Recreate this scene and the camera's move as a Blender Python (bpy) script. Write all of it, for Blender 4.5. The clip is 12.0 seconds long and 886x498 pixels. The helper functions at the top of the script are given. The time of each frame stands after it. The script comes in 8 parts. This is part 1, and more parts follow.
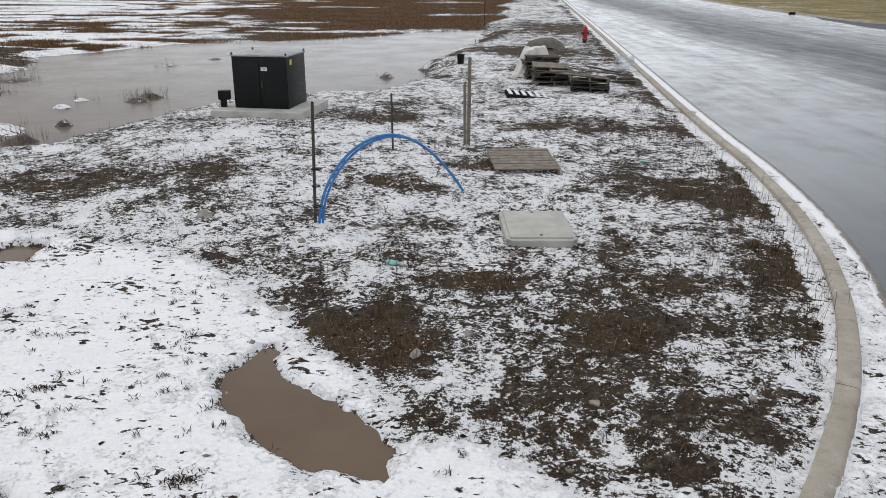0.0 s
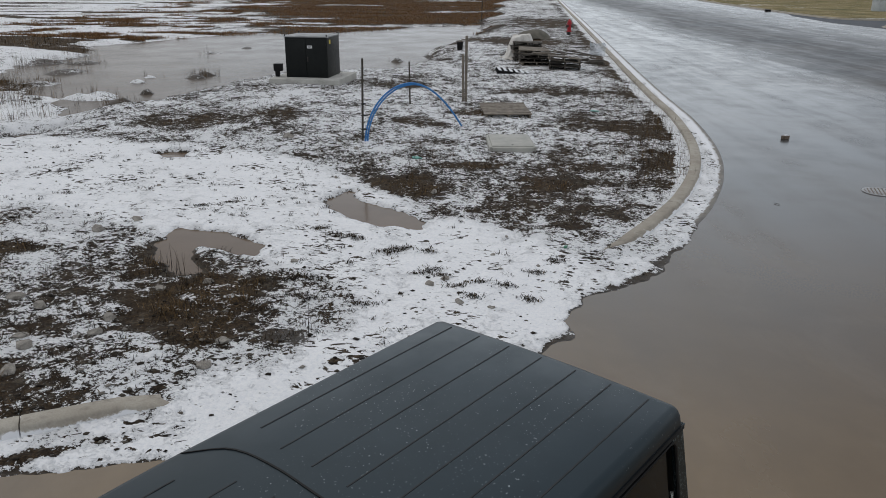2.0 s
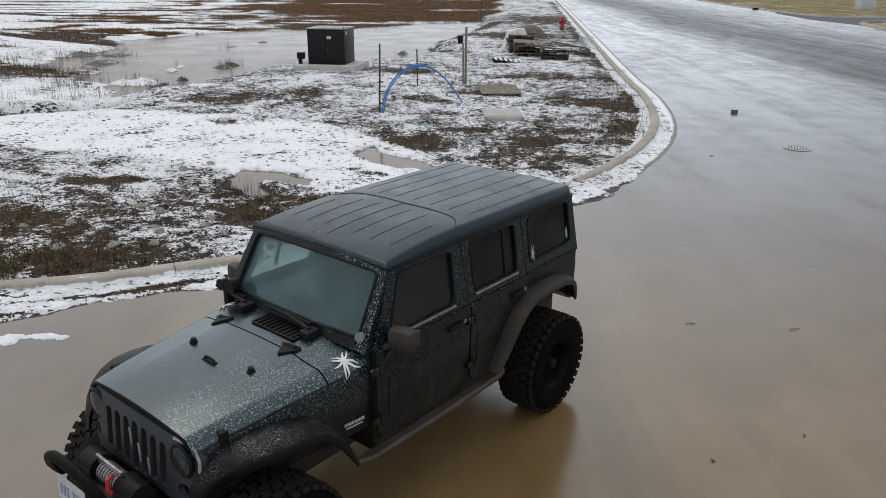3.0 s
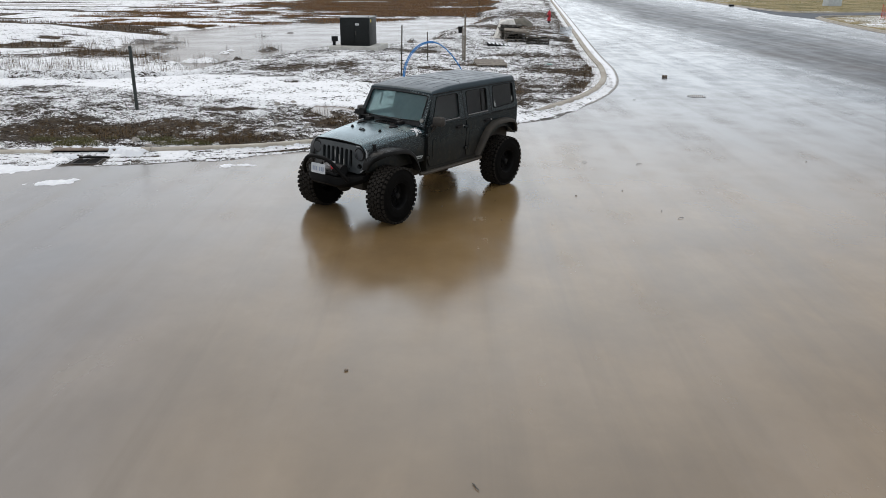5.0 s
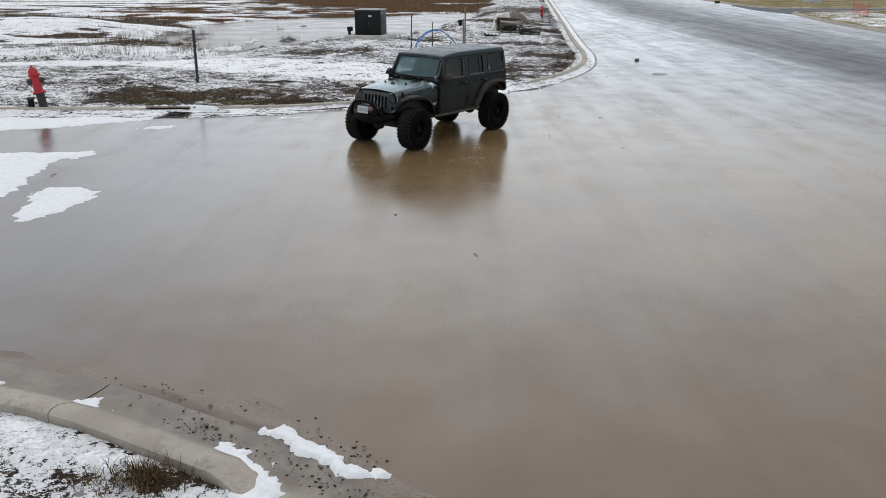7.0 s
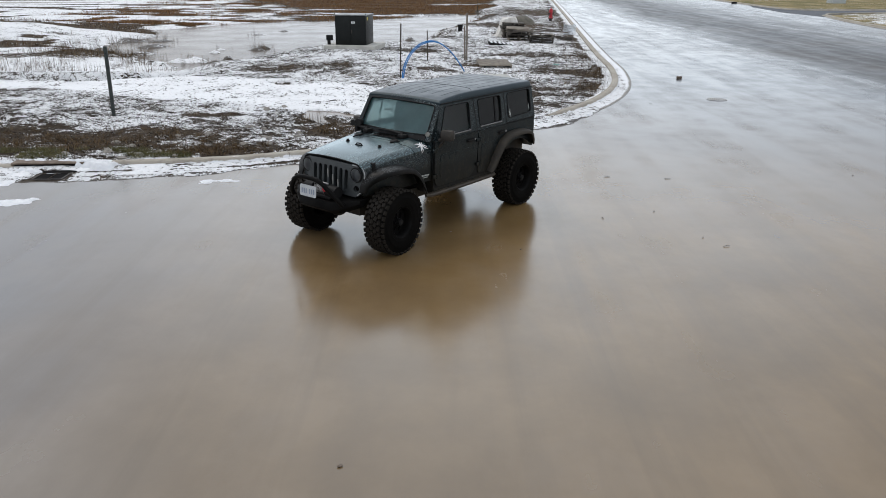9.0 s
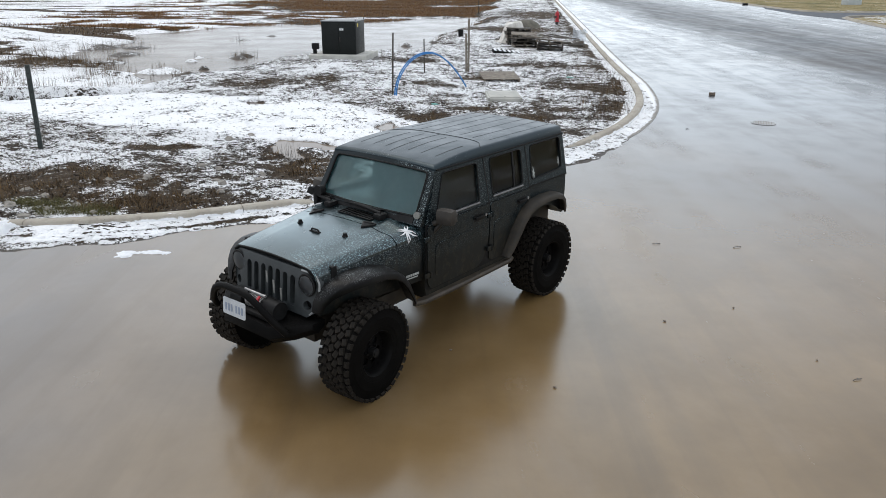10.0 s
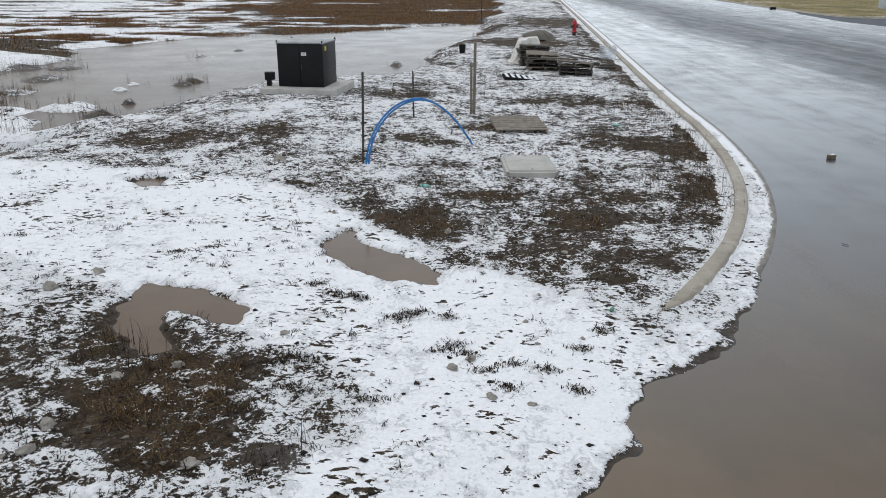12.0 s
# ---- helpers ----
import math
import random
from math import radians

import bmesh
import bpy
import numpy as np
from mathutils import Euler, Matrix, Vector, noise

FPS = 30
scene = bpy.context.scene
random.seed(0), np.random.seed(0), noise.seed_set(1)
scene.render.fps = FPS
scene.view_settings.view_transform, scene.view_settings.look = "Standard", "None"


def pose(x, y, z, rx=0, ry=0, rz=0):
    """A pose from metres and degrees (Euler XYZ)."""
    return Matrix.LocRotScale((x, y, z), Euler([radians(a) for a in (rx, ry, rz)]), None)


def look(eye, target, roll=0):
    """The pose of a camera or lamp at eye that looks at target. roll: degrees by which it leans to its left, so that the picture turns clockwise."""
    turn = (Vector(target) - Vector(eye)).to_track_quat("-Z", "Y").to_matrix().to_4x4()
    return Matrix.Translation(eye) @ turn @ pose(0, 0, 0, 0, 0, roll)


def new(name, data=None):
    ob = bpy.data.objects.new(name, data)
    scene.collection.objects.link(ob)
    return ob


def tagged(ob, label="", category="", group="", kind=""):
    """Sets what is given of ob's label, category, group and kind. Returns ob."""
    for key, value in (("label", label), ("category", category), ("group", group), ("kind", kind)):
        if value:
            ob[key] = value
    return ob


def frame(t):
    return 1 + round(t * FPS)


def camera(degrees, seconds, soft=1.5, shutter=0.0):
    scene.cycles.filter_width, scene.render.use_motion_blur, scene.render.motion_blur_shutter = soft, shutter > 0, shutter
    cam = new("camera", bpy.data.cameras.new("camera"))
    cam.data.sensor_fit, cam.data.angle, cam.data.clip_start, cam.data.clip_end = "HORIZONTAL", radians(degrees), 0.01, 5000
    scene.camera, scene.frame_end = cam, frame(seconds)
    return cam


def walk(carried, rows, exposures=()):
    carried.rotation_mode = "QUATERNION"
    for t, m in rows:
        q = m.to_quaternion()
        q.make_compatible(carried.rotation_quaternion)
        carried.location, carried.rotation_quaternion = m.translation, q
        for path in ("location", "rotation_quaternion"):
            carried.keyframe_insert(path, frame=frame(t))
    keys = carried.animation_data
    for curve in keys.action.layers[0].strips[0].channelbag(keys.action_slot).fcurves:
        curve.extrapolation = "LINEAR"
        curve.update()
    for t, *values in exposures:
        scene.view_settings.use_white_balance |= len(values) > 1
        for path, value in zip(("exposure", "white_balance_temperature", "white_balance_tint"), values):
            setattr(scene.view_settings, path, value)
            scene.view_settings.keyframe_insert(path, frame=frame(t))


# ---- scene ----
cam = camera(60.7, 12.0, soft=0.7)
METRES, EYE, TILT, LEAN, TURN = 41.74, 3.54, 0.37, 0.0, 0.0
ROWS = [
    (0.0, 0.0, 0.0, 0.0, 0.13, -20.47, -0.34),
    (0.5, 0.0002, -0.0304, 0.0005, 0.12, -20.48, -0.35),
    (1.0, -0.0002, -0.0638, 0.0008, 0.1, -20.47, -0.4),
    (1.5, -0.0013, -0.1001, 0.0013, 0.1, -20.46, -0.36),
    (2.0, -0.0027, -0.1387, 0.0015, 0.08, -20.48, -0.35),
    (2.5, -0.0039, -0.1795, 0.0017, 0.09, -20.49, -0.37),
    (3.0, -0.0048, -0.2222, 0.0022, 0.08, -20.5, -0.34),
    (3.5, -0.0056, -0.2665, 0.0029, 0.09, -20.51, -0.33),
    (5.5, -0.0106, -0.4550, 0.0050, 0.04, -20.54, -0.32),
    (6.0, -0.0122, -0.5050, 0.0050, 0.03, -20.55, -0.33),
    (6.25, -0.0131, -0.5268, 0.0052, 0.02, -20.57, -0.33),
    (6.5, -0.0138, -0.5465, 0.0056, 0.0, -20.59, -0.34),
    (6.75, -0.0141, -0.5380, 0.0053, -0.04, -20.62, -0.32),
    (7.0, -0.0142, -0.5195, 0.0049, -0.07, -20.64, -0.31),
    (9.0, -0.0134, -0.3639, 0.0021, -0.23, -20.69, -0.3),
    (9.5, -0.0129, -0.3221, 0.0018, -0.24, -20.69, -0.3),
    (10.0, -0.0123, -0.2791, 0.002, -0.25, -20.69, -0.28),
    (10.5, -0.0115, -0.234, 0.0023, -0.24, -20.72, -0.27),
    (11.0, -0.0109, -0.1878, 0.0027, -0.26, -20.72, -0.27),
    (11.5, -0.0102, -0.141, 0.0032, -0.28, -20.72, -0.27),
    (12.0, -0.0095, -0.0934, 0.0038, -0.28, -20.73, -0.25),
]
walk(cam, [(t, pose(0, 0, EYE, TILT, LEAN, TURN) @ pose(METRES * x, METRES * y, METRES * z, 90 + pitch, roll, yaw)) for t, x, y, z, yaw, pitch, roll in ROWS],
     [(0.0, 0.0, 6600, 11), (0.7, -0.12, 6440, 10), (1.5, -0.36, 6440, 10), (2.0, -0.46, 6480, 10), (2.5, -0.3, 6520, 10), (3.0, 0.0, 6500, 10), (3.5, 0.2, 6500, 10), (5.5, 0.2, 6520, 10),
      (6.5, 0.04, 6480, 10), (7.0, 0.04, 6460, 10), (9.0, 0.15, 6380, 10), (10.0, 0.36, 6350, 9), (11.2, 0.32, 6320, 9), (12.0, 0.0, 6360, 9)])

# ---- sky, sun, exposure ----
world = bpy.data.worlds.new("overcast_sky")
scene.world = world
world.use_nodes = True
wn, wl = world.node_tree.nodes, world.node_tree.links
wn.clear()
w_out = wn.new("ShaderNodeOutputWorld")
w_bg = wn.new("ShaderNodeBackground")
w_sky = wn.new("ShaderNodeTexSky")
w_sky.sky_type, w_sky.sun_disc = "NISHITA", False
w_sky.sun_elevation, w_sky.sun_rotation = radians(58), radians(-40)
w_sky.dust_density, w_sky.air_density = 4.0, 1.2
w_scale = wn.new("ShaderNodeVectorMath")
w_scale.operation = "SCALE"
w_scale.inputs["Scale"].default_value = 0.1
w_tc = wn.new("ShaderNodeTexCoord")
w_map = wn.new("ShaderNodeMapping")
w_map.inputs["Scale"].default_value = (1.0, 1.0, 3.0)
w_map.inputs["Location"].default_value = (0.35, 0.1, 0.0)
w_noise = wn.new("ShaderNodeTexNoise")
w_noise.inputs["Scale"].default_value = 1.7
w_noise.inputs["Detail"].default_value = 4.0
w_noise.inputs["Roughness"].default_value = 0.5
w_ramp = wn.new("ShaderNodeValToRGB")
w_ramp.color_ramp.elements[0].position, w_ramp.color_ramp.elements[0].color = 0.34, (0.75, 0.80, 0.87, 1)
w_ramp.color_ramp.elements[1].position, w_ramp.color_ramp.elements[1].color = 0.62, (1.00, 1.02, 1.05, 1)
w_mix = wn.new("ShaderNodeMix")
w_mix.data_type = "RGBA"
w_mix.inputs["Factor"].default_value = 0.82
wl.new(w_sky.outputs[0], w_scale.inputs[0])
wl.new(w_tc.outputs["Generated"], w_map.inputs["Vector"])
wl.new(w_map.outputs[0], w_noise.inputs["Vector"])
wl.new(w_noise.outputs[0], w_ramp.inputs[0])
wl.new(w_scale.outputs[0], w_mix.inputs["A"])
wl.new(w_ramp.outputs[0], w_mix.inputs["B"])
# the hidden sun's glow through thin cloud
w_dot = wn.new("ShaderNodeVectorMath")
w_dot.operation = "DOT_PRODUCT"
w_dot.inputs[1].default_value = (-0.345, 0.402, 0.848)
w_glow = wn.new("ShaderNodeMapRange")
w_glow.interpolation_type = "SMOOTHSTEP"
w_glow.inputs["From Min"].default_value, w_glow.inputs["From Max"].default_value = 0.30, 1.0
w_glow.inputs["To Min"].default_value, w_glow.inputs["To Max"].default_value = 0.0, 0.12
w_sum = wn.new("ShaderNodeMix")
w_sum.data_type, w_sum.blend_type = "RGBA", "ADD"
w_sum.inputs["Factor"].default_value = 1.0
wl.new(w_tc.outputs["Generated"], w_dot.inputs[0])
wl.new(w_dot.outputs["Value"], w_glow.inputs["Value"])
wl.new(w_mix.outputs["Result"], w_sum.inputs["A"])
wl.new(w_glow.outputs[0], w_sum.inputs["B"])
# a brighter break in the clouds low in the north
w_dot2 = wn.new("ShaderNodeVectorMath")
w_dot2.operation = "DOT_PRODUCT"
w_dot2.inputs[1].default_value = (0.10, 0.982, 0.16)
w_glow2 = wn.new("ShaderNodeMapRange")
w_glow2.interpolation_type = "SMOOTHSTEP"
w_glow2.inputs["From Min"].default_value, w_glow2.inputs["From Max"].default_value = 0.80, 1.0
w_glow2.inputs["To Min"].default_value, w_glow2.inputs["To Max"].default_value = 0.0, 0.58
w_sum2 = wn.new("ShaderNodeMix")
w_sum2.data_type, w_sum2.blend_type = "RGBA", "ADD"
w_sum2.inputs["Factor"].default_value = 1.0
wl.new(w_tc.outputs["Generated"], w_dot2.inputs[0])
wl.new(w_dot2.outputs["Value"], w_glow2.inputs["Value"])
wl.new(w_sum.outputs["Result"], w_sum2.inputs["A"])
w_tone = wn.new("ShaderNodeVectorMath")
w_tone.operation = "SCALE"
w_tone.inputs[0].default_value = (0.88, 1.0, 1.12)
wl.new(w_glow2.outputs[0], w_tone.inputs["Scale"])
wl.new(w_tone.outputs[0], w_sum2.inputs["B"])
wl.new(w_sum2.outputs["Result"], w_bg.inputs["Color"])
wl.new(w_bg.outputs[0], w_out.inputs["Surface"])
w_bg.inputs["Strength"].default_value = 0.92

sun = new("sun", bpy.data.lights.new("sun", "SUN"))
sun.data.energy, sun.data.angle, sun.data.color = 0.3, radians(25), (1.0, 0.92, 0.82)
sun.matrix_world = look((0, 0, 30), (12.2, -14.2, 0))


# ---- materials ----
def node_mat(name):
    m = bpy.data.materials.new(name)
    m.use_nodes = True
    n, l = m.node_tree.nodes, m.node_tree.links
    return m, n, l, n["Principled BSDF"]


def coords(n, l, kind="Object", scale=(1, 1, 1), turn=0.0):
    tc, mp = n.new("ShaderNodeTexCoord"), n.new("ShaderNodeMapping")
    mp.inputs["Scale"].default_value = scale
    mp.inputs["Rotation"].default_value = (0, 0, radians(turn))
    l.new(tc.outputs[kind], mp.inputs["Vector"])
    return mp.outputs[0]


def world_coords(n, l, scale=(1, 1, 1), turn=0.0):
    ge, mp = n.new("ShaderNodeNewGeometry"), n.new("ShaderNodeMapping")
    mp.inputs["Scale"].default_value = scale
    mp.inputs["Rotation"].default_value = (0, 0, radians(turn))
    l.new(ge.outputs["Position"], mp.inputs["Vector"])
    return mp.outputs[0]


def tex_noise(n, l, vec, scale, detail=4.0, rough=0.55, warp=0.0):
    t = n.new("ShaderNodeTexNoise")
    t.inputs["Scale"].default_value = scale
    t.inputs["Detail"].default_value = detail
    t.inputs["Roughness"].default_value = rough
    t.inputs["Distortion"].default_value = warp
    l.new(vec, t.inputs["Vector"])
    return t.outputs[0]


def ramp(n, l, fac, stops):
    r = n.new("ShaderNodeValToRGB")
    e = r.color_ramp.elements
    while len(e) < len(stops):
        e.new(0.5)
    for k, (p, c) in enumerate(stops):
        e[k].position = p
        e[k].color = (*c, 1) if isinstance(c, tuple) else (c, c, c, 1)
    l.new(fac, r.inputs[0])
    return r.outputs[0]


def math_node(n, l, op, a, b=None, clamp=False):
    m = n.new("ShaderNodeMath")
    m.operation, m.use_clamp = op, clamp
    for k, v in enumerate((a, b)):
        if v is None:
            continue
        if isinstance(v, (int, float)):
            m.inputs[k].default_value = v
        else:
            l.new(v, m.inputs[k])
    return m.outputs[0]


def mix_col(n, l, fac, a, b):
    m = n.new("ShaderNodeMix")
    m.data_type = "RGBA"
    for key, v in (("Factor", fac), ("A", a), ("B", b)):
        sock = [s for s in m.inputs if s.name == key and (key == "Factor" and s.type == "VALUE" or key != "Factor" and s.type == "RGBA")][0]
        if isinstance(v, (int, float)):
            sock.default_value = v
        elif isinstance(v, tuple):
            sock.default_value = (*v, 1)
        else:
            l.new(v, sock)
    return [s for s in m.outputs if s.type == "RGBA"][0]


def bump(n, l, bsdf, height, strength=0.3, dist=0.01):
    b = n.new("ShaderNodeBump")
    b.inputs["Strength"].default_value = strength
    b.inputs["Distance"].default_value = dist
    l.new(height, b.inputs["Height"])
    l.new(b.outputs[0], bsdf.inputs["Normal"])


def simple(name, lo, hi, scale=6.0, rough=0.7, metal=0.0, bump_by=0.15, bump_dist=0.004, fine=8.0, kind="Object", spec=0.5):
    """A surface that varies between two colours at two scales, with a fine relief."""
    m, n, l, b = node_mat(name)
    v = coords(n, l, kind)
    big, small = tex_noise(n, l, v, scale, 3), tex_noise(n, l, v, scale * fine, 5)
    both = math_node(n, l, "ADD", math_node(n, l, "MULTIPLY", big, 0.6), math_node(n, l, "MULTIPLY", small, 0.4))
    l.new(ramp(n, l, both, [(0.36, lo), (0.64, hi)]), b.inputs["Base Color"])
    l.new(ramp(n, l, small, [(0.3, max(rough - 0.1, 0.02)), (0.7, min(rough + 0.1, 1.0))]), b.inputs["Roughness"])
    b.inputs["Metallic"].default_value = metal
    b.inputs["Specular IOR Level"].default_value = spec
    if bump_by:
        bump(n, l, b, small, bump_by, bump_dist)
    return m


def make_ground_mat():
    """Thawing snow over dark soil, gravel and dead grass; the snow's cover and the grass's share vary over the lot."""
    m, n, l, b = node_mat("snowy_ground")
    v = world_coords(n, l)
    att = n.new("ShaderNodeAttribute")
    att.attribute_name = "lie"
    sep = n.new("ShaderNodeSeparateColor")
    l.new(att.outputs["Color"], sep.inputs[0])
    cover, grass, wet = sep.outputs[0], sep.outputs[1], sep.outputs[2]
    n1 = tex_noise(n, l, v, 1.6, 3, 0.5)
    n2 = tex_noise(n, l, v, 6.5, 5, 0.62, 0.6)
    n3 = tex_noise(n, l, v, 26.0, 5, 0.65, 0.5)
    n4 = tex_noise(n, l, v, 90.0, 3, 0.6)
    s = math_node(n, l, "MULTIPLY", n1, 0.6)
    s = math_node(n, l, "ADD", s, math_node(n, l, "MULTIPLY", n2, 1.0))
    s = math_node(n, l, "ADD", s, math_node(n, l, "MULTIPLY", n3, 0.95))
    s = math_node(n, l, "ADD", s, math_node(n, l, "MULTIPLY", n4, 0.45))
    s = math_node(n, l, "ADD", s, math_node(n, l, "MULTIPLY", tex_noise(n, l, v, 0.42, 4, 0.6), 0.45))
    s = math_node(n, l, "SUBTRACT", s, 1.225)
    fld = math_node(n, l, "ADD", s, math_node(n, l, "SUBTRACT", cover, 0.5))
    mask = ramp(n, l, fld, [(0.497, 0.0), (0.532, 1.0)])
    # dark flecks of weed and mud that stick through, in loose swarms
    fl = tex_noise(n, l, world_coords(n, l, (1.0, 1.7, 1.0), 12.0), 8.0, 5, 0.62, 0.4)
    swarm = math_node(n, l, "MULTIPLY", math_node(n, l, "SUBTRACT", tex_noise(n, l, v, 0.9, 4, 0.6), 0.5), 0.75)
    fl = math_node(n, l, "ADD", fl, swarm)
    mask = math_node(n, l, "MULTIPLY", mask, ramp(n, l, fl, [(0.622, 1.0), (0.648, 0.0)]))
    thick = ramp(n, l, fld, [(0.40, 0.0), (0.75, 1.0)])
    # soil, gravel and dead grass
    g1 = tex_noise(n, l, v, 14.0, 6, 0.7)
    g2 = tex_noise(n, l, v, 42.0, 5, 0.75)
    vor = n.new("ShaderNodeTexVoronoi")
    vor.inputs["Scale"].default_value = 38.0
    l.new(v, vor.inputs["Vector"])
    soil = ramp(n, l, g1, [(0.34, (0.0035, 0.0026, 0.0018)), (0.51, (0.016, 0.0100, 0.0055)), (0.68, (0.085, 0.056, 0.031))])
    pebble = ramp(n, l, vor.outputs["Color"], [(0.15, (0.03, 0.026, 0.022)), (0.85, (0.20, 0.185, 0.16))])
    soil = mix_col(n, l, ramp(n, l, tex_noise(n, l, v, 9.0, 3), [(0.50, 0.0), (0.72, 0.7)]), soil, pebble)
    straw = ramp(n, l, g2, [(0.36, (0.004, 0.0024, 0.0013)), (0.51, (0.040, 0.0235, 0.0095)), (0.66, (0.185, 0.120, 0.052))])
    soil = mix_col(n, l, grass, soil, straw)
    # dry yellow lawn beyond the road
    px = n.new("ShaderNodeSeparateXYZ")
    l.new(v, px.inputs[0])
    lawn = ramp(n, l, math_node(n, l, "ADD", math_node(n, l, "MULTIPLY", tex_noise(n, l, v, 0.30, 4, 0.6), 0.7), math_node(n, l, "MULTIPLY", g1, 0.3)), [(0.36, (0.085, 0.090, 0.026)), (0.50, (0.22, 0.175, 0.075)), (0.64, (0.36, 0.29, 0.16))])
    soil = mix_col(n, l, math_node(n, l, "SUBTRACT", px.outputs[0], 22.5, True), soil, lawn)
    soil = mix_col(n, l, wet, soil, ramp(n, l, g1, [(0.35, (0.020, 0.014, 0.009)), (0.65, (0.062, 0.045, 0.030))]))
    snow = ramp(n, l, n3, [(0.3, (0.78, 0.80, 0.83)), (0.6, (0.92, 0.925, 0.93))])
    l.new(mix_col(n, l, mask, soil, snow), b.inputs["Base Color"])
    rg = math_node(n, l, "SUBTRACT", 0.9, math_node(n, l, "MULTIPLY", wet, 0.55))
    l.new(rg, b.inputs["Roughness"])
    b.inputs["Specular IOR Level"].default_value = 0.25
    h = math_node(n, l, "ADD", math_node(n, l, "MULTIPLY", thick, 1.0), math_node(n, l, "MULTIPLY", g2, 0.35))
    h = math_node(n, l, "ADD", h, math_node(n, l, "MULTIPLY", g1, 0.5))
    bump(n, l, b, h, 0.7, 0.03)
    return m


LANE_SLOPE, LANE_AT, LANE_WIDE = 0.052, 15.8, 3.0


def make_road_mat():
    """Asphalt under a film of muddy melt water: brown silt, grey where it lies thin, streaked along the road."""
    m, n, l, b = node_mat("wet_muddy_asphalt")
    v = world_coords(n, l)
    along = world_coords(n, l, (0.55, 0.05, 1), -6.0)
    sxyz = n.new("ShaderNodeSeparateXYZ")
    gpos = n.new("ShaderNodeNewGeometry")
    l.new(gpos.outputs["Position"], sxyz.inputs[0])
    reach = math_node(n, l, "ADD", sxyz.outputs[1], math_node(n, l, "MULTIPLY", sxyz.outputs[0], 0.55))
    silt = ramp(n, l, math_node(n, l, "MULTIPLY", math_node(n, l, "ADD", reach, 30.0), 0.0125), [(0.39, 1.0), (0.55, 0.10)])
    streak = tex_noise(n, l, along, 2.2, 5, 0.6, 0.3)
    big = tex_noise(n, l, v, 0.22, 4, 0.55)
    fine = tex_noise(n, l, v, 45.0, 3, 0.6)
    f = math_node(n, l, "ADD", silt, math_node(n, l, "MULTIPLY", math_node(n, l, "SUBTRACT", big, 0.5), 0.7))
    f = math_node(n, l, "ADD", f, math_node(n, l, "MULTIPLY", math_node(n, l, "SUBTRACT", streak, 0.5), 0.35), True)
    # slush streaks and a drier lane along the far road
    lateral = math_node(n, l, "SUBTRACT", sxyz.outputs[0], math_node(n, l, "MULTIPLY", sxyz.outputs[1], LANE_SLOPE))
    open_ = math_node(n, l, "SUBTRACT", 1.0, silt)
    # the lane's dull band also stands in for a dark cloud's reflection
    lane = math_node(n, l, "SUBTRACT", math_node(n, l, "ADD", lateral, math_node(n, l, "MULTIPLY", tex_noise(n, l, along, 1.0, 3), 5.0)), LANE_AT + 2.5)
    lane = math_node(n, l, "MULTIPLY", lane, math_node(n, l, "SUBTRACT", 1.0, math_node(n, l, "MULTIPLY", math_node(n, l, "GREATER_THAN", lane, 0.0), 0.62)))
    lane = math_node(n, l, "POWER", 2.718, math_node(n, l, "MULTIPLY", math_node(n, l, "MULTIPLY", lane, lane), -1.0 / LANE_WIDE ** 2))
    lane = math_node(n, l, "MULTIPLY", lane, open_)
    thin = tex_noise(n, l, world_coords(n, l, (1.3, 0.05, 1), 6.1), 1.0, 5, 0.6, 0.8)
    away = ramp(n, l, math_node(n, l, "MULTIPLY", math_node(n, l, "ADD", reach, 30.0), 0.0125), [(0.50, 0.0), (0.68, 1.0)])
    slush = math_node(n, l, "MULTIPLY", ramp(n, l, thin, [(0.50, 0.0), (0.74, 0.22)]), away)
    # mud banked up towards the near gutter
    shoal = math_node(n, l, "MULTIPLY", math_node(n, l, "ADD", math_node(n, l, "SUBTRACT", -12.6, sxyz.outputs[1]), math_node(n, l, "MULTIPLY", math_node(n, l, "SUBTRACT", tex_noise(n, l, v, 0.9, 5, 0.65), 0.5), 5.0)), 0.20, True)
    brown = ramp(n, l, tex_noise(n, l, v, 0.7, 5, 0.6), [(0.3, (0.172, 0.105, 0.038)), (0.7, (0.245, 0.160, 0.072))])
    grey = ramp(n, l, fine, [(0.3, (0.032, 0.034, 0.038)), (0.7, (0.062, 0.066, 0.072))])
    grey = mix_col(n, l, slush, grey, (0.40, 0.42, 0.45))
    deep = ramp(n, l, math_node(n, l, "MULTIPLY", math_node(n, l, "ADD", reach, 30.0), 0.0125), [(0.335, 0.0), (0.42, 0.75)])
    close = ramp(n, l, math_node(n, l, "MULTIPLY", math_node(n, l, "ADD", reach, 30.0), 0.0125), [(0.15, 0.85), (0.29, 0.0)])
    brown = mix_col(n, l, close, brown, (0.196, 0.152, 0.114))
    west = math_node(n, l, "MULTIPLY", math_node(n, l, "ADD", math_node(n, l, "SUBTRACT", -1.6, sxyz.outputs[0]), math_node(n, l, "MULTIPLY", math_node(n, l, "SUBTRACT", big, 0.5), 5.0)), 0.22, True)
    brown = mix_col(n, l, math_node(n, l, "MULTIPLY", west, 0.9), brown, (0.138, 0.136, 0.146))
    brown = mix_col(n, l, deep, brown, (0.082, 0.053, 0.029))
    brown = mix_col(n, l, ramp(n, l, thin, [(0.52, 0.0), (0.70, 0.32)]), brown, (0.110, 0.072, 0.036))
    brown = mix_col(n, l, math_node(n, l, "MULTIPLY", shoal, 0.8), brown, (0.175, 0.128, 0.098))
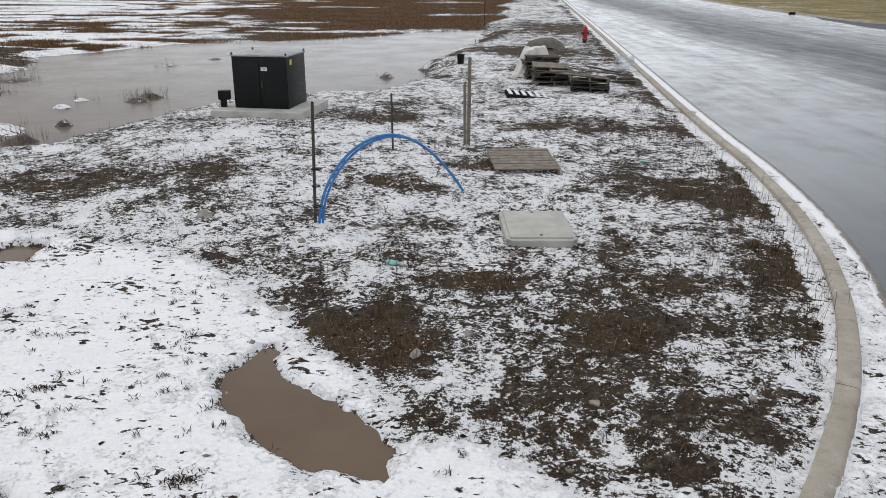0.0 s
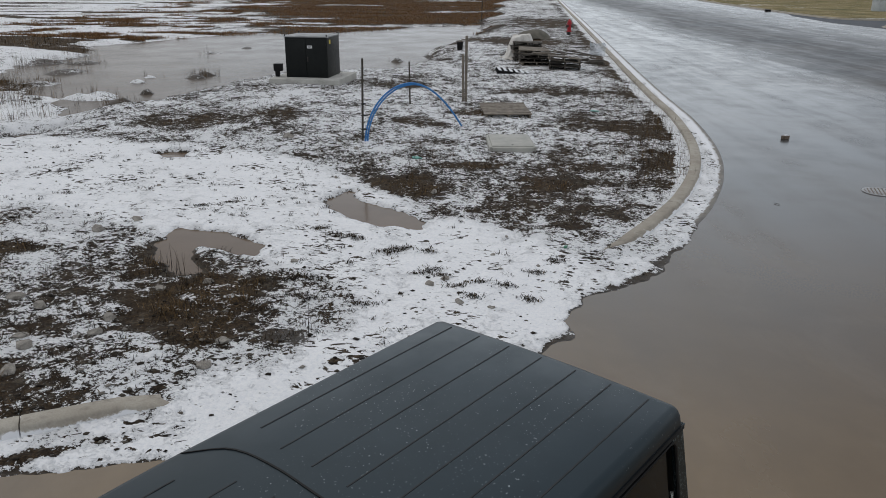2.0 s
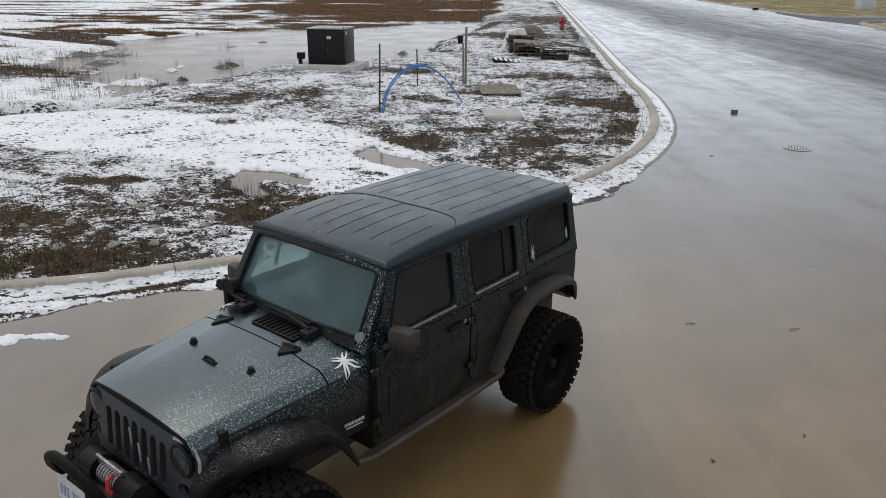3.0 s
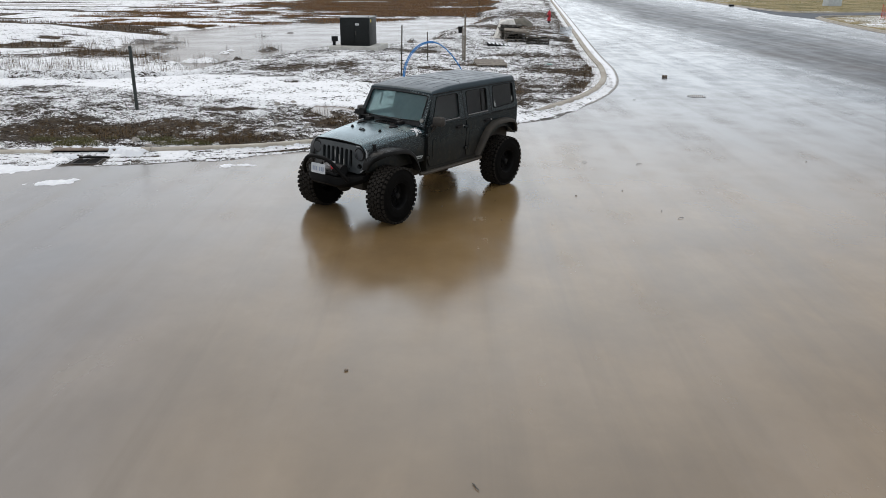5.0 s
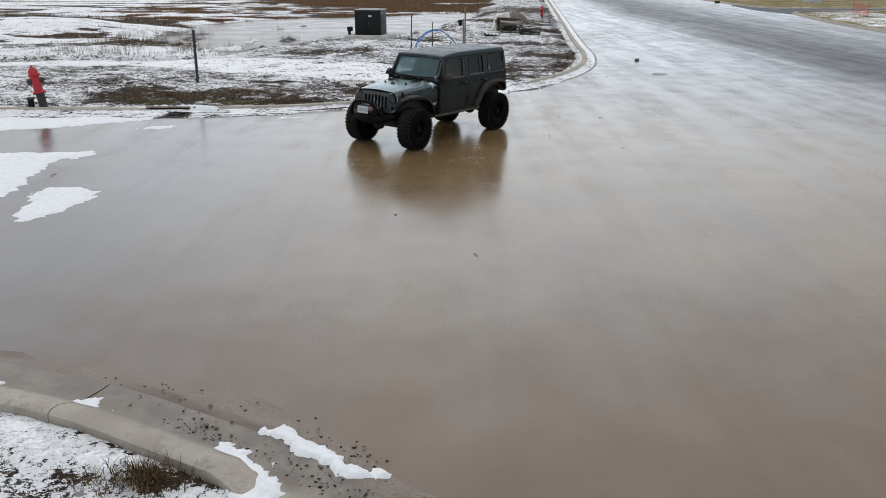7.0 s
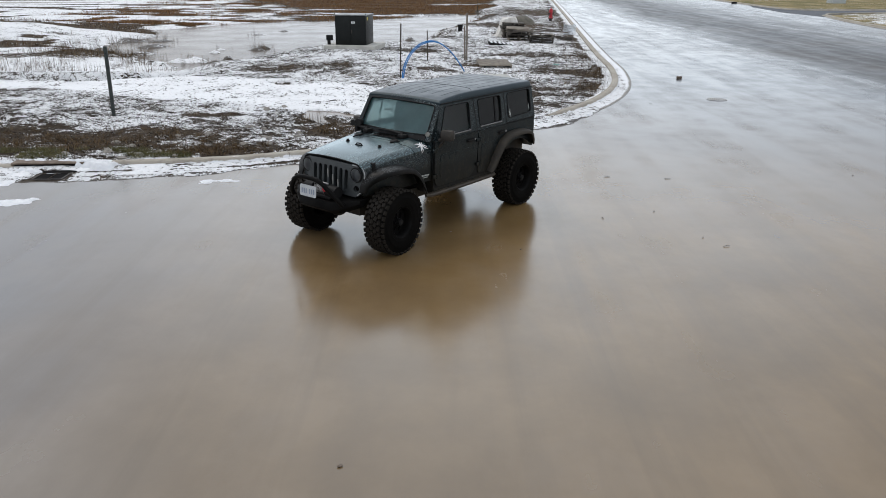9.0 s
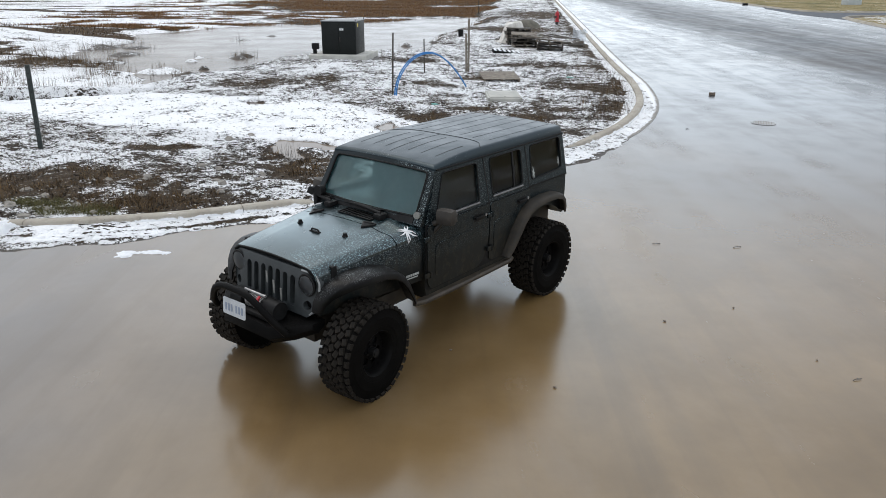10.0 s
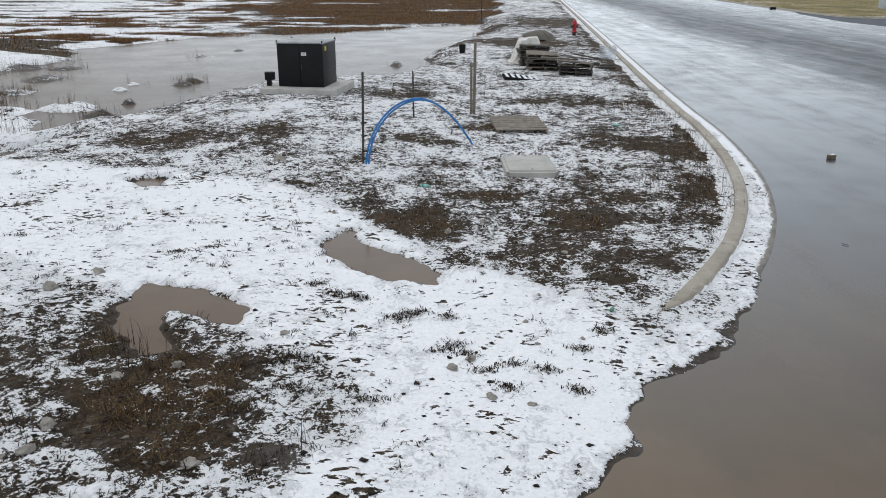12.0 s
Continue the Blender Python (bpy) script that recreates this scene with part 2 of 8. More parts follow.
    # settled silt in blotches, darker where the film is deeper
    blot = tex_noise(n, l, world_coords(n, l, (1.0, 0.62, 1.0), 28.0), 0.70, 7, 0.62, 0.35)
    brown = mix_col(n, l, ramp(n, l, blot, [(0.40, 0.20), (0.56, 0.0)]), brown, (0.100, 0.068, 0.040))
    brown = mix_col(n, l, ramp(n, l, blot, [(0.52, 0.0), (0.70, 0.22)]), brown, (0.25, 0.195, 0.145))
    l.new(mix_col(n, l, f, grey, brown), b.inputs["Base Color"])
    rg = ramp(n, l, math_node(n, l, "ADD", math_node(n, l, "MULTIPLY", streak, 0.6), math_node(n, l, "MULTIPLY", tex_noise(n, l, v, 1.2, 4), 0.4)), [(0.35, 0.09), (0.65, 0.26)])
    rg = math_node(n, l, "ADD", rg, math_node(n, l, "MULTIPLY", ramp(n, l, blot, [(0.42, 0.0), (0.66, 1.0)]), 0.07))
    l.new(math_node(n, l, "ADD", math_node(n, l, "ADD", rg, math_node(n, l, "MULTIPLY", lane, 0.24)), math_node(n, l, "MULTIPLY", shoal, 0.34)), b.inputs["Roughness"])
    l.new(math_node(n, l, "ADD", math_node(n, l, "SUBTRACT", math_node(n, l, "SUBTRACT", 1.44, math_node(n, l, "MULTIPLY", shoal, 0.34)), math_node(n, l, "MULTIPLY", lane, 0.27)), math_node(n, l, "MULTIPLY", f, math_node(n, l, "SUBTRACT", 0.30, math_node(n, l, "MULTIPLY", deep, 0.26)))), b.inputs["IOR"])
    b.inputs["Specular Tint"].default_value = (0.86, 0.965, 1.0, 1)
    rip = tex_noise(n, l, v, 3.0, 3, 0.5)
    bump(n, l, b, rip, 0.025, 0.02)
    return m


def make_water_mat(name, lo, hi, rough=0.08, ior=1.3, ripple=0.03):
    m, n, l, b = node_mat(name)
    v = world_coords(n, l)
    l.new(ramp(n, l, tex_noise(n, l, v, 0.8, 5, 0.6), [(0.3, lo), (0.7, hi)]), b.inputs["Base Color"])
    l.new(ramp(n, l, tex_noise(n, l, v, 0.5, 4), [(0.35, rough), (0.65, rough + 0.08)]), b.inputs["Roughness"])
    b.inputs["IOR"].default_value = ior
    bump(n, l, b, tex_noise(n, l, v, 5.0, 3), ripple, 0.02)
    return m


def make_kerb_mat():
    m, n, l, b = node_mat("worn_concrete")
    v = world_coords(n, l)
    big, fine = tex_noise(n, l, v, 1.3, 5, 0.65), tex_noise(n, l, v, 55.0, 5, 0.7)
    base = ramp(n, l, big, [(0.3, (0.30, 0.265, 0.215)), (0.55, (0.42, 0.385, 0.325)), (0.75, (0.50, 0.47, 0.41))])
    dirt = ramp(n, l, tex_noise(n, l, v, 7.0, 6, 0.7), [(0.52, 0.0), (0.72, 0.55)])
    col = mix_col(n, l, dirt, base, (0.12, 0.10, 0.08))
    col = mix_col(n, l, ramp(n, l, fine, [(0.4, 0.25), (0.65, 0.0)]), col, (0.17, 0.15, 0.12))
    att = n.new("ShaderNodeAttribute")
    att.attribute_name = "lie"
    sep = n.new("ShaderNodeSeparateColor")
    l.new(att.outputs["Color"], sep.inputs[0])
    sn = math_node(n, l, "ADD", tex_noise(n, l, v, 5.0, 6, 0.65), math_node(n, l, "SUBTRACT", sep.outputs[0], 0.5))
    col = mix_col(n, l, ramp(n, l, sn, [(0.56, 0.0), (0.64, 1.0)]), col, (0.85, 0.86, 0.88))
    muddy = math_node(n, l, "MULTIPLY", sep.outputs[1], ramp(n, l, tex_noise(n, l, v, 2.4, 5, 0.65), [(0.30, 0.45), (0.58, 1.0)]))
    col = mix_col(n, l, muddy, col, (0.112, 0.088, 0.070))
    col = mix_col(n, l, math_node(n, l, "MULTIPLY", sep.outputs[2], ramp(n, l, tex_noise(n, l, v, 3.1, 5, 0.65), [(0.25, 0.55), (0.60, 1.0)])), col, (0.058, 0.046, 0.036))
    l.new(col, b.inputs["Base Color"])
    damp = math_node(n, l, "MAXIMUM", muddy, sep.outputs[2])
    l.new(math_node(n, l, "SUBTRACT", 0.85, math_node(n, l, "MULTIPLY", damp, 0.45)), b.inputs["Roughness"])
    bump(n, l, b, fine, 0.35, 0.006)
    return m


def make_silt_mat():
    """Wet mud in shallow banks, pale where the silt has dried."""
    m, n, l, b = node_mat("wet_gutter_silt")
    v = world_coords(n, l)
    att, sep = n.new("ShaderNodeAttribute"), n.new("ShaderNodeSeparateColor")
    att.attribute_name = "lie"
    l.new(att.outputs["Color"], sep.inputs[0])
    fine = tex_noise(n, l, v, 40.0, 5, 0.7)
    base = ramp(n, l, tex_noise(n, l, v, 2.2, 5, 0.65), [(0.32, (0.090, 0.066, 0.050)), (0.68, (0.165, 0.126, 0.098))])
    base = mix_col(n, l, sep.outputs[0], base, (0.25, 0.205, 0.165))
    l.new(mix_col(n, l, ramp(n, l, fine, [(0.48, 0.0), (0.70, 0.55)]), base, (0.050, 0.037, 0.028)), b.inputs["Base Color"])
    l.new(ramp(n, l, tex_noise(n, l, v, 3.0, 4), [(0.35, 0.22), (0.65, 0.5)]), b.inputs["Roughness"])
    b.inputs["IOR"].default_value = 1.36
    bump(n, l, b, fine, 0.3, 0.006)
    return m


def make_paint_mat(name="dusty_black_paint", coat=0.22, spec=0.18, coat_ior=1.38):
    """Matt black car paint with dried mud low down and frost specks above."""
    m, n, l, b = node_mat(name)
    v = coords(n, l, "Object")
    sx = n.new("ShaderNodeSeparateXYZ")
    tc = n.new("ShaderNodeTexCoord")
    l.new(tc.outputs["Object"], sx.inputs[0])
    mud_n = tex_noise(n, l, coords(n, l, "Object", (5.0, 5.0, 2.2)), 1.0, 6, 0.68)
    low = math_node(n, l, "SUBTRACT", 1.15, sx.outputs[2])
    mud = math_node(n, l, "MULTIPLY", math_node(n, l, "ADD", low, math_node(n, l, "SUBTRACT", mud_n, 0.45)), 1.0, True)
    film = ramp(n, l, tex_noise(n, l, v, 2.2, 6, 0.7), [(0.35, (0.002, 0.0045, 0.006)), (0.7, (0.005, 0.0095, 0.012))])
    col = mix_col(n, l, math_node(n, l, "MULTIPLY", mud, 0.75), film, (0.026, 0.0175, 0.0095))
    grime = ramp(n, l, tex_noise(n, l, coords(n, l, "Object", (9.0, 9.0, 6.0)), 1.6, 7, 0.75, 0.5), [(0.50, 0.0), (0.66, 0.75)])
    grime = math_node(n, l, "MULTIPLY", grime, math_node(n, l, "SUBTRACT", 1.75, sx.outputs[2], True))
    col = mix_col(n, l, grime, col, (0.040, 0.030, 0.019))
    b.inputs["Coat Weight"].default_value = coat
    b.inputs["Coat IOR"].default_value = coat_ior
    b.inputs["Coat Tint"].default_value = (0.68, 0.93, 1.0, 1)
    b.inputs["Specular IOR Level"].default_value = spec
    l.new(math_node(n, l, "ADD", 0.24, math_node(n, l, "MULTIPLY", mud, 0.5)), b.inputs["Coat Roughness"])
    speck_n = tex_noise(n, l, v, 88.0, 3, 0.68)
    patchy = math_node(n, l, "ADD", math_node(n, l, "MULTIPLY", sx.outputs[1], 1.1), math_node(n, l, "MULTIPLY", tex_noise(n, l, v, 2.6, 4, 0.6), 1.1))
    zone = ramp(n, l, patchy, [(0.66, 0.0), (1.0, 1.0)])
    high = ramp(n, l, sx.outputs[2], [(0.95, 0.0), (1.0, 1.0)])
    gn, sn_ = n.new("ShaderNodeNewGeometry"), n.new("ShaderNodeSeparateXYZ")
    l.new(gn.outputs["Normal"], sn_.inputs[0])
    zone = math_node(n, l, "MULTIPLY", math_node(n, l, "MULTIPLY", zone, high), ramp(n, l, sn_.outputs[2], [(0.1, 0.16), (0.5, 1.0)]))
    speck = math_node(n, l, "MULTIPLY", ramp(n, l, speck_n, [(0.55, 0.0), (0.61, 1.0)]), zone)
    l.new(mix_col(n, l, math_node(n, l, "MULTIPLY", speck, 0.55), col, (0.50, 0.55, 0.55)), b.inputs["Base Color"])
    rough = math_node(n, l, "ADD", math_node(n, l, "MULTIPLY", mud_n, 0.28), math_node(n, l, "ADD", 0.17, math_node(n, l, "MULTIPLY", mud, 0.35)))
    l.new(rough, b.inputs["Roughness"])
    return m


def make_frosty_plastic():
    """Black plastic with frost grains on what faces up."""
    m, n, l, b = node_mat("frosty_black_plastic")
    v = coords(n, l, "Object")
    ge, sp = n.new("ShaderNodeNewGeometry"), n.new("ShaderNodeSeparateXYZ")
    l.new(ge.outputs["Normal"], sp.inputs[0])
    base = ramp(n, l, tex_noise(n, l, v, 5.0, 5, 0.65), [(0.35, (0.0035, 0.004, 0.0045)), (0.65, (0.011, 0.010, 0.009))])
    grain = ramp(n, l, tex_noise(n, l, v, 120.0, 3, 0.65), [(0.56, 0.0), (0.63, 1.0)])
    where = ramp(n, l, tex_noise(n, l, v, 3.5, 4, 0.65), [(0.42, 0.0), (0.62, 1.0)])
    f = math_node(n, l, "MULTIPLY", math_node(n, l, "MULTIPLY", grain, where), ramp(n, l, sp.outputs[2], [(0.35, 0.0), (0.8, 0.6)]))
    l.new(mix_col(n, l, f, base, (0.42, 0.45, 0.46)), b.inputs["Base Color"])
    l.new(ramp(n, l, tex_noise(n, l, v, 9.0, 4), [(0.3, 0.28), (0.7, 0.5)]), b.inputs["Roughness"])
    b.inputs["Specular IOR Level"].default_value = 0.14
    return m


def make_top_mat():
    """Wet black hard top with a few frost specks towards its left rear."""
    m, n, l, b = node_mat("wet_black_hardtop")
    v = coords(n, l, "Object")
    base = ramp(n, l, tex_noise(n, l, v, 2.5, 5, 0.6), [(0.35, (0.0016, 0.0040, 0.0075)), (0.65, (0.0035, 0.0075, 0.0125))])
    zone = ramp(n, l, tex_noise(n, l, v, 1.5, 3, 0.6), [(0.45, 0.0), (0.62, 1.0)])
    speck = math_node(n, l, "MULTIPLY", ramp(n, l, tex_noise(n, l, v, 85.0, 1, 0.5), [(0.70, 0.0), (0.74, 0.6)]), zone)
    l.new(mix_col(n, l, speck, base, (0.55, 0.58, 0.60)), b.inputs["Base Color"])
    l.new(ramp(n, l, tex_noise(n, l, v, 6.0, 4), [(0.3, 0.30), (0.7, 0.42)]), b.inputs["Roughness"])
    b.inputs["IOR"].default_value = 1.50
    b.inputs["Specular Tint"].default_value = (0.66, 0.90, 1.0, 1)
    return m


def make_glass(name, clear, film=(0.5, 0.5, 0.5), film_share=0.05, ior=1.45, specks=0.0):
    """A thin pane: tinted where one looks through, glossy by Fresnel, with a faint film of dirt and painted haze, and
    dried specks.
    """
    m, n, l, b = node_mat(name)
    n.remove(b)
    tr, gl, df, fr = n.new("ShaderNodeBsdfRefraction"), n.new("ShaderNodeBsdfGlossy"), n.new("ShaderNodeBsdfDiffuse"), n.new("ShaderNodeLayerWeight")
    tr.inputs["Color"].default_value = (*clear, 1)
    tr.inputs["IOR"].default_value, tr.inputs["Roughness"].default_value = 1.006, 0.30
    gl.inputs["Roughness"].default_value = 0.03
    fr.inputs["Blend"].default_value = 0.5
    base = ((ior - 1) / (ior + 1)) ** 2
    gloss = math_node(n, l, "ADD", base, math_node(n, l, "MULTIPLY", math_node(n, l, "POWER", fr.outputs["Facing"], 5.0), 1 - base))
    v = coords(n, l, "Object")
    m1, m2 = n.new("ShaderNodeMixShader"), n.new("ShaderNodeMixShader")
    dust_haze = ramp(n, l, tex_noise(n, l, v, 3.0, 4), [(0.40, film_share * 0.6), (0.68, min(film_share * 2.0, 1.0))])
    df.inputs["Color"].default_value = (*film, 1)
    if specks:
        spot = math_node(n, l, "MULTIPLY", ramp(n, l, tex_noise(n, l, v, 48.0, 3, 0.7), [(0.62, 0.0), (0.68, specks)]), ramp(n, l, tex_noise(n, l, v, 4.0, 3, 0.6), [(0.40, 0.0), (0.58, 1.0)]))
        dust_haze = math_node(n, l, "ADD", dust_haze, spot, True)
        l.new(mix_col(n, l, spot, film, (0.40, 0.40, 0.38)), df.inputs["Color"])
    l.new(dust_haze, m1.inputs[0])
    l.new(tr.outputs[0], m1.inputs[1])
    l.new(df.outputs[0], m1.inputs[2])
    l.new(gloss, m2.inputs[0])
    l.new(m1.outputs[0], m2.inputs[1])
    l.new(gl.outputs[0], m2.inputs[2])
    l.new(m2.outputs[0], n["Material Output"].inputs["Surface"])
    return m


def make_leaf_mat(name, stops):
    m, n, l, b = node_mat(name)
    ge = n.new("ShaderNodeNewGeometry")
    l.new(ramp(n, l, ge.outputs["Random Per Island"], stops), b.inputs["Base Color"])
    b.inputs["Roughness"].default_value = 0.8
    b.inputs["Specular IOR Level"].default_value = 0.2
    return m


GROUND = make_ground_mat()
ROAD = make_road_mat()
POND = make_water_mat("silty_pond_water", (0.115, 0.094, 0.078), (0.165, 0.140, 0.120), 0.12, 1.09, 0.30)
PUDDLE = make_water_mat("brown_puddle_water", (0.120, 0.084, 0.056), (0.160, 0.114, 0.078), 0.06, 1.20)
KERB = make_kerb_mat()
SILT = make_silt_mat()
PAINT = make_paint_mat(coat=0.35, spec=0.10, coat_ior=1.45)
HOODPAINT = make_paint_mat("wet_black_hood_paint", 1.0, 0.4, 1.54)
TOP = make_top_mat()
ROOFLINE = simple("roof_groove_black", (0.003, 0.005, 0.007), (0.006, 0.009, 0.012), 4.0, 0.62, bump_by=0)
TRIM = simple("black_steel_rim", (0.003, 0.003, 0.0032), (0.007, 0.0068, 0.0065), 6.0, 0.45, 0.0, spec=0.07)
GRILLE = simple("grey_black_grille", (0.020, 0.024, 0.026), (0.042, 0.048, 0.050), 5.0, 0.5)
EDGE_GLINT = simple("edge_glint_grey", (0.20, 0.21, 0.21), (0.38, 0.39, 0.39), 14.0, 0.5)
PALE_SLAT = simple("pale_slat_grey", (0.16, 0.16, 0.15), (0.30, 0.30, 0.28), 14.0, 0.5)
SEAL = simple("dull_window_seal", (0.10, 0.10, 0.10), (0.20, 0.20, 0.20), 9.0, 0.4)
STICKER = simple("grey_sticker", (0.30, 0.32, 0.31), (0.46, 0.48, 0.46), 9, 0.5)
BADGE = simple("dull_white_disc", (0.10, 0.10, 0.09), (0.22, 0.22, 0.20), 20.0, 0.6)
TREAD = simple("muddy_tread_rubber", (0.004, 0.0036, 0.003), (0.026, 0.021, 0.016), 6.0, 0.75, bump_by=0.35, spec=0.18)
RAIL = simple("mud_brown_rail", (0.020, 0.015, 0.010), (0.064, 0.049, 0.033), 5.0, 0.6, bump_by=0.3)
MIRROR = simple("mud_smeared_plastic", (0.014, 0.012, 0.010), (0.050, 0.042, 0.034), 7.0, 0.65, bump_by=0.3)
FLARE = make_frosty_plastic()
MUDDY = simple("mud_caked_plastic", (0.010, 0.0085, 0.006), (0.042, 0.033, 0.022), 5.0, 0.7, bump_by=0.4)
RUBBER = simple("tyre_rubber", (0.0025, 0.0024, 0.0023), (0.006, 0.0055, 0.005), 5.0, 0.75, bump_by=0.2, spec=0.05)
RIM = simple("black_wheel_steel", (0.003, 0.003, 0.0032), (0.007, 0.0066, 0.0062), 6.0, 0.5, 0.0, spec=0.06)
STEEL = simple("bare_steel", (0.22, 0.22, 0.23), (0.45, 0.45, 0.45), 8.0, 0.4, 0.8)
CHROME = simple("headlamp_reflector", (0.008, 0.009, 0.010), (0.14, 0.145, 0.15), 16.0, 0.25, 0.3, bump_by=0)
# teal film colour paints the sky's reflection and haze on the windscreen
GLASS = make_glass("green_windscreen_glass", (0.84, 0.96, 0.95), (0.075, 0.145, 0.155), 0.15, 1.45)
SIDEGLASS = make_glass("light_tinted_side_glass", (0.62, 0.65, 0.65), (0.06, 0.055, 0.05), 0.05, 1.38, 0.5)
TINT = make_glass("dark_tinted_glass", (0.30, 0.31, 0.31), (0.03, 0.028, 0.024), 0.08, 1.38, 0.5)
LENS = make_glass("clear_lamp_lens", (0.66, 0.68, 0.69), (0.3, 0.3, 0.3), 0.02)
SEAT = simple("dark_seat_cloth", (0.02, 0.02, 0.02), (0.05, 0.05, 0.05), 9.0, 0.9)
WHITE = simple("white_vinyl", (0.72, 0.73, 0.74), (0.84, 0.84, 0.84), 9.0, 0.5, bump_by=0)
PLATE_PALE = simple("dull_plate_enamel", (0.44, 0.46, 0.48), (0.58, 0.60, 0.62), 9.0, 0.5, bump_by=0)
PLATE_BLUE = simple("plate_blue", (0.22, 0.26, 0.34), (0.30, 0.34, 0.42), 9.0, 0.5, bump_by=0)
RED = simple("red_hydrant_paint", (0.34, 0.010, 0.020), (0.48, 0.020, 0.032), 7.0, 0.45)
DARKPIPE = simple("dark_cast_iron", (0.02, 0.018, 0.018), (0.055, 0.045, 0.04), 7.0, 0.7)
BOXPAINT = simple("dark_green_black_enamel", (0.004, 0.0055, 0.0055), (0.009, 0.0115, 0.011), 2.0, 0.42, spec=0.22)
CONC = simple("pale_cast_concrete", (0.38, 0.37, 0.34), (0.56, 0.55, 0.51), 3.0, 0.85, bump_by=0.25)
LID = simple("grey_polymer_concrete_lid", (0.34, 0.34, 0.31), (0.47, 0.46, 0.42), 4.0, 0.7, bump_by=0.2, fine=25)
BLUE = simple("blue_water_pipe", (0.012, 0.140, 0.42), (0.03, 0.24, 0.58), 5.0, 0.35, bump_by=0.05)
WOOD = simple("weathered_grey_wood", (0.11, 0.092, 0.072), (0.28, 0.245, 0.20), 7.0, 0.85, bump_by=0.4)
DARKWOOD = simple("dark_weathered_wood", (0.028, 0.024, 0.020), (0.10, 0.086, 0.070), 7.0, 0.9, bump_by=0.4)
POSTMAT = simple("dark_green_steel_post", (0.028, 0.036, 0.035), (0.058, 0.066, 0.062), 5.0, 0.6, 0.3)
TARP = simple("dirty_white_tarpaulin", (0.50, 0.47, 0.42), (0.78, 0.76, 0.72), 4.0, 0.6, bump_by=0.3)
CLEARBAG = make_glass("milky_plastic_sheet", (0.86, 0.88, 0.90), (0.62, 0.67, 0.72), 0.42)
OLDTARP = simple("olive_grey_sheeting", (0.07, 0.065, 0.050), (0.16, 0.145, 0.115), 4.0, 0.7, bump_by=0.3)
BUCKET = simple("black_plastic", (0.006, 0.006, 0.0065), (0.016, 0.016, 0.016), 6.0, 0.5, spec=0.15)
STONE = simple("field_stone", (0.17, 0.155, 0.135), (0.40, 0.375, 0.335), 9.0, 0.9, bump_by=0.5, bump_dist=0.01)
BRICKMAT = simple("dirty_block", (0.10, 0.075, 0.055), (0.24, 0.19, 0.15), 9.0, 0.9, bump_by=0.4)
IRON = simple("cast_iron_grate", (0.22, 0.215, 0.21), (0.36, 0.355, 0.35), 12.0, 0.3, 0.4)
ORANGE = simple("orange_safety_mesh", (0.42, 0.045, 0.025), (0.58, 0.085, 0.045), 4.0, 0.6)
YELLOW = simple("yellow_label", (0.62, 0.50, 0.03), (0.72, 0.60, 0.06), 4.0, 0.5, bump_by=0)
UTIL = simple("pale_utility_box_paint", (0.42, 0.46, 0.48), (0.56, 0.60, 0.62), 4.0, 0.5)
SNOWMAT = simple("crusted_snow", (0.74, 0.76, 0.79), (0.88, 0.89, 0.90), 9.0, 0.8, bump_by=0.6, bump_dist=0.02)
SIDEROAD = simple("dark_damp_asphalt", (0.050, 0.056, 0.066), (0.085, 0.092, 0.104), 1.0, 0.6, bump_by=0.1, fine=30, spec=0.12)
DARKGRASS = make_leaf_mat("dead_dark_grass", [(0.0, (0.005, 0.004, 0.003)), (0.55, (0.020, 0.013, 0.008)), (0.85, (0.06, 0.040, 0.021)), (1.0, (0.15, 0.11, 0.06))])
BROWNGRASS = make_leaf_mat("brown_dead_grass", [(0.0, (0.009, 0.0055, 0.003)), (0.5, (0.064, 0.036, 0.013)), (0.85, (0.150, 0.092, 0.038)), (1.0, (0.24, 0.16, 0.08))])
REED = make_leaf_mat("russet_marsh_grass", [(0.0, (0.09, 0.042, 0.017)), (0.5, (0.20, 0.10, 0.040)), (1.0, (0.34, 0.20, 0.09))])
LAWNGRASS = make_leaf_mat("dry_lawn", [(0.0, (0.075, 0.095, 0.022)), (0.5, (0.21, 0.18, 0.070)), (1.0, (0.38, 0.30, 0.15))])
GREENGRASS = make_leaf_mat("olive_grass", [(0.0, (0.035, 0.045, 0.012)), (0.5, (0.085, 0.085, 0.028)), (1.0, (0.20, 0.165, 0.075))])


# ---- mesh helpers ----
def finish(me, mats, smooth=35):
    for mt in (mats if isinstance(mats, (list, tuple)) else [mats]):
        me.materials.append(mt)
    if smooth:
        me.shade_smooth()
        me.set_sharp_from_angle(angle=radians(smooth))
    return me


def part(name, bm, material, parent=None, label="", smooth=35):
    """Links a bmesh as one mesh object under a thing or under a part."""
    me = bpy.data.meshes.new(name)
    bmesh.ops.recalc_face_normals(bm, faces=bm.faces)
    bm.to_mesh(me)
    bm.free()
    ob = new(name, finish(me, material, smooth))
    ob.parent = parent
    return tagged(ob, label)


def empty(name, m, label="", category="", group="", kind=""):
    ob = new(name)
    ob.empty_display_size = 0.2
    ob.matrix_basis = m
    return tagged(ob, label, category, group, kind)


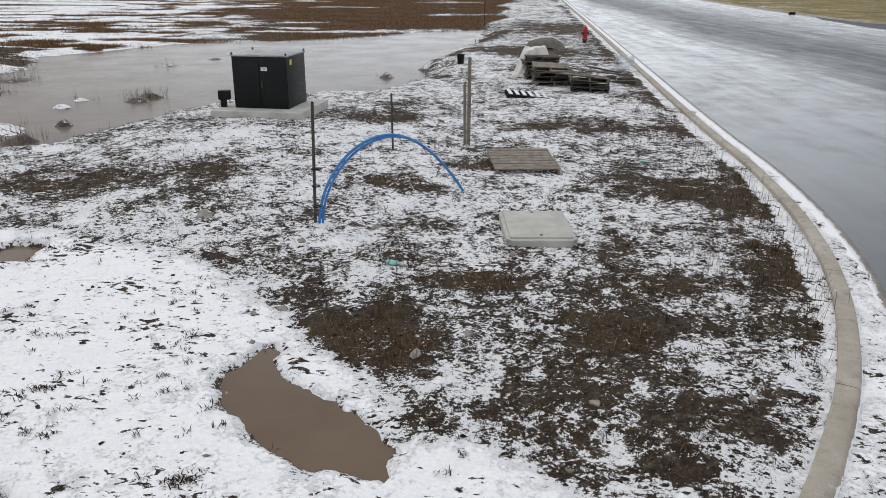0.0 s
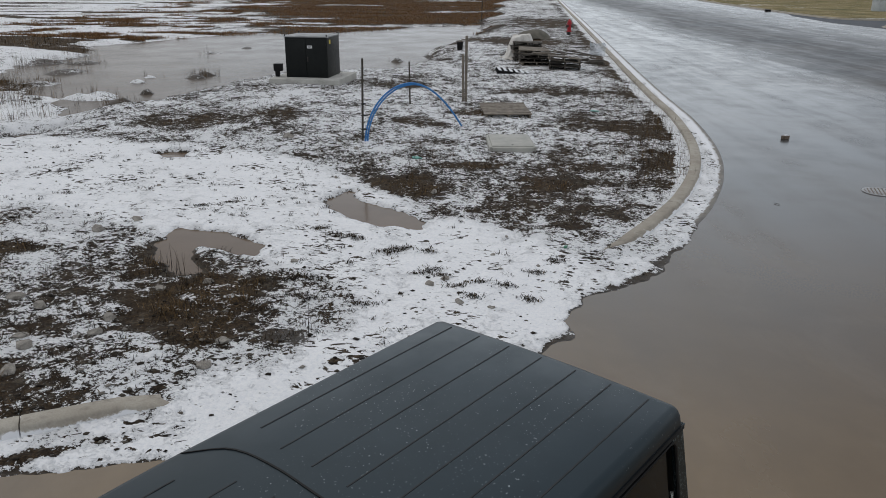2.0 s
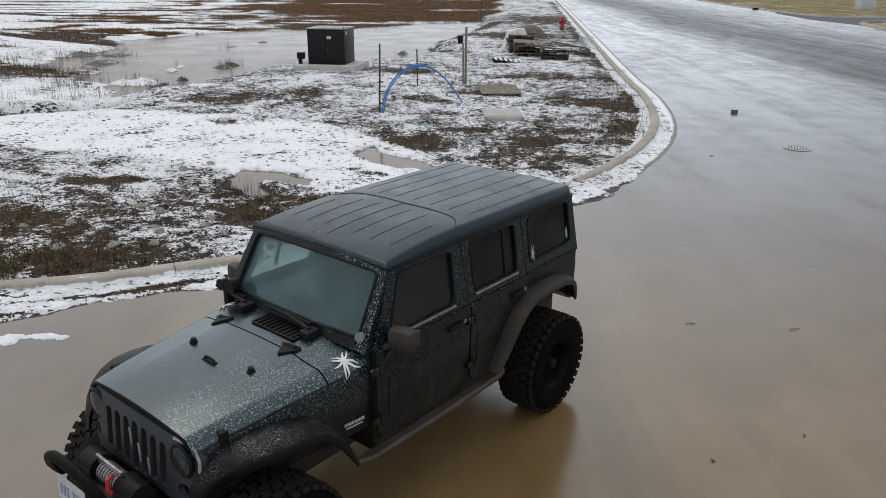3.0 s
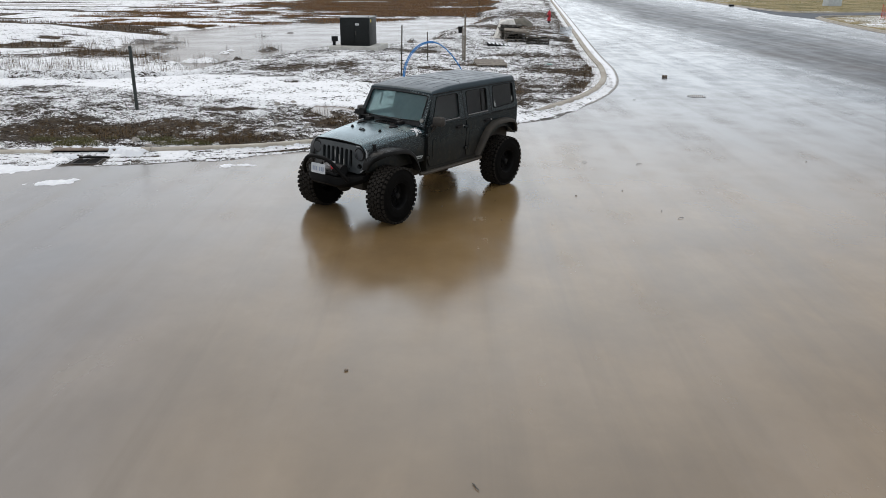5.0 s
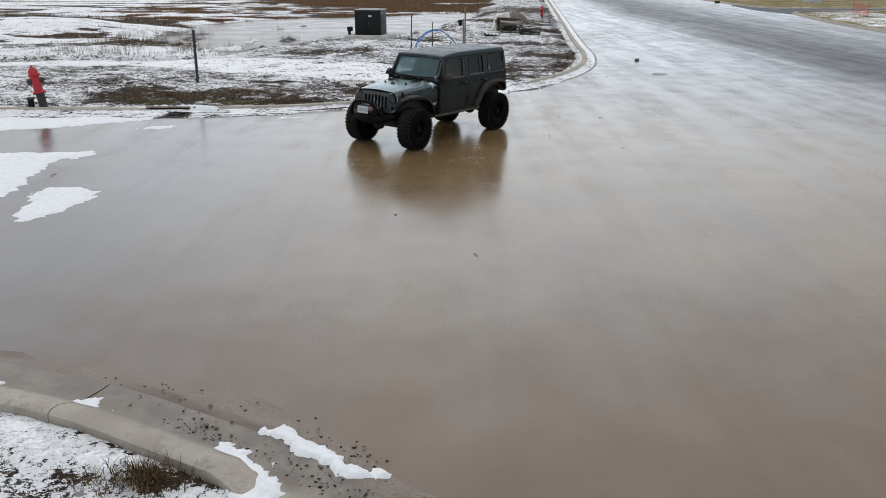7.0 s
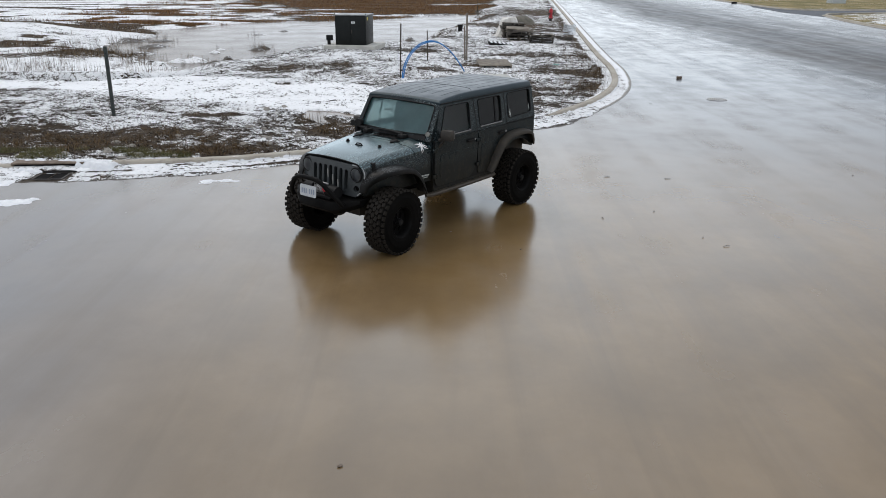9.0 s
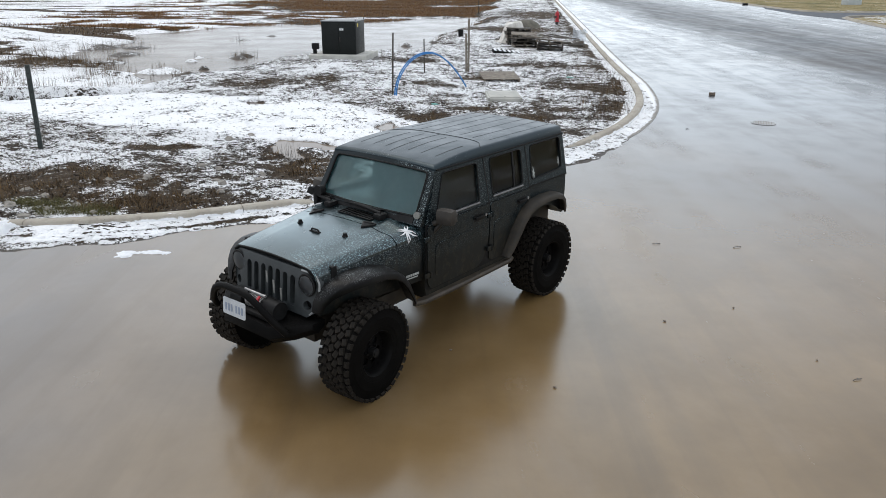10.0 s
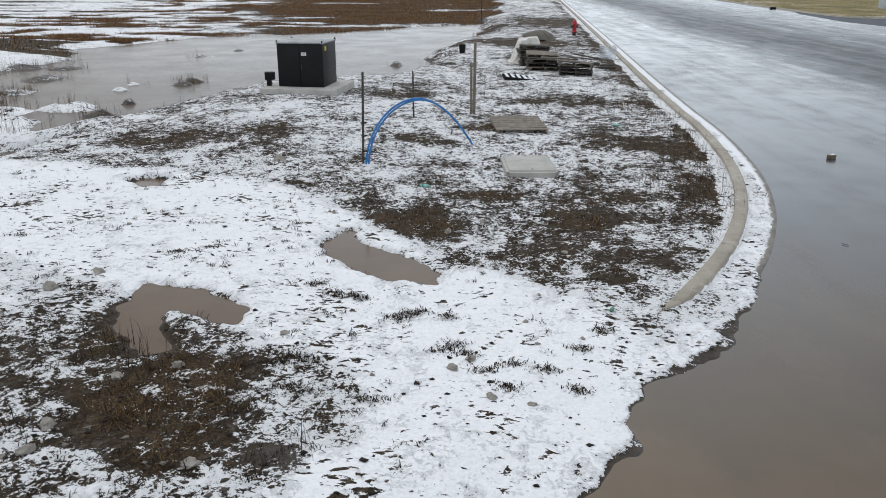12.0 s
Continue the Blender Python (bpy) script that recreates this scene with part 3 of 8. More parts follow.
def array_mesh(name, verts, faces, material, smooth=0, colours=None):
    """A mesh from numpy arrays: verts (n, 3), faces (m, 3 or 4)."""
    me = bpy.data.meshes.new(name)
    verts, faces = np.asarray(verts, np.float32), np.asarray(faces, np.int32)
    k = faces.shape[1]
    me.vertices.add(len(verts))
    me.vertices.foreach_set("co", verts.ravel())
    me.loops.add(faces.size)
    me.loops.foreach_set("vertex_index", faces.ravel())
    me.polygons.add(len(faces))
    me.polygons.foreach_set("loop_start", np.arange(0, faces.size, k, dtype=np.int32))
    me.update(calc_edges=True)
    if colours is not None:
        at = me.color_attributes.new("lie", "FLOAT_COLOR", "POINT")
        at.data.foreach_set("color", np.c_[colours, np.ones(len(verts))].astype(np.float32).ravel())
    me.materials.append(material)
    if smooth:
        me.shade_smooth()
    return me


def box(bm, c, s, rz=0.0, bevel=0.0, m=None):
    t = bmesh.new()
    bmesh.ops.create_cube(t, size=1.0, matrix=Matrix.Diagonal((*s, 1)))
    if bevel:
        bmesh.ops.bevel(t, geom=t.edges[:], offset=bevel, segments=2, affect="EDGES", profile=0.6)
    bmesh.ops.transform(t, matrix=(m if m else pose(*c, 0, 0, rz)), verts=t.verts)
    me = bpy.data.meshes.new("tmp")
    t.to_mesh(me)
    t.free()
    bm.from_mesh(me)
    bpy.data.meshes.remove(me)


def rod(bm, a, b, r, r2=None, seg=12, caps=True):
    a, b = Vector(a), Vector(b)
    d = b - a
    bmesh.ops.create_cone(bm, cap_ends=caps, segments=seg, radius1=r, radius2=r if r2 is None else r2, depth=d.length,
                          matrix=Matrix.Translation((a + b) / 2) @ d.to_track_quat("Z", "Y").to_matrix().to_4x4())


def tube(bm, pts, r, seg=10, closed=False):
    """A round bar along a line of points."""
    pts = [Vector(p) for p in pts]
    rings = []
    for i, p in enumerate(pts):
        d = (pts[min(i + 1, len(pts) - 1)] - pts[max(i - 1, 0)]).normalized()
        q = d.to_track_quat("Z", "Y").to_matrix()
        rings.append([bm.verts.new(p + q @ Vector((r * math.cos(2 * math.pi * k / seg), r * math.sin(2 * math.pi * k / seg), 0))) for k in range(seg)])
    for a, b in zip(rings, rings[1:]):
        best = min(range(seg), key=lambda s: sum((a[k].co - b[(k + s) % seg].co).length for k in range(0, seg, 3)))
        for k in range(seg):
            bm.faces.new((a[k], a[(k + 1) % seg], b[(k + 1 + best) % seg], b[(k + best) % seg]))
    bm.faces.new(rings[0])
    bm.faces.new(rings[-1])


def prism(bm, poly, y0, y1):
    """A side outline (x, z) drawn out from y0 to y1."""
    lo, hi = [bm.verts.new((x, y0, z)) for x, z in poly], [bm.verts.new((x, y1, z)) for x, z in poly]
    bm.faces.new(lo)
    bm.faces.new(hi[::-1])
    for i in range(len(poly)):
        k = (i + 1) % len(poly)
        bm.faces.new((lo[i], lo[k], hi[k], hi[i]))


def plate(bm, outer, holes, place, thick):
    """A flat panel with holes; place(u, v, w) lays it into space, w running through its thickness."""
    t = bmesh.new()
    for loop in [outer, *holes]:
        vs = [t.verts.new((u, v, 0)) for u, v in loop]
        for i in range(len(vs)):
            t.edges.new((vs[i], vs[(i + 1) % len(vs)]))
    bmesh.ops.triangle_fill(t, use_beauty=True, use_dissolve=False, edges=t.edges[:])
    t.verts.index_update()
    lo = [bm.verts.new(place(v.co.x, v.co.y, 0.0)) for v in t.verts]
    hi = [bm.verts.new(place(v.co.x, v.co.y, thick)) for v in t.verts]
    for f in t.faces:
        ids = [v.index for v in f.verts]
        bm.faces.new([lo[i] for i in ids])
        bm.faces.new([hi[i] for i in reversed(ids)])
    for e in t.edges:
        if len(e.link_faces) == 1:
            a, b = e.verts[0].index, e.verts[1].index
            bm.faces.new((lo[a], lo[b], hi[b], hi[a]))
    t.free()


def loft(bm, rings, close_ends=True):
    vs = [[bm.verts.new(p) for p in r] for r in rings]
    k = len(rings[0])
    for a, b in zip(vs, vs[1:]):
        for i in range(k):
            bm.faces.new((a[i], a[(i + 1) % k], b[(i + 1) % k], b[i]))
    if close_ends:
        bm.faces.new(vs[0])
        bm.faces.new(vs[-1][::-1])


def sheet(bm, grid, thick):
    """A curved panel of even thickness from a grid of points."""
    top = [[bm.verts.new(p) for p in row] for row in grid]
    low = [[bm.verts.new((p[0], p[1], p[2] - thick)) for p in row] for row in grid]
    ni, nj = len(grid), len(grid[0])
    for i in range(ni - 1):
        for j in range(nj - 1):
            bm.faces.new((top[i][j], top[i][j + 1], top[i + 1][j + 1], top[i + 1][j]))
            bm.faces.new((low[i][j], low[i + 1][j], low[i + 1][j + 1], low[i][j + 1]))
    for i in range(ni - 1):
        for j in (0, nj - 1):
            bm.faces.new((top[i][j], top[i + 1][j], low[i + 1][j], low[i][j]))
    for j in range(nj - 1):
        for i in (0, ni - 1):
            bm.faces.new((top[i][j], top[i][j + 1], low[i][j + 1], low[i][j]))


def smooth_line(pts, step=0.25):
    """A Catmull-Rom line through plan points, at even steps."""
    p = np.array([pts[0], *pts, pts[-1]], float)
    out = []
    for i in range(1, len(p) - 2):
        n = max(2, int(np.linalg.norm(p[i + 1] - p[i]) / step))
        for t in np.arange(n) / n:
            out.append(0.5 * (2 * p[i] + (p[i + 1] - p[i - 1]) * t + (2 * p[i - 1] - 5 * p[i] + 4 * p[i + 1] - p[i + 2]) * t * t
                              + (3 * p[i] - p[i - 1] - 3 * p[i + 1] + p[i + 2]) * t ** 3))
    return np.array([*out, p[-2]])


def cell_noise(x, y, seed=0):
    """Smooth lattice noise in 0..1 over arrays."""
    xi, yi = np.floor(x).astype(np.int64), np.floor(y).astype(np.int64)
    fx, fy = x - xi, y - yi
    fx, fy = fx * fx * fx * (fx * (fx * 6 - 15) + 10), fy * fy * fy * (fy * (fy * 6 - 15) + 10)

    def h(a, b):
        k = (a * 374761393 + b * 668265263 + seed * 1442695041) & 0xFFFFFFFF
        k = ((k ^ (k >> 13)) * 1274126177) & 0xFFFFFFFF
        return ((k ^ (k >> 16)) & 0xFFFF) / 65535.0
    return (h(xi, yi) * (1 - fx) + h(xi + 1, yi) * fx) * (1 - fy) + (h(xi, yi + 1) * (1 - fx) + h(xi + 1, yi + 1) * fx) * fy


def fbm(x, y, seed=0, octaves=4, gain=0.5):
    s, a, tot = 0.0, 1.0, 0.0
    for k in range(octaves):
        s = s + a * cell_noise(x * 2 ** k, y * 2 ** k, seed + k)
        tot += a
        a *= gain
    return s / tot


def line_distance(x, y, pts):
    d = np.full(x.shape, 1e9)
    for (ax, ay), (bx, by) in zip(pts, pts[1:]):
        ux, uy = bx - ax, by - ay
        t = np.clip(((x - ax) * ux + (y - ay) * uy) / (ux * ux + uy * uy + 1e-12), 0, 1)
        d = np.minimum(d, np.hypot(x - ax - t * ux, y - ay - t * uy))
    return d


def inside_by(x, y, poly):
    """Metres inside a plan outline (negative outside)."""
    ring = [*poly, poly[0]]
    d = line_distance(x, y, ring)
    odd = np.zeros(x.shape, bool)
    for (ax, ay), (bx, by) in zip(ring, ring[1:]):
        if ay != by:
            odd ^= ((ay > y) != (by > y)) & (x < (bx - ax) * (y - ay) / (by - ay) + ax)
    return np.where(odd, d, -d)


def step_up(a, b, v):
    t = np.clip((v - a) / (b - a), 0, 1)
    return t * t * (3 - 2 * t)


# ---- the plan ----
KERB_EAST = smooth_line([(1.80, 3.42), (2.6, 4.35), (3.5, 5.72), (4.07, 6.81), (4.6, 8.05), (5.1, 9.6), (5.52, 11.5), (5.92, 14.2), (6.22, 17.6), (6.75, 22.8),
                         (7.65, 31.0), (8.8, 41.5), (10.8, 60.0), (14.0, 90.0), (18.5, 132.0)])
KERB_SOUTH = smooth_line([(-40.0, -1.7), (-16.0, -1.65), (-11.5, -1.62), (-8.5, -1.55), (-6.5, -1.28), (-5.6, -1.15), (-4.4, -0.87), (-3.35, -0.42), (-2.65, -0.13), (-2.0, 0.12)])
NEAR_LINE = [(4.2, -34.0), (2.9, -26.1), (1.2, -21.4), (0.05, -19.35), (-0.5, -18.6), (-1.2, -17.8), (-2.05, -17.05), (-2.4, -16.83), (-3.0, -16.53), (-3.57, -16.24), (-4.45, -15.92),
             (-5.4, -15.68), (-8.0, -15.4), (-14.0, -15.2), (-40.0, -15.2)]
KERB_NEAR = smooth_line(NEAR_LINE)
near_run = np.r_[0, np.cumsum(np.linalg.norm(np.diff(KERB_NEAR, axis=0), axis=1))]
NEAR_FIRST = float(near_run[np.argmin(np.hypot(KERB_NEAR[:, 0] + 3.78, KERB_NEAR[:, 1] + 16.16))]) % 3.05
KERB_FAR_A = smooth_line([(60.0, 58.5), (42.0, 55.2), (34.5, 53.4), (32.4, 52.0), (31.4, 49.4), (30.0, 43.5), (28.3, 32.0), (26.3, 5.0), (24.5, -30.0)], 1.0)
KERB_FAR_B = smooth_line([(38.5, 130.0), (35.2, 97.0), (33.5, 74.0), (33.1, 64.5), (33.6, 61.0), (36.0, 59.8), (46.0, 61.8), (70.0, 66.0)], 1.0)
SHORE = [(-60, -2.5), (-12.5, -2.7), (-9.0, -2.55), (-7.2, -2.35), (-5.1, -1.95), (-4.3, -1.5), (-3.7, -1.25), (-3.0, -1.05), (-1.6, -0.75), (0.0, 0.05), (0.73, 0.74),
         (1.25, 1.31), (1.15, 1.72), (1.78, 2.38), (2.48, 2.82), (3.66, 4.85), (4.81, 7.31), (5.36, 8.88), (5.85, 11.2), (6.25, 14.1), (6.55, 17.6), (7.07, 22.7),
         (7.97, 30.9), (9.1, 41.4), (11.1, 60), (14.3, 90), (20, 145), (20, 2200), (-2200, 2200), (-2200, -2.5)]
NEAR_LAND = [*[(x - 0.02, y - 0.03) for x, y in NEAR_LINE], (-2200, -15.22), (-2200, -2200), (5, -2200)]
EAST_LAND = [tuple(p) for p in KERB_FAR_A[::4]] + [(24.5, -2200), (2200, -2200), (2200, 200)]
FAR_LAND = [tuple(p) for p in KERB_FAR_B[::4]] + [(2200, 290), (2200, 2200), (60, 2200)]
POND_EDGE = [(2.8, 57), (0.9, 44), (-0.9, 34), (-0.8, 28.8), (-3.3, 24.4), (-6.7, 23.5), (-8.3, 19.3), (-8.9, 16.6), (-10.6, 16.6), (-12.5, 18.6), (-14, 22), (-17.2, 24.6),
             (-18.3, 28), (-17.3, 32), (-19, 37), (-15.2, 43), (-11, 45.5), (-6.5, 48.3)]
CHANNEL = [(-40, 10.6), (-16, 9.9), (-12.4, 10.1), (-9.8, 11.5), (-9.1, 13.6), (-9.9, 14.2), (-11.6, 12.6), (-14, 11.9), (-40, 13.4)]
TRACK = [(1.9, 3.4), (1.2, 4.1), (0.43, 4.85), (-0.38, 5.25), (-0.72, 5.9), (-1.7, 7.3), (-2.9, 8.7), (-4.7, 9.5), (-6.1, 10.0), (-9, 10.7), (-13, 9.6), (-18, 8.6), (-18, 7.6),
         (-11.9, 8.0), (-8.9, 6.2), (-6, 5.4), (-4, 4.3), (-2.4, 3.3), (-1.1, 2.3), (-0.95, 1.5), (-1.4, 0.85), (-1.8, 0.4), (-2.5, 0.1), (-2.9, -0.9), (-1.6, -0.9), (0, -0.1), (1.3, 1.3), (2.0, 2.4)]
PUDDLES = [([(-1.70, 6.62), (-1.97, 6.15), (-1.95, 5.89), (-1.79, 5.57), (-1.51, 5.2), (-1.13, 4.9), (-0.85, 4.75), (-0.59, 4.66), (-0.44, 4.66), (-0.42, 4.98), (-0.67, 5.38), (-1.11, 5.76), (-1.46, 6.05)], 0.035),
           ([(-4.02, 3.98), (-3.91, 4.65), (-3.2, 4.45), (-2.6, 3.95), (-2.62, 3.6), (-2.95, 3.68), (-3.48, 4.02), (-3.48, 3.42), (-3.12, 2.98), (-3.36, 2.92), (-3.85, 3.5)], 0.03),
           ([(-5.9, 9.3), (-5.78, 9.63), (-5.35, 9.45), (-5.3, 8.97), (-5.6, 9.0)], 0.03)]
# brown, snow-free patches: centre, radii, how bare, how much dead grass
BARE = [(-1.15, 6.85, 0.65, 0.40, 0.40, 0.8), (-0.55, 6.85, 0.5, 0.75, 0.42, 0.8), (0.45, 8.30, 0.75, 0.30, 0.36, 0.9), (1.75, 7.05, 0.65, 0.8, 0.30, 0.7), (2.5, 8.15, 0.8, 0.55, 0.16, 0.6),
        (-2.9, 2.05, 0.85, 0.75, 0.46, 0.85), (-2.55, 1.30, 0.42, 0.55, 0.42, 0.7), (-3.75, 3.05, 0.6, 0.35, 0.35, 0.6), (-6.9, 0.80, 2.6, 1.40, 0.30, 0.75), (-5.2, -0.20, 1.4, 0.60, 0.28, 0.85), (-9.0, 0.55, 1.8, 1.1, 0.38, 0.75), (-6.2, 3.6, 1.0, 0.25, 0.35, 0.7),
        (1.77, 4.78, 0.30, 0.30, 0.5, 0.1), (-1.66, 1.06, 0.30, 0.22, 0.55, 0.0), (2.9, 9.9, 0.8, 0.6, 0.14, 0.6), (3.6, 12.6, 1.0, 1.0, 0.22, 0.6), (2.2, 5.5, 0.8, 0.45, 0.22, 0.4), (0.9, 5.6, 0.7, 0.4, 0.18, 0.4),
        (-6.3, 12.3, 1.3, 0.8, 0.22, 0.6), (-4.4, 13.3, 1.0, 0.6, 0.22, 0.6), (0.6, 14.0, 0.6, 0.5, 0.25, 0.9), (-0.6, 12.6, 0.7, 0.5, 0.25, 0.8), (2.9, 18.0, 1.7, 0.9, 0.20, 0.6),
        (-1.6, 18.6, 1.4, 0.7, 0.25, 0.5), (4.8, 35.5, 2.2, 3.0, 0.35, 0.9), (2.0, 37.5, 2.4, 2.2, 0.30, 0.8), (7.6, 52.0, 3.0, 6.0, 0.35, 0.9), (-2.75, -17.02, 0.32, 0.2, 0.5, 0.8),
        (-4.7, -16.7, 1.1, 0.40, 0.26, 0.7), (-3.7, -17.6, 0.6, 0.3, 0.30, 0.7), (-2.3, -18.4, 1.0, 0.4, 0.2, 0.5), (-8.5, -17.0, 3.0, 1.0, 0.20, 0.8), (-11.5, 3.4, 2.5, 1.4, 0.15, 0.4),
        (4.3, 9.1, 0.75, 1.6, 0.16, 0.6), (3.9, 7.3, 0.6, 0.9, 0.15, 0.5), (4.6, 12.0, 0.8, 1.6, 0.16, 0.6), (-3.2, -0.66, 0.34, 0.12, 0.7, 0.0)]


# low islands and snow lumps in the flood water: centre, radius, height over the water, snow cover
ISLES = [(-9.8, 24.3, 0.55, 0.16, 0.35), (-11.9, 33.9, 0.7, 0.10, 0.6), (-15.0, 22.3, 0.9, 0.18, 0.45), (-15.6, 25.4, 0.9, 0.16, 0.35), (-18.2, 29.0, 1.4, 0.2, 0.4), (-13.5, 18.7, 1.1, 0.22, 0.75),
         (-12.1, 17.0, 0.7, 0.2, 0.7), (-11.8, 19.7, 0.5, 0.18, 0.5), (-13.2, 16.2, 1.0, 0.16, 0.8), (-10.8, 36.6, 0.5, 0.09, 0.4), (-2.3, 30.6, 0.5, 0.14, 0.4), (-9.9, 16.2, 0.45, 0.16, 0.3), (-20.3, 44.8, 2.2, 0.2, 0.3),
         (-11.7, 19.4, 1.0, 0.24, 0.72), (-10.3, 18.1, 0.55, 0.20, 0.30), (-16.3, 29.0, 0.8, 0.22, 0.40), (-15.4, 26.1, 0.55, 0.20, 0.25), (-18.6, 32.3, 1.2, 0.24, 0.30), (-9.7, 25.2, 0.5, 0.24, 0.0), (-11.6, 23.0, 0.35, 0.15, 0.7), (-10.2, 20.2, 0.28, 0.15, 0.3), (-11.6, 24.4, 0.35, 0.15, 0.7)]


def lie_of(x, y):
    """Height, snow cover, dead grass and wetness of the land at plan points."""
    wob = 0.28 * (fbm(x * 1.3, y * 1.3, 5) - 0.5) + 0.16 * (fbm(x * 5, y * 5, 9) - 0.5)
    shore = np.maximum.reduce([inside_by(x, y, SHORE), inside_by(x, y, NEAR_LAND), inside_by(x, y, EAST_LAND), inside_by(x, y, FAR_LAND)])
    near_kerbs = np.minimum.reduce([line_distance(x, y, KERB_EAST[::3]), line_distance(x, y, KERB_SOUTH[::3]), line_distance(x, y, KERB_NEAR[::3])])
    sd = shore + wob * step_up(0.0, 0.12, near_kerbs)
    h = np.clip(sd * 0.22, -0.12, 0.03) + 0.065 * step_up(0.25, 1.1, sd)
    h = h + step_up(0.5, 1.5, sd) * (0.07 * (fbm(x * 0.6, y * 0.6, 21) - 0.5) + 0.05 * (fbm(x * 2.6, y * 2.6, 23) - 0.5) + 0.03 * (fbm(x * 8, y * 8, 27, 2) - 0.5))
    west = (y > -3) & (x < 22)
    berm = 0.26 * np.exp(-((x + 4.6) / 3.6) ** 2 - ((y - 17.0) / 5.0) ** 2)
    h = h + np.where(west, berm, 0)
    weedy = np.exp(-((x + 10.2) / 1.15) ** 2 - ((y - 2.5) / 0.9) ** 2)
    h = h + weedy * (0.26 + 0.20 * (fbm(x * 2.2, y * 2.2, 29) - 0.5))
    field = step_up(11.5, 15.0, y) * step_up(-8.5, -11.5, x)
    far = step_up(36, 48, y) * step_up(4.0, 0.0, x - 0.065 * (y - 30))
    low = np.maximum(field, far)
    rough = -0.33 + 0.26 * (fbm(x * 0.16, y * 0.30, 33) - 0.5) + 0.08 * (fbm(x * 1.4, y * 1.4, 35) - 0.5)
    h = h * (1 - low) + rough * low
    h = h + 0.75 * np.exp(-((x + 30) / 8.5) ** 2 - ((y - 33) / 7.0) ** 2)
    pd = inside_by(x, y, POND_EDGE) + 1.6 * (fbm(x * 0.45, y * 0.45, 41) - 0.5) + 0.5 * (fbm(x * 2.1, y * 2.1, 43) - 0.5)
    cd = inside_by(x, y, CHANNEL) + 1.2 * (fbm(x * 0.5, y * 0.7, 45) - 0.5) + 0.5 * (fbm(x * 2.1, y * 2.1, 47) - 0.5)
    basin = np.maximum(step_up(-1.6, 0.5, pd), step_up(-0.7, 0.5, cd))
    h = h * (1 - basin) - 0.55 * basin
    isle, white = np.zeros(x.shape), np.zeros(x.shape)
    for cx, cy, r, up, sn in ISLES:
        q = np.exp(-((x - cx) / r) ** 2 - ((y - cy) / (r * 0.8)) ** 2) * (0.5 + fbm(x * 2.2, y * 2.2, 85))
        isle, white = np.maximum(isle, q * (0.17 + 0.7 * up)), np.maximum(white, step_up(0.15, 0.5, q) * sn)
    h = np.where(basin > 0.2, np.maximum(h, -0.55 + isle), h)
    track = step_up(-0.25, 0.25, inside_by(x, y, TRACK) + wob)
    pool = np.zeros(x.shape)
    for outline, level in PUDDLES:
        p = step_up(-0.16, 0.10, inside_by(x, y, outline) + 0.02 + 0.18 * (fbm(x * 5, y * 5, 51) - 0.5))
        h = h * (1 - p) + (level - 0.045) * p
        pool = np.maximum(pool, p)
    # cover
    cover = 0.555 + 0.20 * (fbm(x * 0.7, y * 0.7, 61) - 0.5) + 0.10 * (fbm(x * 0.25, y * 0.25, 63) - 0.5)
    grass = 0.25 + 0.5 * (fbm(x * 0.8, y * 0.8, 65) - 0.4)
    for cx, cy, rx, ry, bare, straw in BARE:
        q = np.exp(-(((x - cx) / rx) ** 2 + ((y - cy) / ry) ** 2) ** 1.3) * (0.05 + 1.6 * fbm(x * 2.4, y * 2.8, 67))
        cover, grass = cover - bare * q, np.maximum(grass, straw * np.clip(q * 1.3, 0, 1))
    cover, grass = cover + 0.10 * weedy, grass * (1 - 0.5 * weedy)
    verge = np.exp(-((line_distance(x, y, KERB_EAST[::3]) - 0.55) / 0.55) ** 2) * step_up(6.5, 8.5, y) * (fbm(x * 1.3, y * 0.5, 69) > 0.40)
    cover, grass = cover - 0.20 * verge, np.maximum(grass, 0.75 * verge)
    cover = cover * (1 - track) + (0.86 + 0.24 * (fbm(x * 1.1, y * 1.1, 71) - 0.5)) * track
    cover = np.where((sd < 0.75) & (near_kerbs < 0.7) & (y > -10), np.maximum(cover, 0.72), cover)
    rut = np.exp(-((line_distance(x, y, KERB_SOUTH[::3]) - 0.44) / 0.035) ** 2) * (shore < 0.75) * (fbm(x * 1.5, y * 1.5, 81) > 0.42) * (x < -2.2) * (y > -3)
    gravel = np.exp(-((line_distance(x, y, KERB_SOUTH[::3]) - 0.40) / 0.060) ** 2) * np.exp(-((x + 3.35) / 0.55) ** 2) * (shore < 0.75) * (y > -3)
    inlet = np.exp(-((x + 7.48) / 0.34) ** 4 - ((y + 2.02) / 0.36) ** 4)
    h = h * (1 - inlet) + 0.004 * inlet
    cover = cover - 0.36 * rut - 0.60 * gravel - 0.6 * inlet
    cover = np.where(y < -12, cover + 0.21, cover)
    marsh = step_up(42, 50, y) * step_up(-4, 4, x + 0.29 * y + 14 * (fbm(x * 0.08, y * 0.12, 73) - 0.5)) * step_up(0.9, -0.9, x - 1.6 - 0.10 * (y - 40) - 7 * (fbm(x * 0.25, y * 0.12, 78) - 0.5))
    patch = step_up(0.31, 0.42, fbm(x * 0.09, y * 0.22, 75) + 0.10 * (fbm(x * 0.7, y * 0.7, 76) - 0.5)) * marsh
    snowy = np.maximum(field, step_up(36, 46, y) * step_up(4, -4, x + 0.29 * y))
    cover = cover + 0.20 * snowy * (1 - patch) - 0.55 * patch
    grass = np.maximum(grass * (1 - 0.6 * snowy), patch)
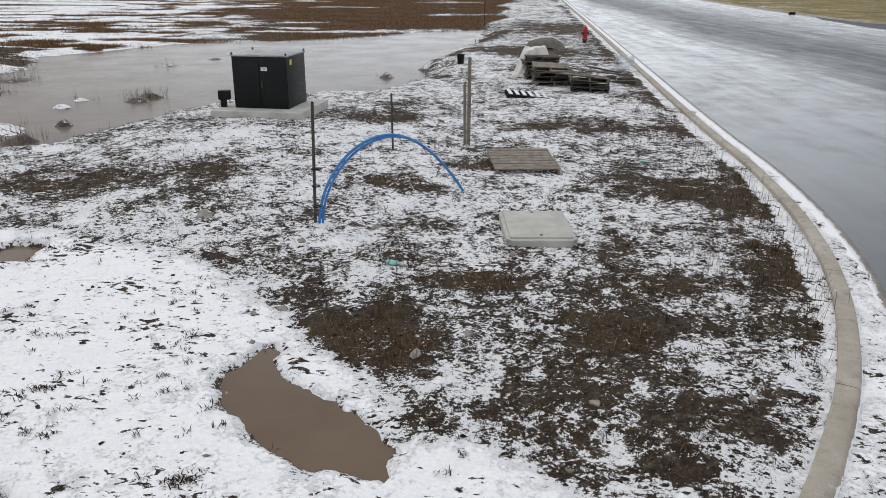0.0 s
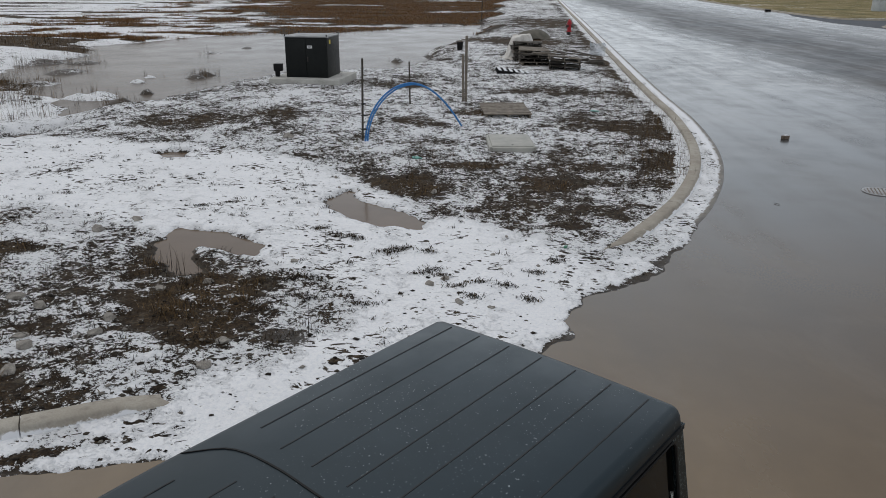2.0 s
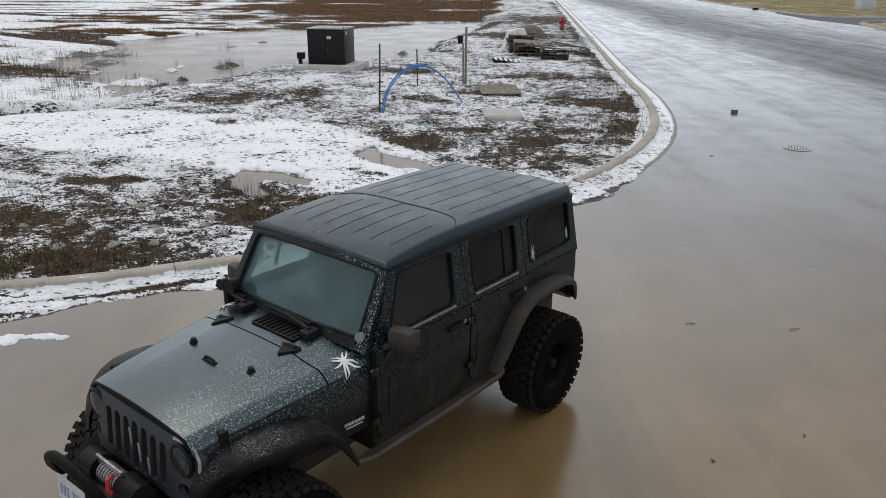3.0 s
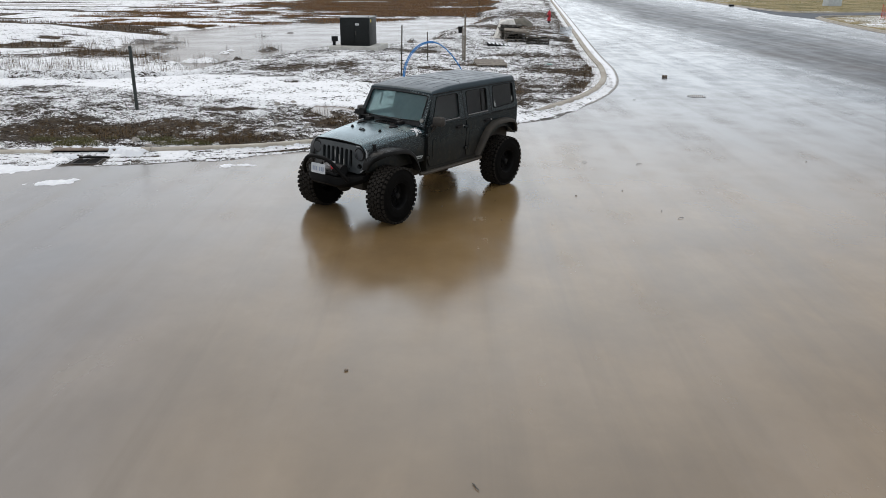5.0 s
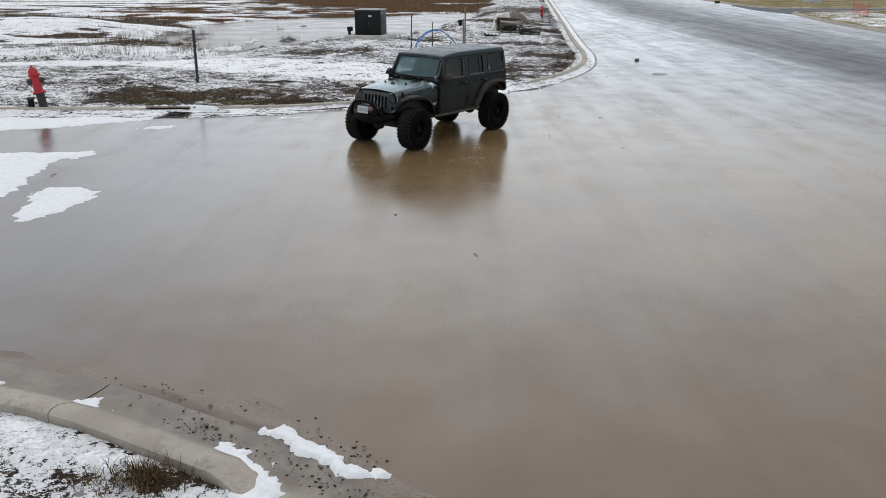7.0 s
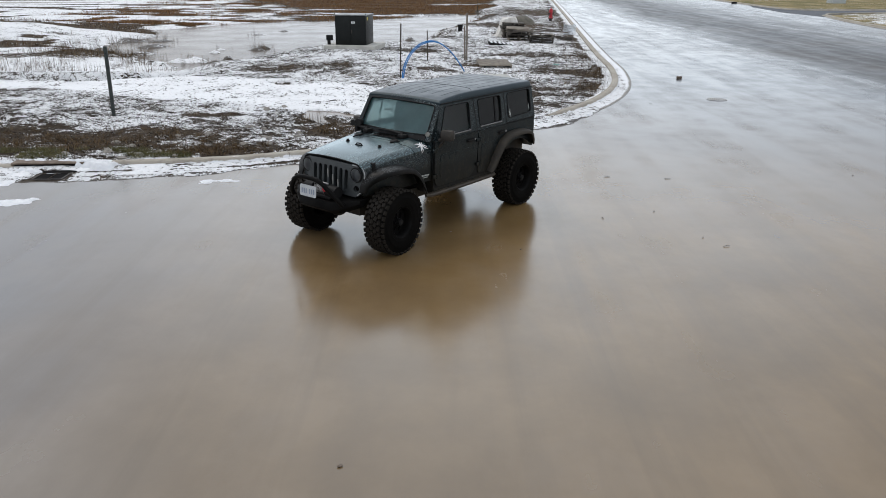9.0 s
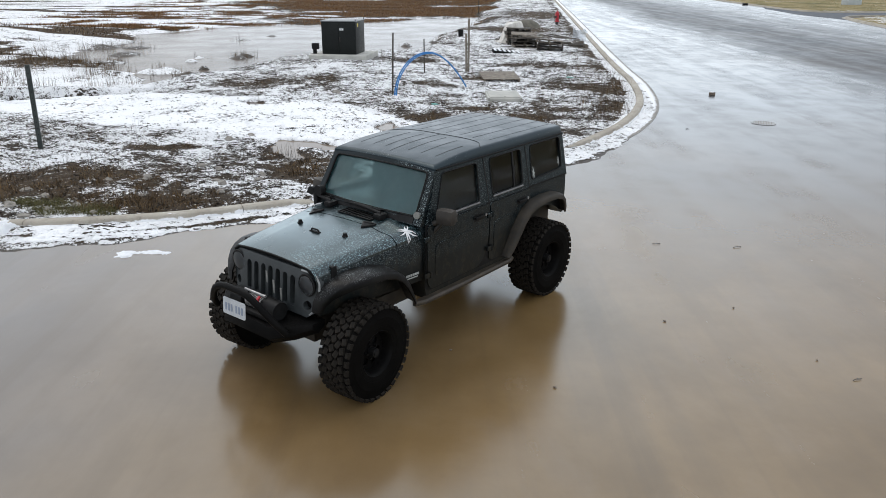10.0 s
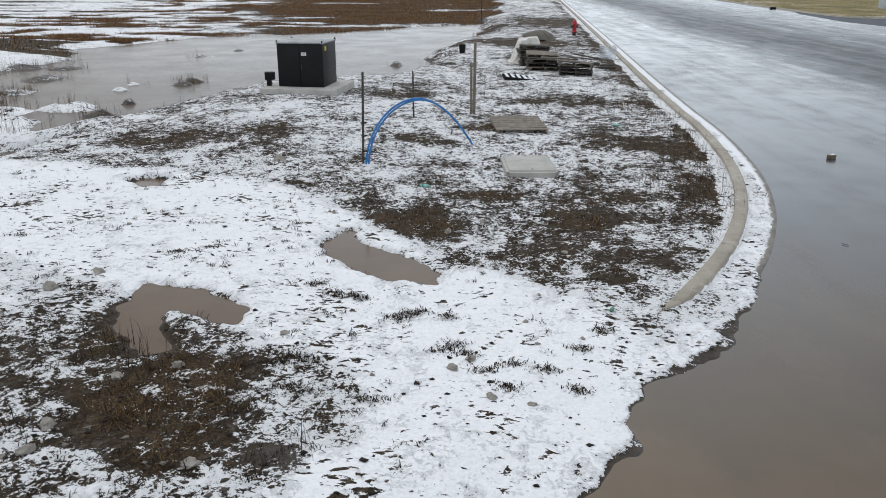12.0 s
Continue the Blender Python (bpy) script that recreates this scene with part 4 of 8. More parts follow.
    scrub = (fbm(x * 0.22, y * 0.5, 77) > 0.60) * step_up(14, 24, y) * step_up(-9, -14, x)
    cover, grass = cover - 0.5 * scrub, np.maximum(grass, 0.9 * scrub)
    east = (x > 23)
    cover, grass = np.where(east, 0.10 + 0.35 * (fbm(x * 0.15, y * 0.3, 79) > 0.66) + 0.42 * (y < 58) * (x < 44) * (fbm(x * 0.35, y * 0.35, 83) > 0.42) * (line_distance(x, y, KERB_FAR_A[::2]) > 0.9), cover), np.where(east, 1.0, grass)
    wet = np.maximum.reduce([step_up(-0.9, 0.0, pd), step_up(-0.5, 0.1, cd), pool, step_up(0.10, 0.0, sd)])
    wet = np.maximum(wet, np.exp(-(((x + 1.66) / 0.28) ** 2 + ((y - 1.06) / 0.2) ** 2) ** 2))
    fringe = step_up(0.14, 0.02, sd + 0.45 * (fbm(x * 2.6, y * 2.6, 87) - 0.5)) * (y < 4.2) * (y > 0.2) * (x > -0.6) * (x < 3.2)
    cover, wet = cover - 0.42 * fringe, np.maximum(wet, 0.75 * fringe)
    cover = cover - 0.55 * np.maximum(step_up(-0.5, 0.2, pd), pool) - 0.4 * step_up(-0.1, 0.2, cd) - 0.5 * step_up(0.035, -0.02, sd)
    cover = np.where((x < 8) & (pool < 0.3) & (wet < 0.6) & (y < 30), np.maximum(cover, 0.30), cover)
    cover = np.where(white > 0.05, np.maximum(cover, white), cover)
    return h, np.clip(cover, 0.22, 1), np.clip(grass, 0, 1), np.clip(wet, 0, 1)


# ---- ground: one sheet to the horizon ----
def lines(*spans):
    out = []
    for a, b, s in spans:
        out.append(np.arange(a, b, s))
    return np.concatenate([*out, [spans[-1][1]]])


GX = np.concatenate([-np.geomspace(2200, 42, 22), lines((-40, -14, 0.45), (-14, -9, 0.12), (-9, 7, 0.065), (7, 12, 0.25), (12, 40, 0.8)), np.geomspace(43, 2200, 20)])
GY = np.concatenate([-np.geomspace(2200, 31, 16), lines((-30, -21, 0.6), (-21, -14, 0.085), (-14, -3.2, 0.8), (-3.2, 13, 0.065), (13, 24, 0.11), (24, 40, 0.22), (40, 75, 0.6), (75, 140, 2.0)),
                     np.geomspace(143, 2200, 20)])
gx, gy = np.meshgrid(GX, GY)
gx, gy = gx.ravel(), gy.ravel()
gh, gc, gg, gw = lie_of(gx, gy)
nx, ny = len(GX), len(GY)
ii = (np.arange(ny - 1)[:, None] * nx + np.arange(nx - 1)[None, :]).ravel()
ground = new("ground", array_mesh("ground", np.c_[gx, gy, gh], np.c_[ii, ii + 1, ii + nx + 1, ii + nx], GROUND, 1, np.c_[gc, gg, gw]))
tagged(ground, "patchy thawing snow over dark soil, gravel and dead grass", "ground", kind="structure")

# ---- road: wet asphalt, flush with the melt water on it ----
bm = bmesh.new()
inner = [(-70.0, -1.2), (-12.0, -1.1), (-6.4, -0.6), (-3.2, 0.4), (-1.0, 2.2), (0.8, 3.8), (2.4, 5.3), (3.4, 6.9), (4.4, 9.4), (5.0, 12.0), (5.5, 17.0), (6.8, 30.0), (8.0, 42.0), (10.0, 61.0), (13.0, 90.0), (19.0, 150.0)]
ring = [*inner, (19.0, 1500.0), (1500.0, 1500.0), (1500.0, -300.0), (-70.0, -300.0)]
bm.faces.new([bm.verts.new((x, y, 0.0)) for x, y in ring])
bmesh.ops.triangulate(bm, faces=bm.faces[:])
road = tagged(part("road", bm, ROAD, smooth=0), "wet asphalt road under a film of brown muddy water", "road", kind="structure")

bm = bmesh.new()
side_ring = [(31.0, 47.5), (33.2, 53.0), (42.0, 55.9), (60.0, 59.2), (90.0, 64.0), (90.0, 69.5), (46.0, 62.2), (36.0, 60.2), (33.6, 61.4), (33.3, 66.0), (33.5, 72.0), (31.5, 66.0), (30.3, 56.0)]
bm.faces.new([bm.verts.new((x, y, 0.005)) for x, y in side_ring])
bmesh.ops.triangulate(bm, faces=bm.faces[:])
tagged(part("side_road", bm, SIDEROAD, smooth=0), "dark damp asphalt of a side road", "road", kind="structure")

bm = bmesh.new()
bm.faces.new([bm.verts.new((x, y, -0.40)) for x, y in ((-900, 8), (-8.2, 8), (-8.2, 15.5), (-2.0, 22), (2.5, 27), (4.5, 55), (8, 140), (8, 900), (-900, 900))])
bmesh.ops.triangulate(bm, faces=bm.faces[:])
tagged(part("pond_water", bm, POND, smooth=0), "still grey-brown flood water lying over the low field", "water", kind="structure")
def hull(pts):
    """The convex outline round plan points."""
    pts, out = sorted(pts), []
    for run in (pts, pts[::-1]):
        half = []
        for p in run:
            while len(half) > 1 and (half[-1][0] - half[-2][0]) * (p[1] - half[-2][1]) <= (half[-1][1] - half[-2][1]) * (p[0] - half[-2][0]):
                half.pop()
            half.append(p)
        out += half[:-1]
    return out


for outline, level in PUDDLES:
    cx, cy = np.mean(outline, 0)
    bm = bmesh.new()
    bm.faces.new([bm.verts.new((cx + (x - cx) * 1.22, cy + (y - cy) * 1.22, level)) for x, y in hull(outline)])
    bmesh.ops.triangulate(bm, faces=bm.faces[:])
    tagged(part("puddle", bm, PUDDLE, smooth=0), "shallow brown muddy puddle in the snowy track", "puddle", group="puddles in the track", kind="structure")


# ---- kerbs: cast lengths with joints ----
def kerb(name, line, label, tip_start=0.0, tip_end=0.0, length=3.05, snow=0.0, pan=0.34, high=0.125, dip=None, mud=0.0, gutter=0.30, edge=0.30, wet=0.0, rolled=False, first=0.0):
    top = empty(name, pose(0, 0, 0), label, "kerb", kind="structure")
    seg = np.r_[0, np.cumsum(np.linalg.norm(np.diff(line, axis=0), axis=1))]
    total = seg[-1]
    a = 0.0
    while a < total - 0.2:
        b = min(a + (first if first and a == 0.0 else length), total)
        cuts = np.unique(np.r_[a + 0.006, seg[(seg > a + 0.05) & (seg < b - 0.05)], b - 0.006])
        x, y = np.interp(cuts, seg, line[:, 0]), np.interp(cuts, seg, line[:, 1])
        x2, y2 = np.interp(cuts + 0.05, seg, line[:, 0]), np.interp(cuts + 0.05, seg, line[:, 1])
        x1, y1 = np.interp(cuts - 0.05, seg, line[:, 0]), np.interp(cuts - 0.05, seg, line[:, 1])
        dx, dy = x2 - x1, y2 - y1
        ln = np.hypot(dx, dy) + 1e-9
        rx, ry = dy / ln, -dx / ln
        up, slim = np.ones(len(cuts)), np.ones(len(cuts))
        if tip_start:
            up = np.minimum(up, np.clip(cuts / tip_start, 0.62, 1))
            slim = np.clip(cuts / tip_start, 0.22, 1)
        if tip_end:
            up = np.minimum(up, np.clip((total - cuts) / tip_end, 0.10, 1))
        if dip:
            up = np.minimum(up, np.clip((np.hypot(x - dip[0], y - dip[1]) - dip[2]) / 0.30, 0.10, 1))
        shape = [(-0.100, high - 0.03, 1), (-0.065, high - 0.003, 1), (0.025, high, 1), (0.130, high * 0.62, 1), (0.235, 0.026, 0)] if rolled else [(-0.100, high - 0.015, 1), (-0.082, high, 1), (0.070, high, 1), (0.098, high - 0.02, 1), (0.125, 0.022, 0)]
        prof = [(-0.100, -0.12, 0), *shape, (min(pan, 0.40), 0.012, 0), (pan - 0.015, 0.010, 0), (pan, 0.002, 0), (pan, -0.12, 0)]
        k = len(prof)
        v = np.array([[(x[i] + rx[i] * (o * slim[i] - 0.08 * (1 - slim[i])), y[i] + ry[i] * (o * slim[i] - 0.08 * (1 - slim[i])), (z * up[i] if raised else z)) for o, z, raised in prof] for i in range(len(cuts))]).reshape(-1, 3)
        f = [(i * k + j, i * k + (j + 1) % k, (i + 1) * k + (j + 1) % k, (i + 1) * k + j) for i in range(len(cuts) - 1) for j in range(k)]
        e = (len(cuts) - 1) * k
        f += [(0, 5, 8, 9), (5, 6, 7, 8), (0, 1, 4, 5), (1, 2, 3, 4), (e + 9, e + 8, e + 5, e), (e + 8, e + 7, e + 6, e + 5), (e + 5, e + 4, e + 1, e), (e + 4, e + 3, e + 2, e + 1)]
        lie = np.tile(np.array([((edge if o > 0.41 else gutter) if o > 0.11 else snow, mud * (1.0 if o > 0.2 or z < 0 else 0.12), wet if o > 0.41 else 0.0) for o, z, raised in prof]), (len(cuts), 1))
        me = array_mesh("kerbstone", v, np.array(f), KERB, 0, lie)
        me.shade_smooth()
        me.set_sharp_from_angle(angle=radians(40))
        new("kerbstone", me).parent = top
        a = b
    return top


kerb("kerb_east", KERB_EAST, "pale worn concrete kerb curving along the wet road", tip_start=1.3, snow=0.40, gutter=0.88, pan=0.54, wet=0.95)
kerb("kerb_south", KERB_SOUTH, "pale concrete kerb with snow in its gutter", tip_end=0.9, snow=0.42, gutter=0.86, pan=0.42, dip=(-7.72, -1.50, 0.52))
kerb("kerb_near", KERB_NEAR, "dirty concrete kerb and gutter beside a snowy verge", snow=0.38, pan=0.60, dip=(-1.72, -17.32, 0.25), mud=0.88, rolled=True, first=NEAR_FIRST)
# mud and sediment washed out from the near gutter over the asphalt
run = near_run[(near_run > 2.0) & (near_run < near_run[-1] - 24.0)]
across = np.r_[np.linspace(0.56, 1.6, 27), np.linspace(1.7, 2.8, 10)]
kx, ky = np.interp(run, near_run, KERB_NEAR[:, 0]), np.interp(run, near_run, KERB_NEAR[:, 1])
tx, ty = np.gradient(kx), np.gradient(ky)
tl = np.hypot(tx, ty)
S, OFF = np.meshgrid(run, across, indexing="ij")
X = kx[:, None] + (ty / tl)[:, None] * across[None]
Y = ky[:, None] - (tx / tl)[:, None] * across[None]
lump = fbm(S * 0.55, OFF * 2.2, 401) - 0.5
bank = 0.016 * (1 - (OFF - 0.56) / 1.1) + 0.060 * lump + 0.020 * (fbm(S * 2.5, OFF * 6.0, 403) - 0.5) - 0.017 - 0.05 * step_up(1.0, 1.7, OFF)
bank = np.where(OFF < 0.60, np.minimum(bank, 0.004), bank)
pale = np.clip(step_up(0.52, 0.68, fbm(S * 0.9, OFF * 3.5, 405)) * 0.6, 0, 1)
dark = step_up(0.05, -0.010, bank) * 0.8
k = len(across)
q = (np.arange(len(run) - 1)[:, None] * k + np.arange(k - 1)[None, :]).ravel()
mud_bank = new("mud_bank", array_mesh("mud_bank", np.stack([X, Y, bank], -1).reshape(-1, 3), np.c_[q, q + 1, q + k + 1, q + k], SILT, 1, np.c_[pale.ravel(), dark.ravel(), 0 * dark.ravel()]))
tagged(mud_bank, "wet brown mud and pale silt washed out from the gutter", "mud", kind="structure")
kerb("kerb_far_verge", KERB_FAR_A, "low concrete kerb round a grassy corner across the road", length=6.0, snow=0.30)
kerb("kerb_far_field", KERB_FAR_B, "low concrete kerb along the far dry field", length=6.0, snow=0.30)


# ---- the off-road car ----
# x runs ahead of the rear axle, y to the car's left, z up from the road
BELT, EAVE, CROWN = 1.335, 1.800, 1.908
WHEEL_Z, FRONT_AXLE, TYRE_R, TYRE_W = 0.432, 2.930, 0.440, 0.154
TAIL, EAVE_Y, BELT_Y = -0.455, 0.665, 0.750


def side_y(z):
    """Half width of the cabin at a height."""
    return BELT_Y - (BELT_Y - EAVE_Y) * max(0.0, (z - BELT) / (EAVE - BELT)) if z > BELT else BELT_Y - 0.02 * (BELT - z)


def flank(s, out=0.0):
    """Lays (x, z) outlines on the car's flank; s = 1 left, -1 right."""
    return lambda u, v, w: (u, s * (side_y(v) + out - w), v)


def arc(cx, cz, r, a0, a1, n=10):
    return [(cx + r * math.cos(radians(a0 + (a1 - a0) * k / n)), cz + r * math.sin(radians(a0 + (a1 - a0) * k / n))) for k in range(n + 1)]


def rounded(outline, r, n=3):
    """A plan outline with its corners rounded."""
    out = []
    for i, p in enumerate(outline):
        p, a, b = Vector(p), Vector(outline[i - 1]), Vector(outline[(i + 1) % len(outline)])
        ka, kb = min(r, (a - p).length * 0.45), min(r, (b - p).length * 0.45)
        pa, pb = p + (a - p).normalized() * ka, p + (b - p).normalized() * kb
        for k in range(n + 1):
            t = k / n
            out.append(tuple(pa * (1 - t) ** 2 + p * 2 * t * (1 - t) + pb * t * t))
    return out


def ring_mesh(name, prof, n, material, cap=None):
    """A body turned round the y axis from a profile of (radius, y)."""
    bm = bmesh.new()
    rings = [[bm.verts.new((r * math.cos(2 * math.pi * i / n), y, r * math.sin(2 * math.pi * i / n))) for r, y in prof] for i in range(n)]
    for i in range(n):
        a, b = rings[i], rings[(i + 1) % n]
        for j in range(len(prof) - 1):
            bm.faces.new((a[j], a[j + 1], b[j + 1], b[j]))
    if cap is not None:
        cap(bm)
    me = bpy.data.meshes.new(name)
    bmesh.ops.recalc_face_normals(bm, faces=bm.faces)
    bm.to_mesh(me)
    bm.free()
    return finish(me, material)


def wheel_meshes():
    W = TYRE_W
    half = [(0.196, 0.80), (0.205, 0.93), (0.235, 1.00), (0.250, 1.00), (0.254, 1.025), (0.330, 1.035), (0.334, 1.015), (0.385, 0.985), (0.409, 0.93), (0.418, 0.84), (0.421, 0.45)]
    prof = [(r, -W * y) for r, y in half] + [(0.422, 0.0)] + [(r, W * y) for r, y in reversed(half)]
    tyre = ring_mesh("tyre", prof, 56, RUBBER)
    circle = lambda cx, cz, r, n: [(cx + r * math.cos(2 * math.pi * k / n), cz + r * math.sin(2 * math.pi * k / n)) for k in range(n)]

    def disc(bm):
        holes = [circle(0.104 * math.cos(2 * math.pi * k / 6), 0.104 * math.sin(2 * math.pi * k / 6), 0.033, 14) for k in range(6)]
        plate(bm, circle(0, 0, 0.172, 40), holes, lambda u, v, w: (u, 0.045 + 0.020 * max(0.0, 1 - math.hypot(u, v) / 0.15) - w, v), 0.012)
    rim = ring_mesh("rim", [(0.196, -0.125), (0.196, 0.118), (0.206, 0.136), (0.212, 0.142), (0.207, 0.146), (0.196, 0.138), (0.184, 0.110), (0.176, 0.060), (0.168, 0.030)], 40, RIM, disc)
    back = ring_mesh("brake_drum", [(0.170, -0.02), (0.165, 0.018), (0.02, 0.020), (0.0, 0.020)], 24, BUCKET)
    bm = bmesh.new()
    rod(bm, (0, 0.05, 0), (0, 0.120, 0), 0.048, 0.042, 18)
    rod(bm, (0, 0.118, 0), (0, 0.128, 0), 0.030, 0.026, 14)
    for k in range(5):
        a = 2 * math.pi * (k + 0.5) / 5
        rod(bm, (0.064 * math.cos(a), 0.055, 0.064 * math.sin(a)), (0.064 * math.cos(a), 0.082, 0.064 * math.sin(a)), 0.010, seg=6)
    hub = bpy.data.meshes.new("hub_cap")
    bm.to_mesh(hub)
    bm.free()
    finish(hub, BUCKET)
    return tyre, (("rim", rim), ("brake_drum", back), ("hub_cap", hub))


def tread_meshes():
    """Tread blocks of a mud tyre, each kind with its places round the tyre."""
    R, W, n = TYRE_R, TYRE_W, 34
    kinds = []
    for name, size, places in (
            ("tread_block", (0.068, 0.053, 0.020), [(2 * math.pi * (i + off) / n, pose(0, row * 0.028, R - 0.011, 0, 0, skew)) for i in range(n) for row, off, skew in ((-1, 0.0, 28), (1, 0.5, -28))]),
            ("outer_block", (0.064, 0.049, 0.020), [(2 * math.pi * (i + off) / n, pose(0, row * 0.083, R - 0.012, row * 4, 0, skew)) for i in range(n) for row, off, skew in ((-1, 0.45, -16), (1, 0.95, 16))]),
            ("shoulder_lug", (0.054, 0.040, 0.030), [(2 * math.pi * (i + off) / n, pose(0, row * (W - 0.013), R - 0.024, row * 16, 0, 0)) for i in range(n) for row, off in ((-1, 0.2), (1, 0.7))])):
        bm = bmesh.new()
        box(bm, (0, 0, 0), size)
        top = [v for v in bm.verts if v.co.z > 0]
        for v in top:
            v.co.x, v.co.y = v.co.x * 0.86, v.co.y * 0.88
        me = bpy.data.meshes.new(name)
        bm.to_mesh(me)
        bm.free()
        kinds.append((name, finish(me, TREAD, 0), [Matrix.Rotation(-a, 4, "Y") @ m for a, m in places]))
    return kinds


def hood_half(x):
    return 0.700 - 0.148 * max(0.0, (x - 2.06) / 1.18) ** 1.15


def hood_z(x, y):
    """The crowned top of hood and cowl."""
    t, u = (x - 2.06) / 1.18, min(1.0, abs(y) / hood_half(x))
    z = 1.300 - 0.098 * t - 0.050 * max(0.0, t - 0.72) ** 2 * 4 + 0.034 * (1 - u * u)
    z += 0.014 * (1 - step_up(0.56, 0.66, np.array(u))) * (1 - t ** 4)
    return float(z) - 0.060 * max(0.0, (u - 0.86) / 0.14) ** 2


def hood_panel(bm, xs, thick):
    us = (-1, -0.985, -0.95, -0.90, -0.84, -0.68, -0.60, -0.53, -0.28, 0, 0.28, 0.53, 0.60, 0.68, 0.84, 0.90, 0.95, 0.985, 1)
    sheet(bm, [[(x, u * hood_half(x), hood_z(x, u * hood_half(x))) for u in us] for x in xs], thick)


def bar(bm, pts, r, seg=12, step=0.05):
    """A bent round bar through a few points."""
    flat = smooth_line([(x, y) for x, y, z in pts], step)
    run = lambda q: np.r_[0, np.cumsum(np.linalg.norm(np.diff(np.array(q, float), axis=0), axis=1))]
    key = np.array([np.argmin(np.hypot(flat[:, 0] - x, flat[:, 1] - y)) for x, y, z in pts])
    z = np.interp(run(flat), run(flat)[key], [p[2] for p in pts])
    tube(bm, [(p[0], p[1], h) for p, h in zip(flat, z)], r, seg)


def build_body(car):
    bm = bmesh.new()
    poly = [(2.06, 0.70), (2.06, BELT), (TAIL, BELT), (TAIL - 0.006, 1.20), (TAIL - 0.006, 0.86), *arc(0, 0.50, 0.56, 140, 14, 12), (0.60, 0.60), (2.06, 0.60)]
    prism(bm, poly, -BELT_Y + 0.012, BELT_Y - 0.012)
    bmesh.ops.bevel(bm, geom=[e for e in bm.edges if abs(e.verts[0].co.y - e.verts[1].co.y) < 1e-5], offset=0.018, segments=2, affect="EDGES")
    part("body", bm, PAINT, car)
    # engine bay flanks, from the cowl to the grille
    bm = bmesh.new()
    rings = []
    for x in (2.05, 2.3, 2.6, 2.9, 3.10, 3.22):
        hw, top = hood_half(x) + 0.004, hood_z(x, hood_half(x)) - 0.010
        rings.append([(x, hw, 0.78), (x, hw + 0.004, top - 0.03), (x, hw - 0.012, top), (x, 0, top + 0.01), (x, -hw + 0.012, top), (x, -hw - 0.004, top - 0.03), (x, -hw, 0.78)])
    loft(bm, rings)
    part("engine_bay", bm, PAINT, car)
    bm = bmesh.new()
    hood_panel(bm, (2.372, 2.385, 2.5, 2.65, 2.8, 2.95, 3.05, 3.12, 3.18, 3.215, 3.238), 0.020)
    hood = part("hood", bm, HOODPAINT, car, "wet black hood flecked with frost along one side")
    bm = bmesh.new()
    tube(bm, [(3.238, u * 0.548, hood_z(3.238, u * 0.548) - 0.012) for u in np.linspace(-0.97, 0.97, 15)], 0.011, 8)
    part("hood_lip", bm, TRIM, hood)
    for y in (-0.303, 0.303):
        bm = bmesh.new()
        z = hood_z(2.652, y)
        rod(bm, (2.652, y, z - 0.01), (2.652, y, z + 0.030), 0.022, 0.017, 12)
        rod(bm, (2.652, y, z - 0.004), (2.652, y, z + 0.006), 0.028, seg=12)
        part("hood_bumper", bm, BUCKET, hood)
    bm = bmesh.new()
    z = hood_z(2.737, 0)
    tube(bm, [(2.737, -0.048, z - 0.005), (2.737, -0.046, z + 0.016), (2.737, -0.034, z + 0.024), (2.737, 0.034, z + 0.024), (2.737, 0.046, z + 0.016), (2.737, 0.048, z - 0.005)], 0.008, 8)
    box(bm, (2.737, 0, z + 0.002), (0.034, 0.125, 0.008), bevel=0.003)
    part("footman_loop", bm, BUCKET, hood)
    for s in (-1, 1):
        bm = bmesh.new()
        x, y = 3.06, s * (hood_half(3.06) - 0.002)
        z = hood_z(3.06, abs(y))
        box(bm, (x, y + s * 0.010, z - 0.02), (0.055, 0.022, 0.115), bevel=0.008)
        box(bm, (x, y - s * 0.012, z + 0.022), (0.042, 0.052, 0.026), bevel=0.009)
        part("hood_catch", bm, BUCKET, hood)
        bm = bmesh.new()
        c = -0.07 + s * 0.355
        lift = lambda u, v, w, c=c: (u, c + v, hood_z(u, c + v) + 0.014 - w)
        plate(bm, rounded([(2.300, 0.075), (2.330, -0.080), (2.372, -0.040), (2.440, 0.004), (2.400, 0.030), (2.345, 0.070)], 0.008), [], lift, 0.018)
        rod(bm, (2.335, c - 0.04, hood_z(2.335, c) + 0.014), (2.325, c + 0.05, hood_z(2.325, c) + 0.014), 0.013, seg=8)
        part("hood_hinge", bm, BUCKET, hood)
    # cowl panel behind the hood, with louvres and wipers
    bm = bmesh.new()
    hood_panel(bm, (2.055, 2.10, 2.2, 2.30, 2.355, 2.362), 0.020)
    cowl = part("cowl", bm, HOODPAINT, car, "wet black cowl panel with an air grille")
    bm = bmesh.new()
    box(bm, (2.205, 0.03, hood_z(2.205, 0) + 0.002), (0.150, 0.44, 0.008), bevel=0.003)
    vent = part("air_grille", bm, BUCKET, cowl)
    for k in range(10):
        bm = bmesh.new()
        y = -0.165 + 0.043 * k
        box(bm, (2.205, y, hood_z(2.205, y) + 0.010), (0.125, 0.013, 0.010), bevel=0.003)
        part("louvre", bm, TRIM, vent)
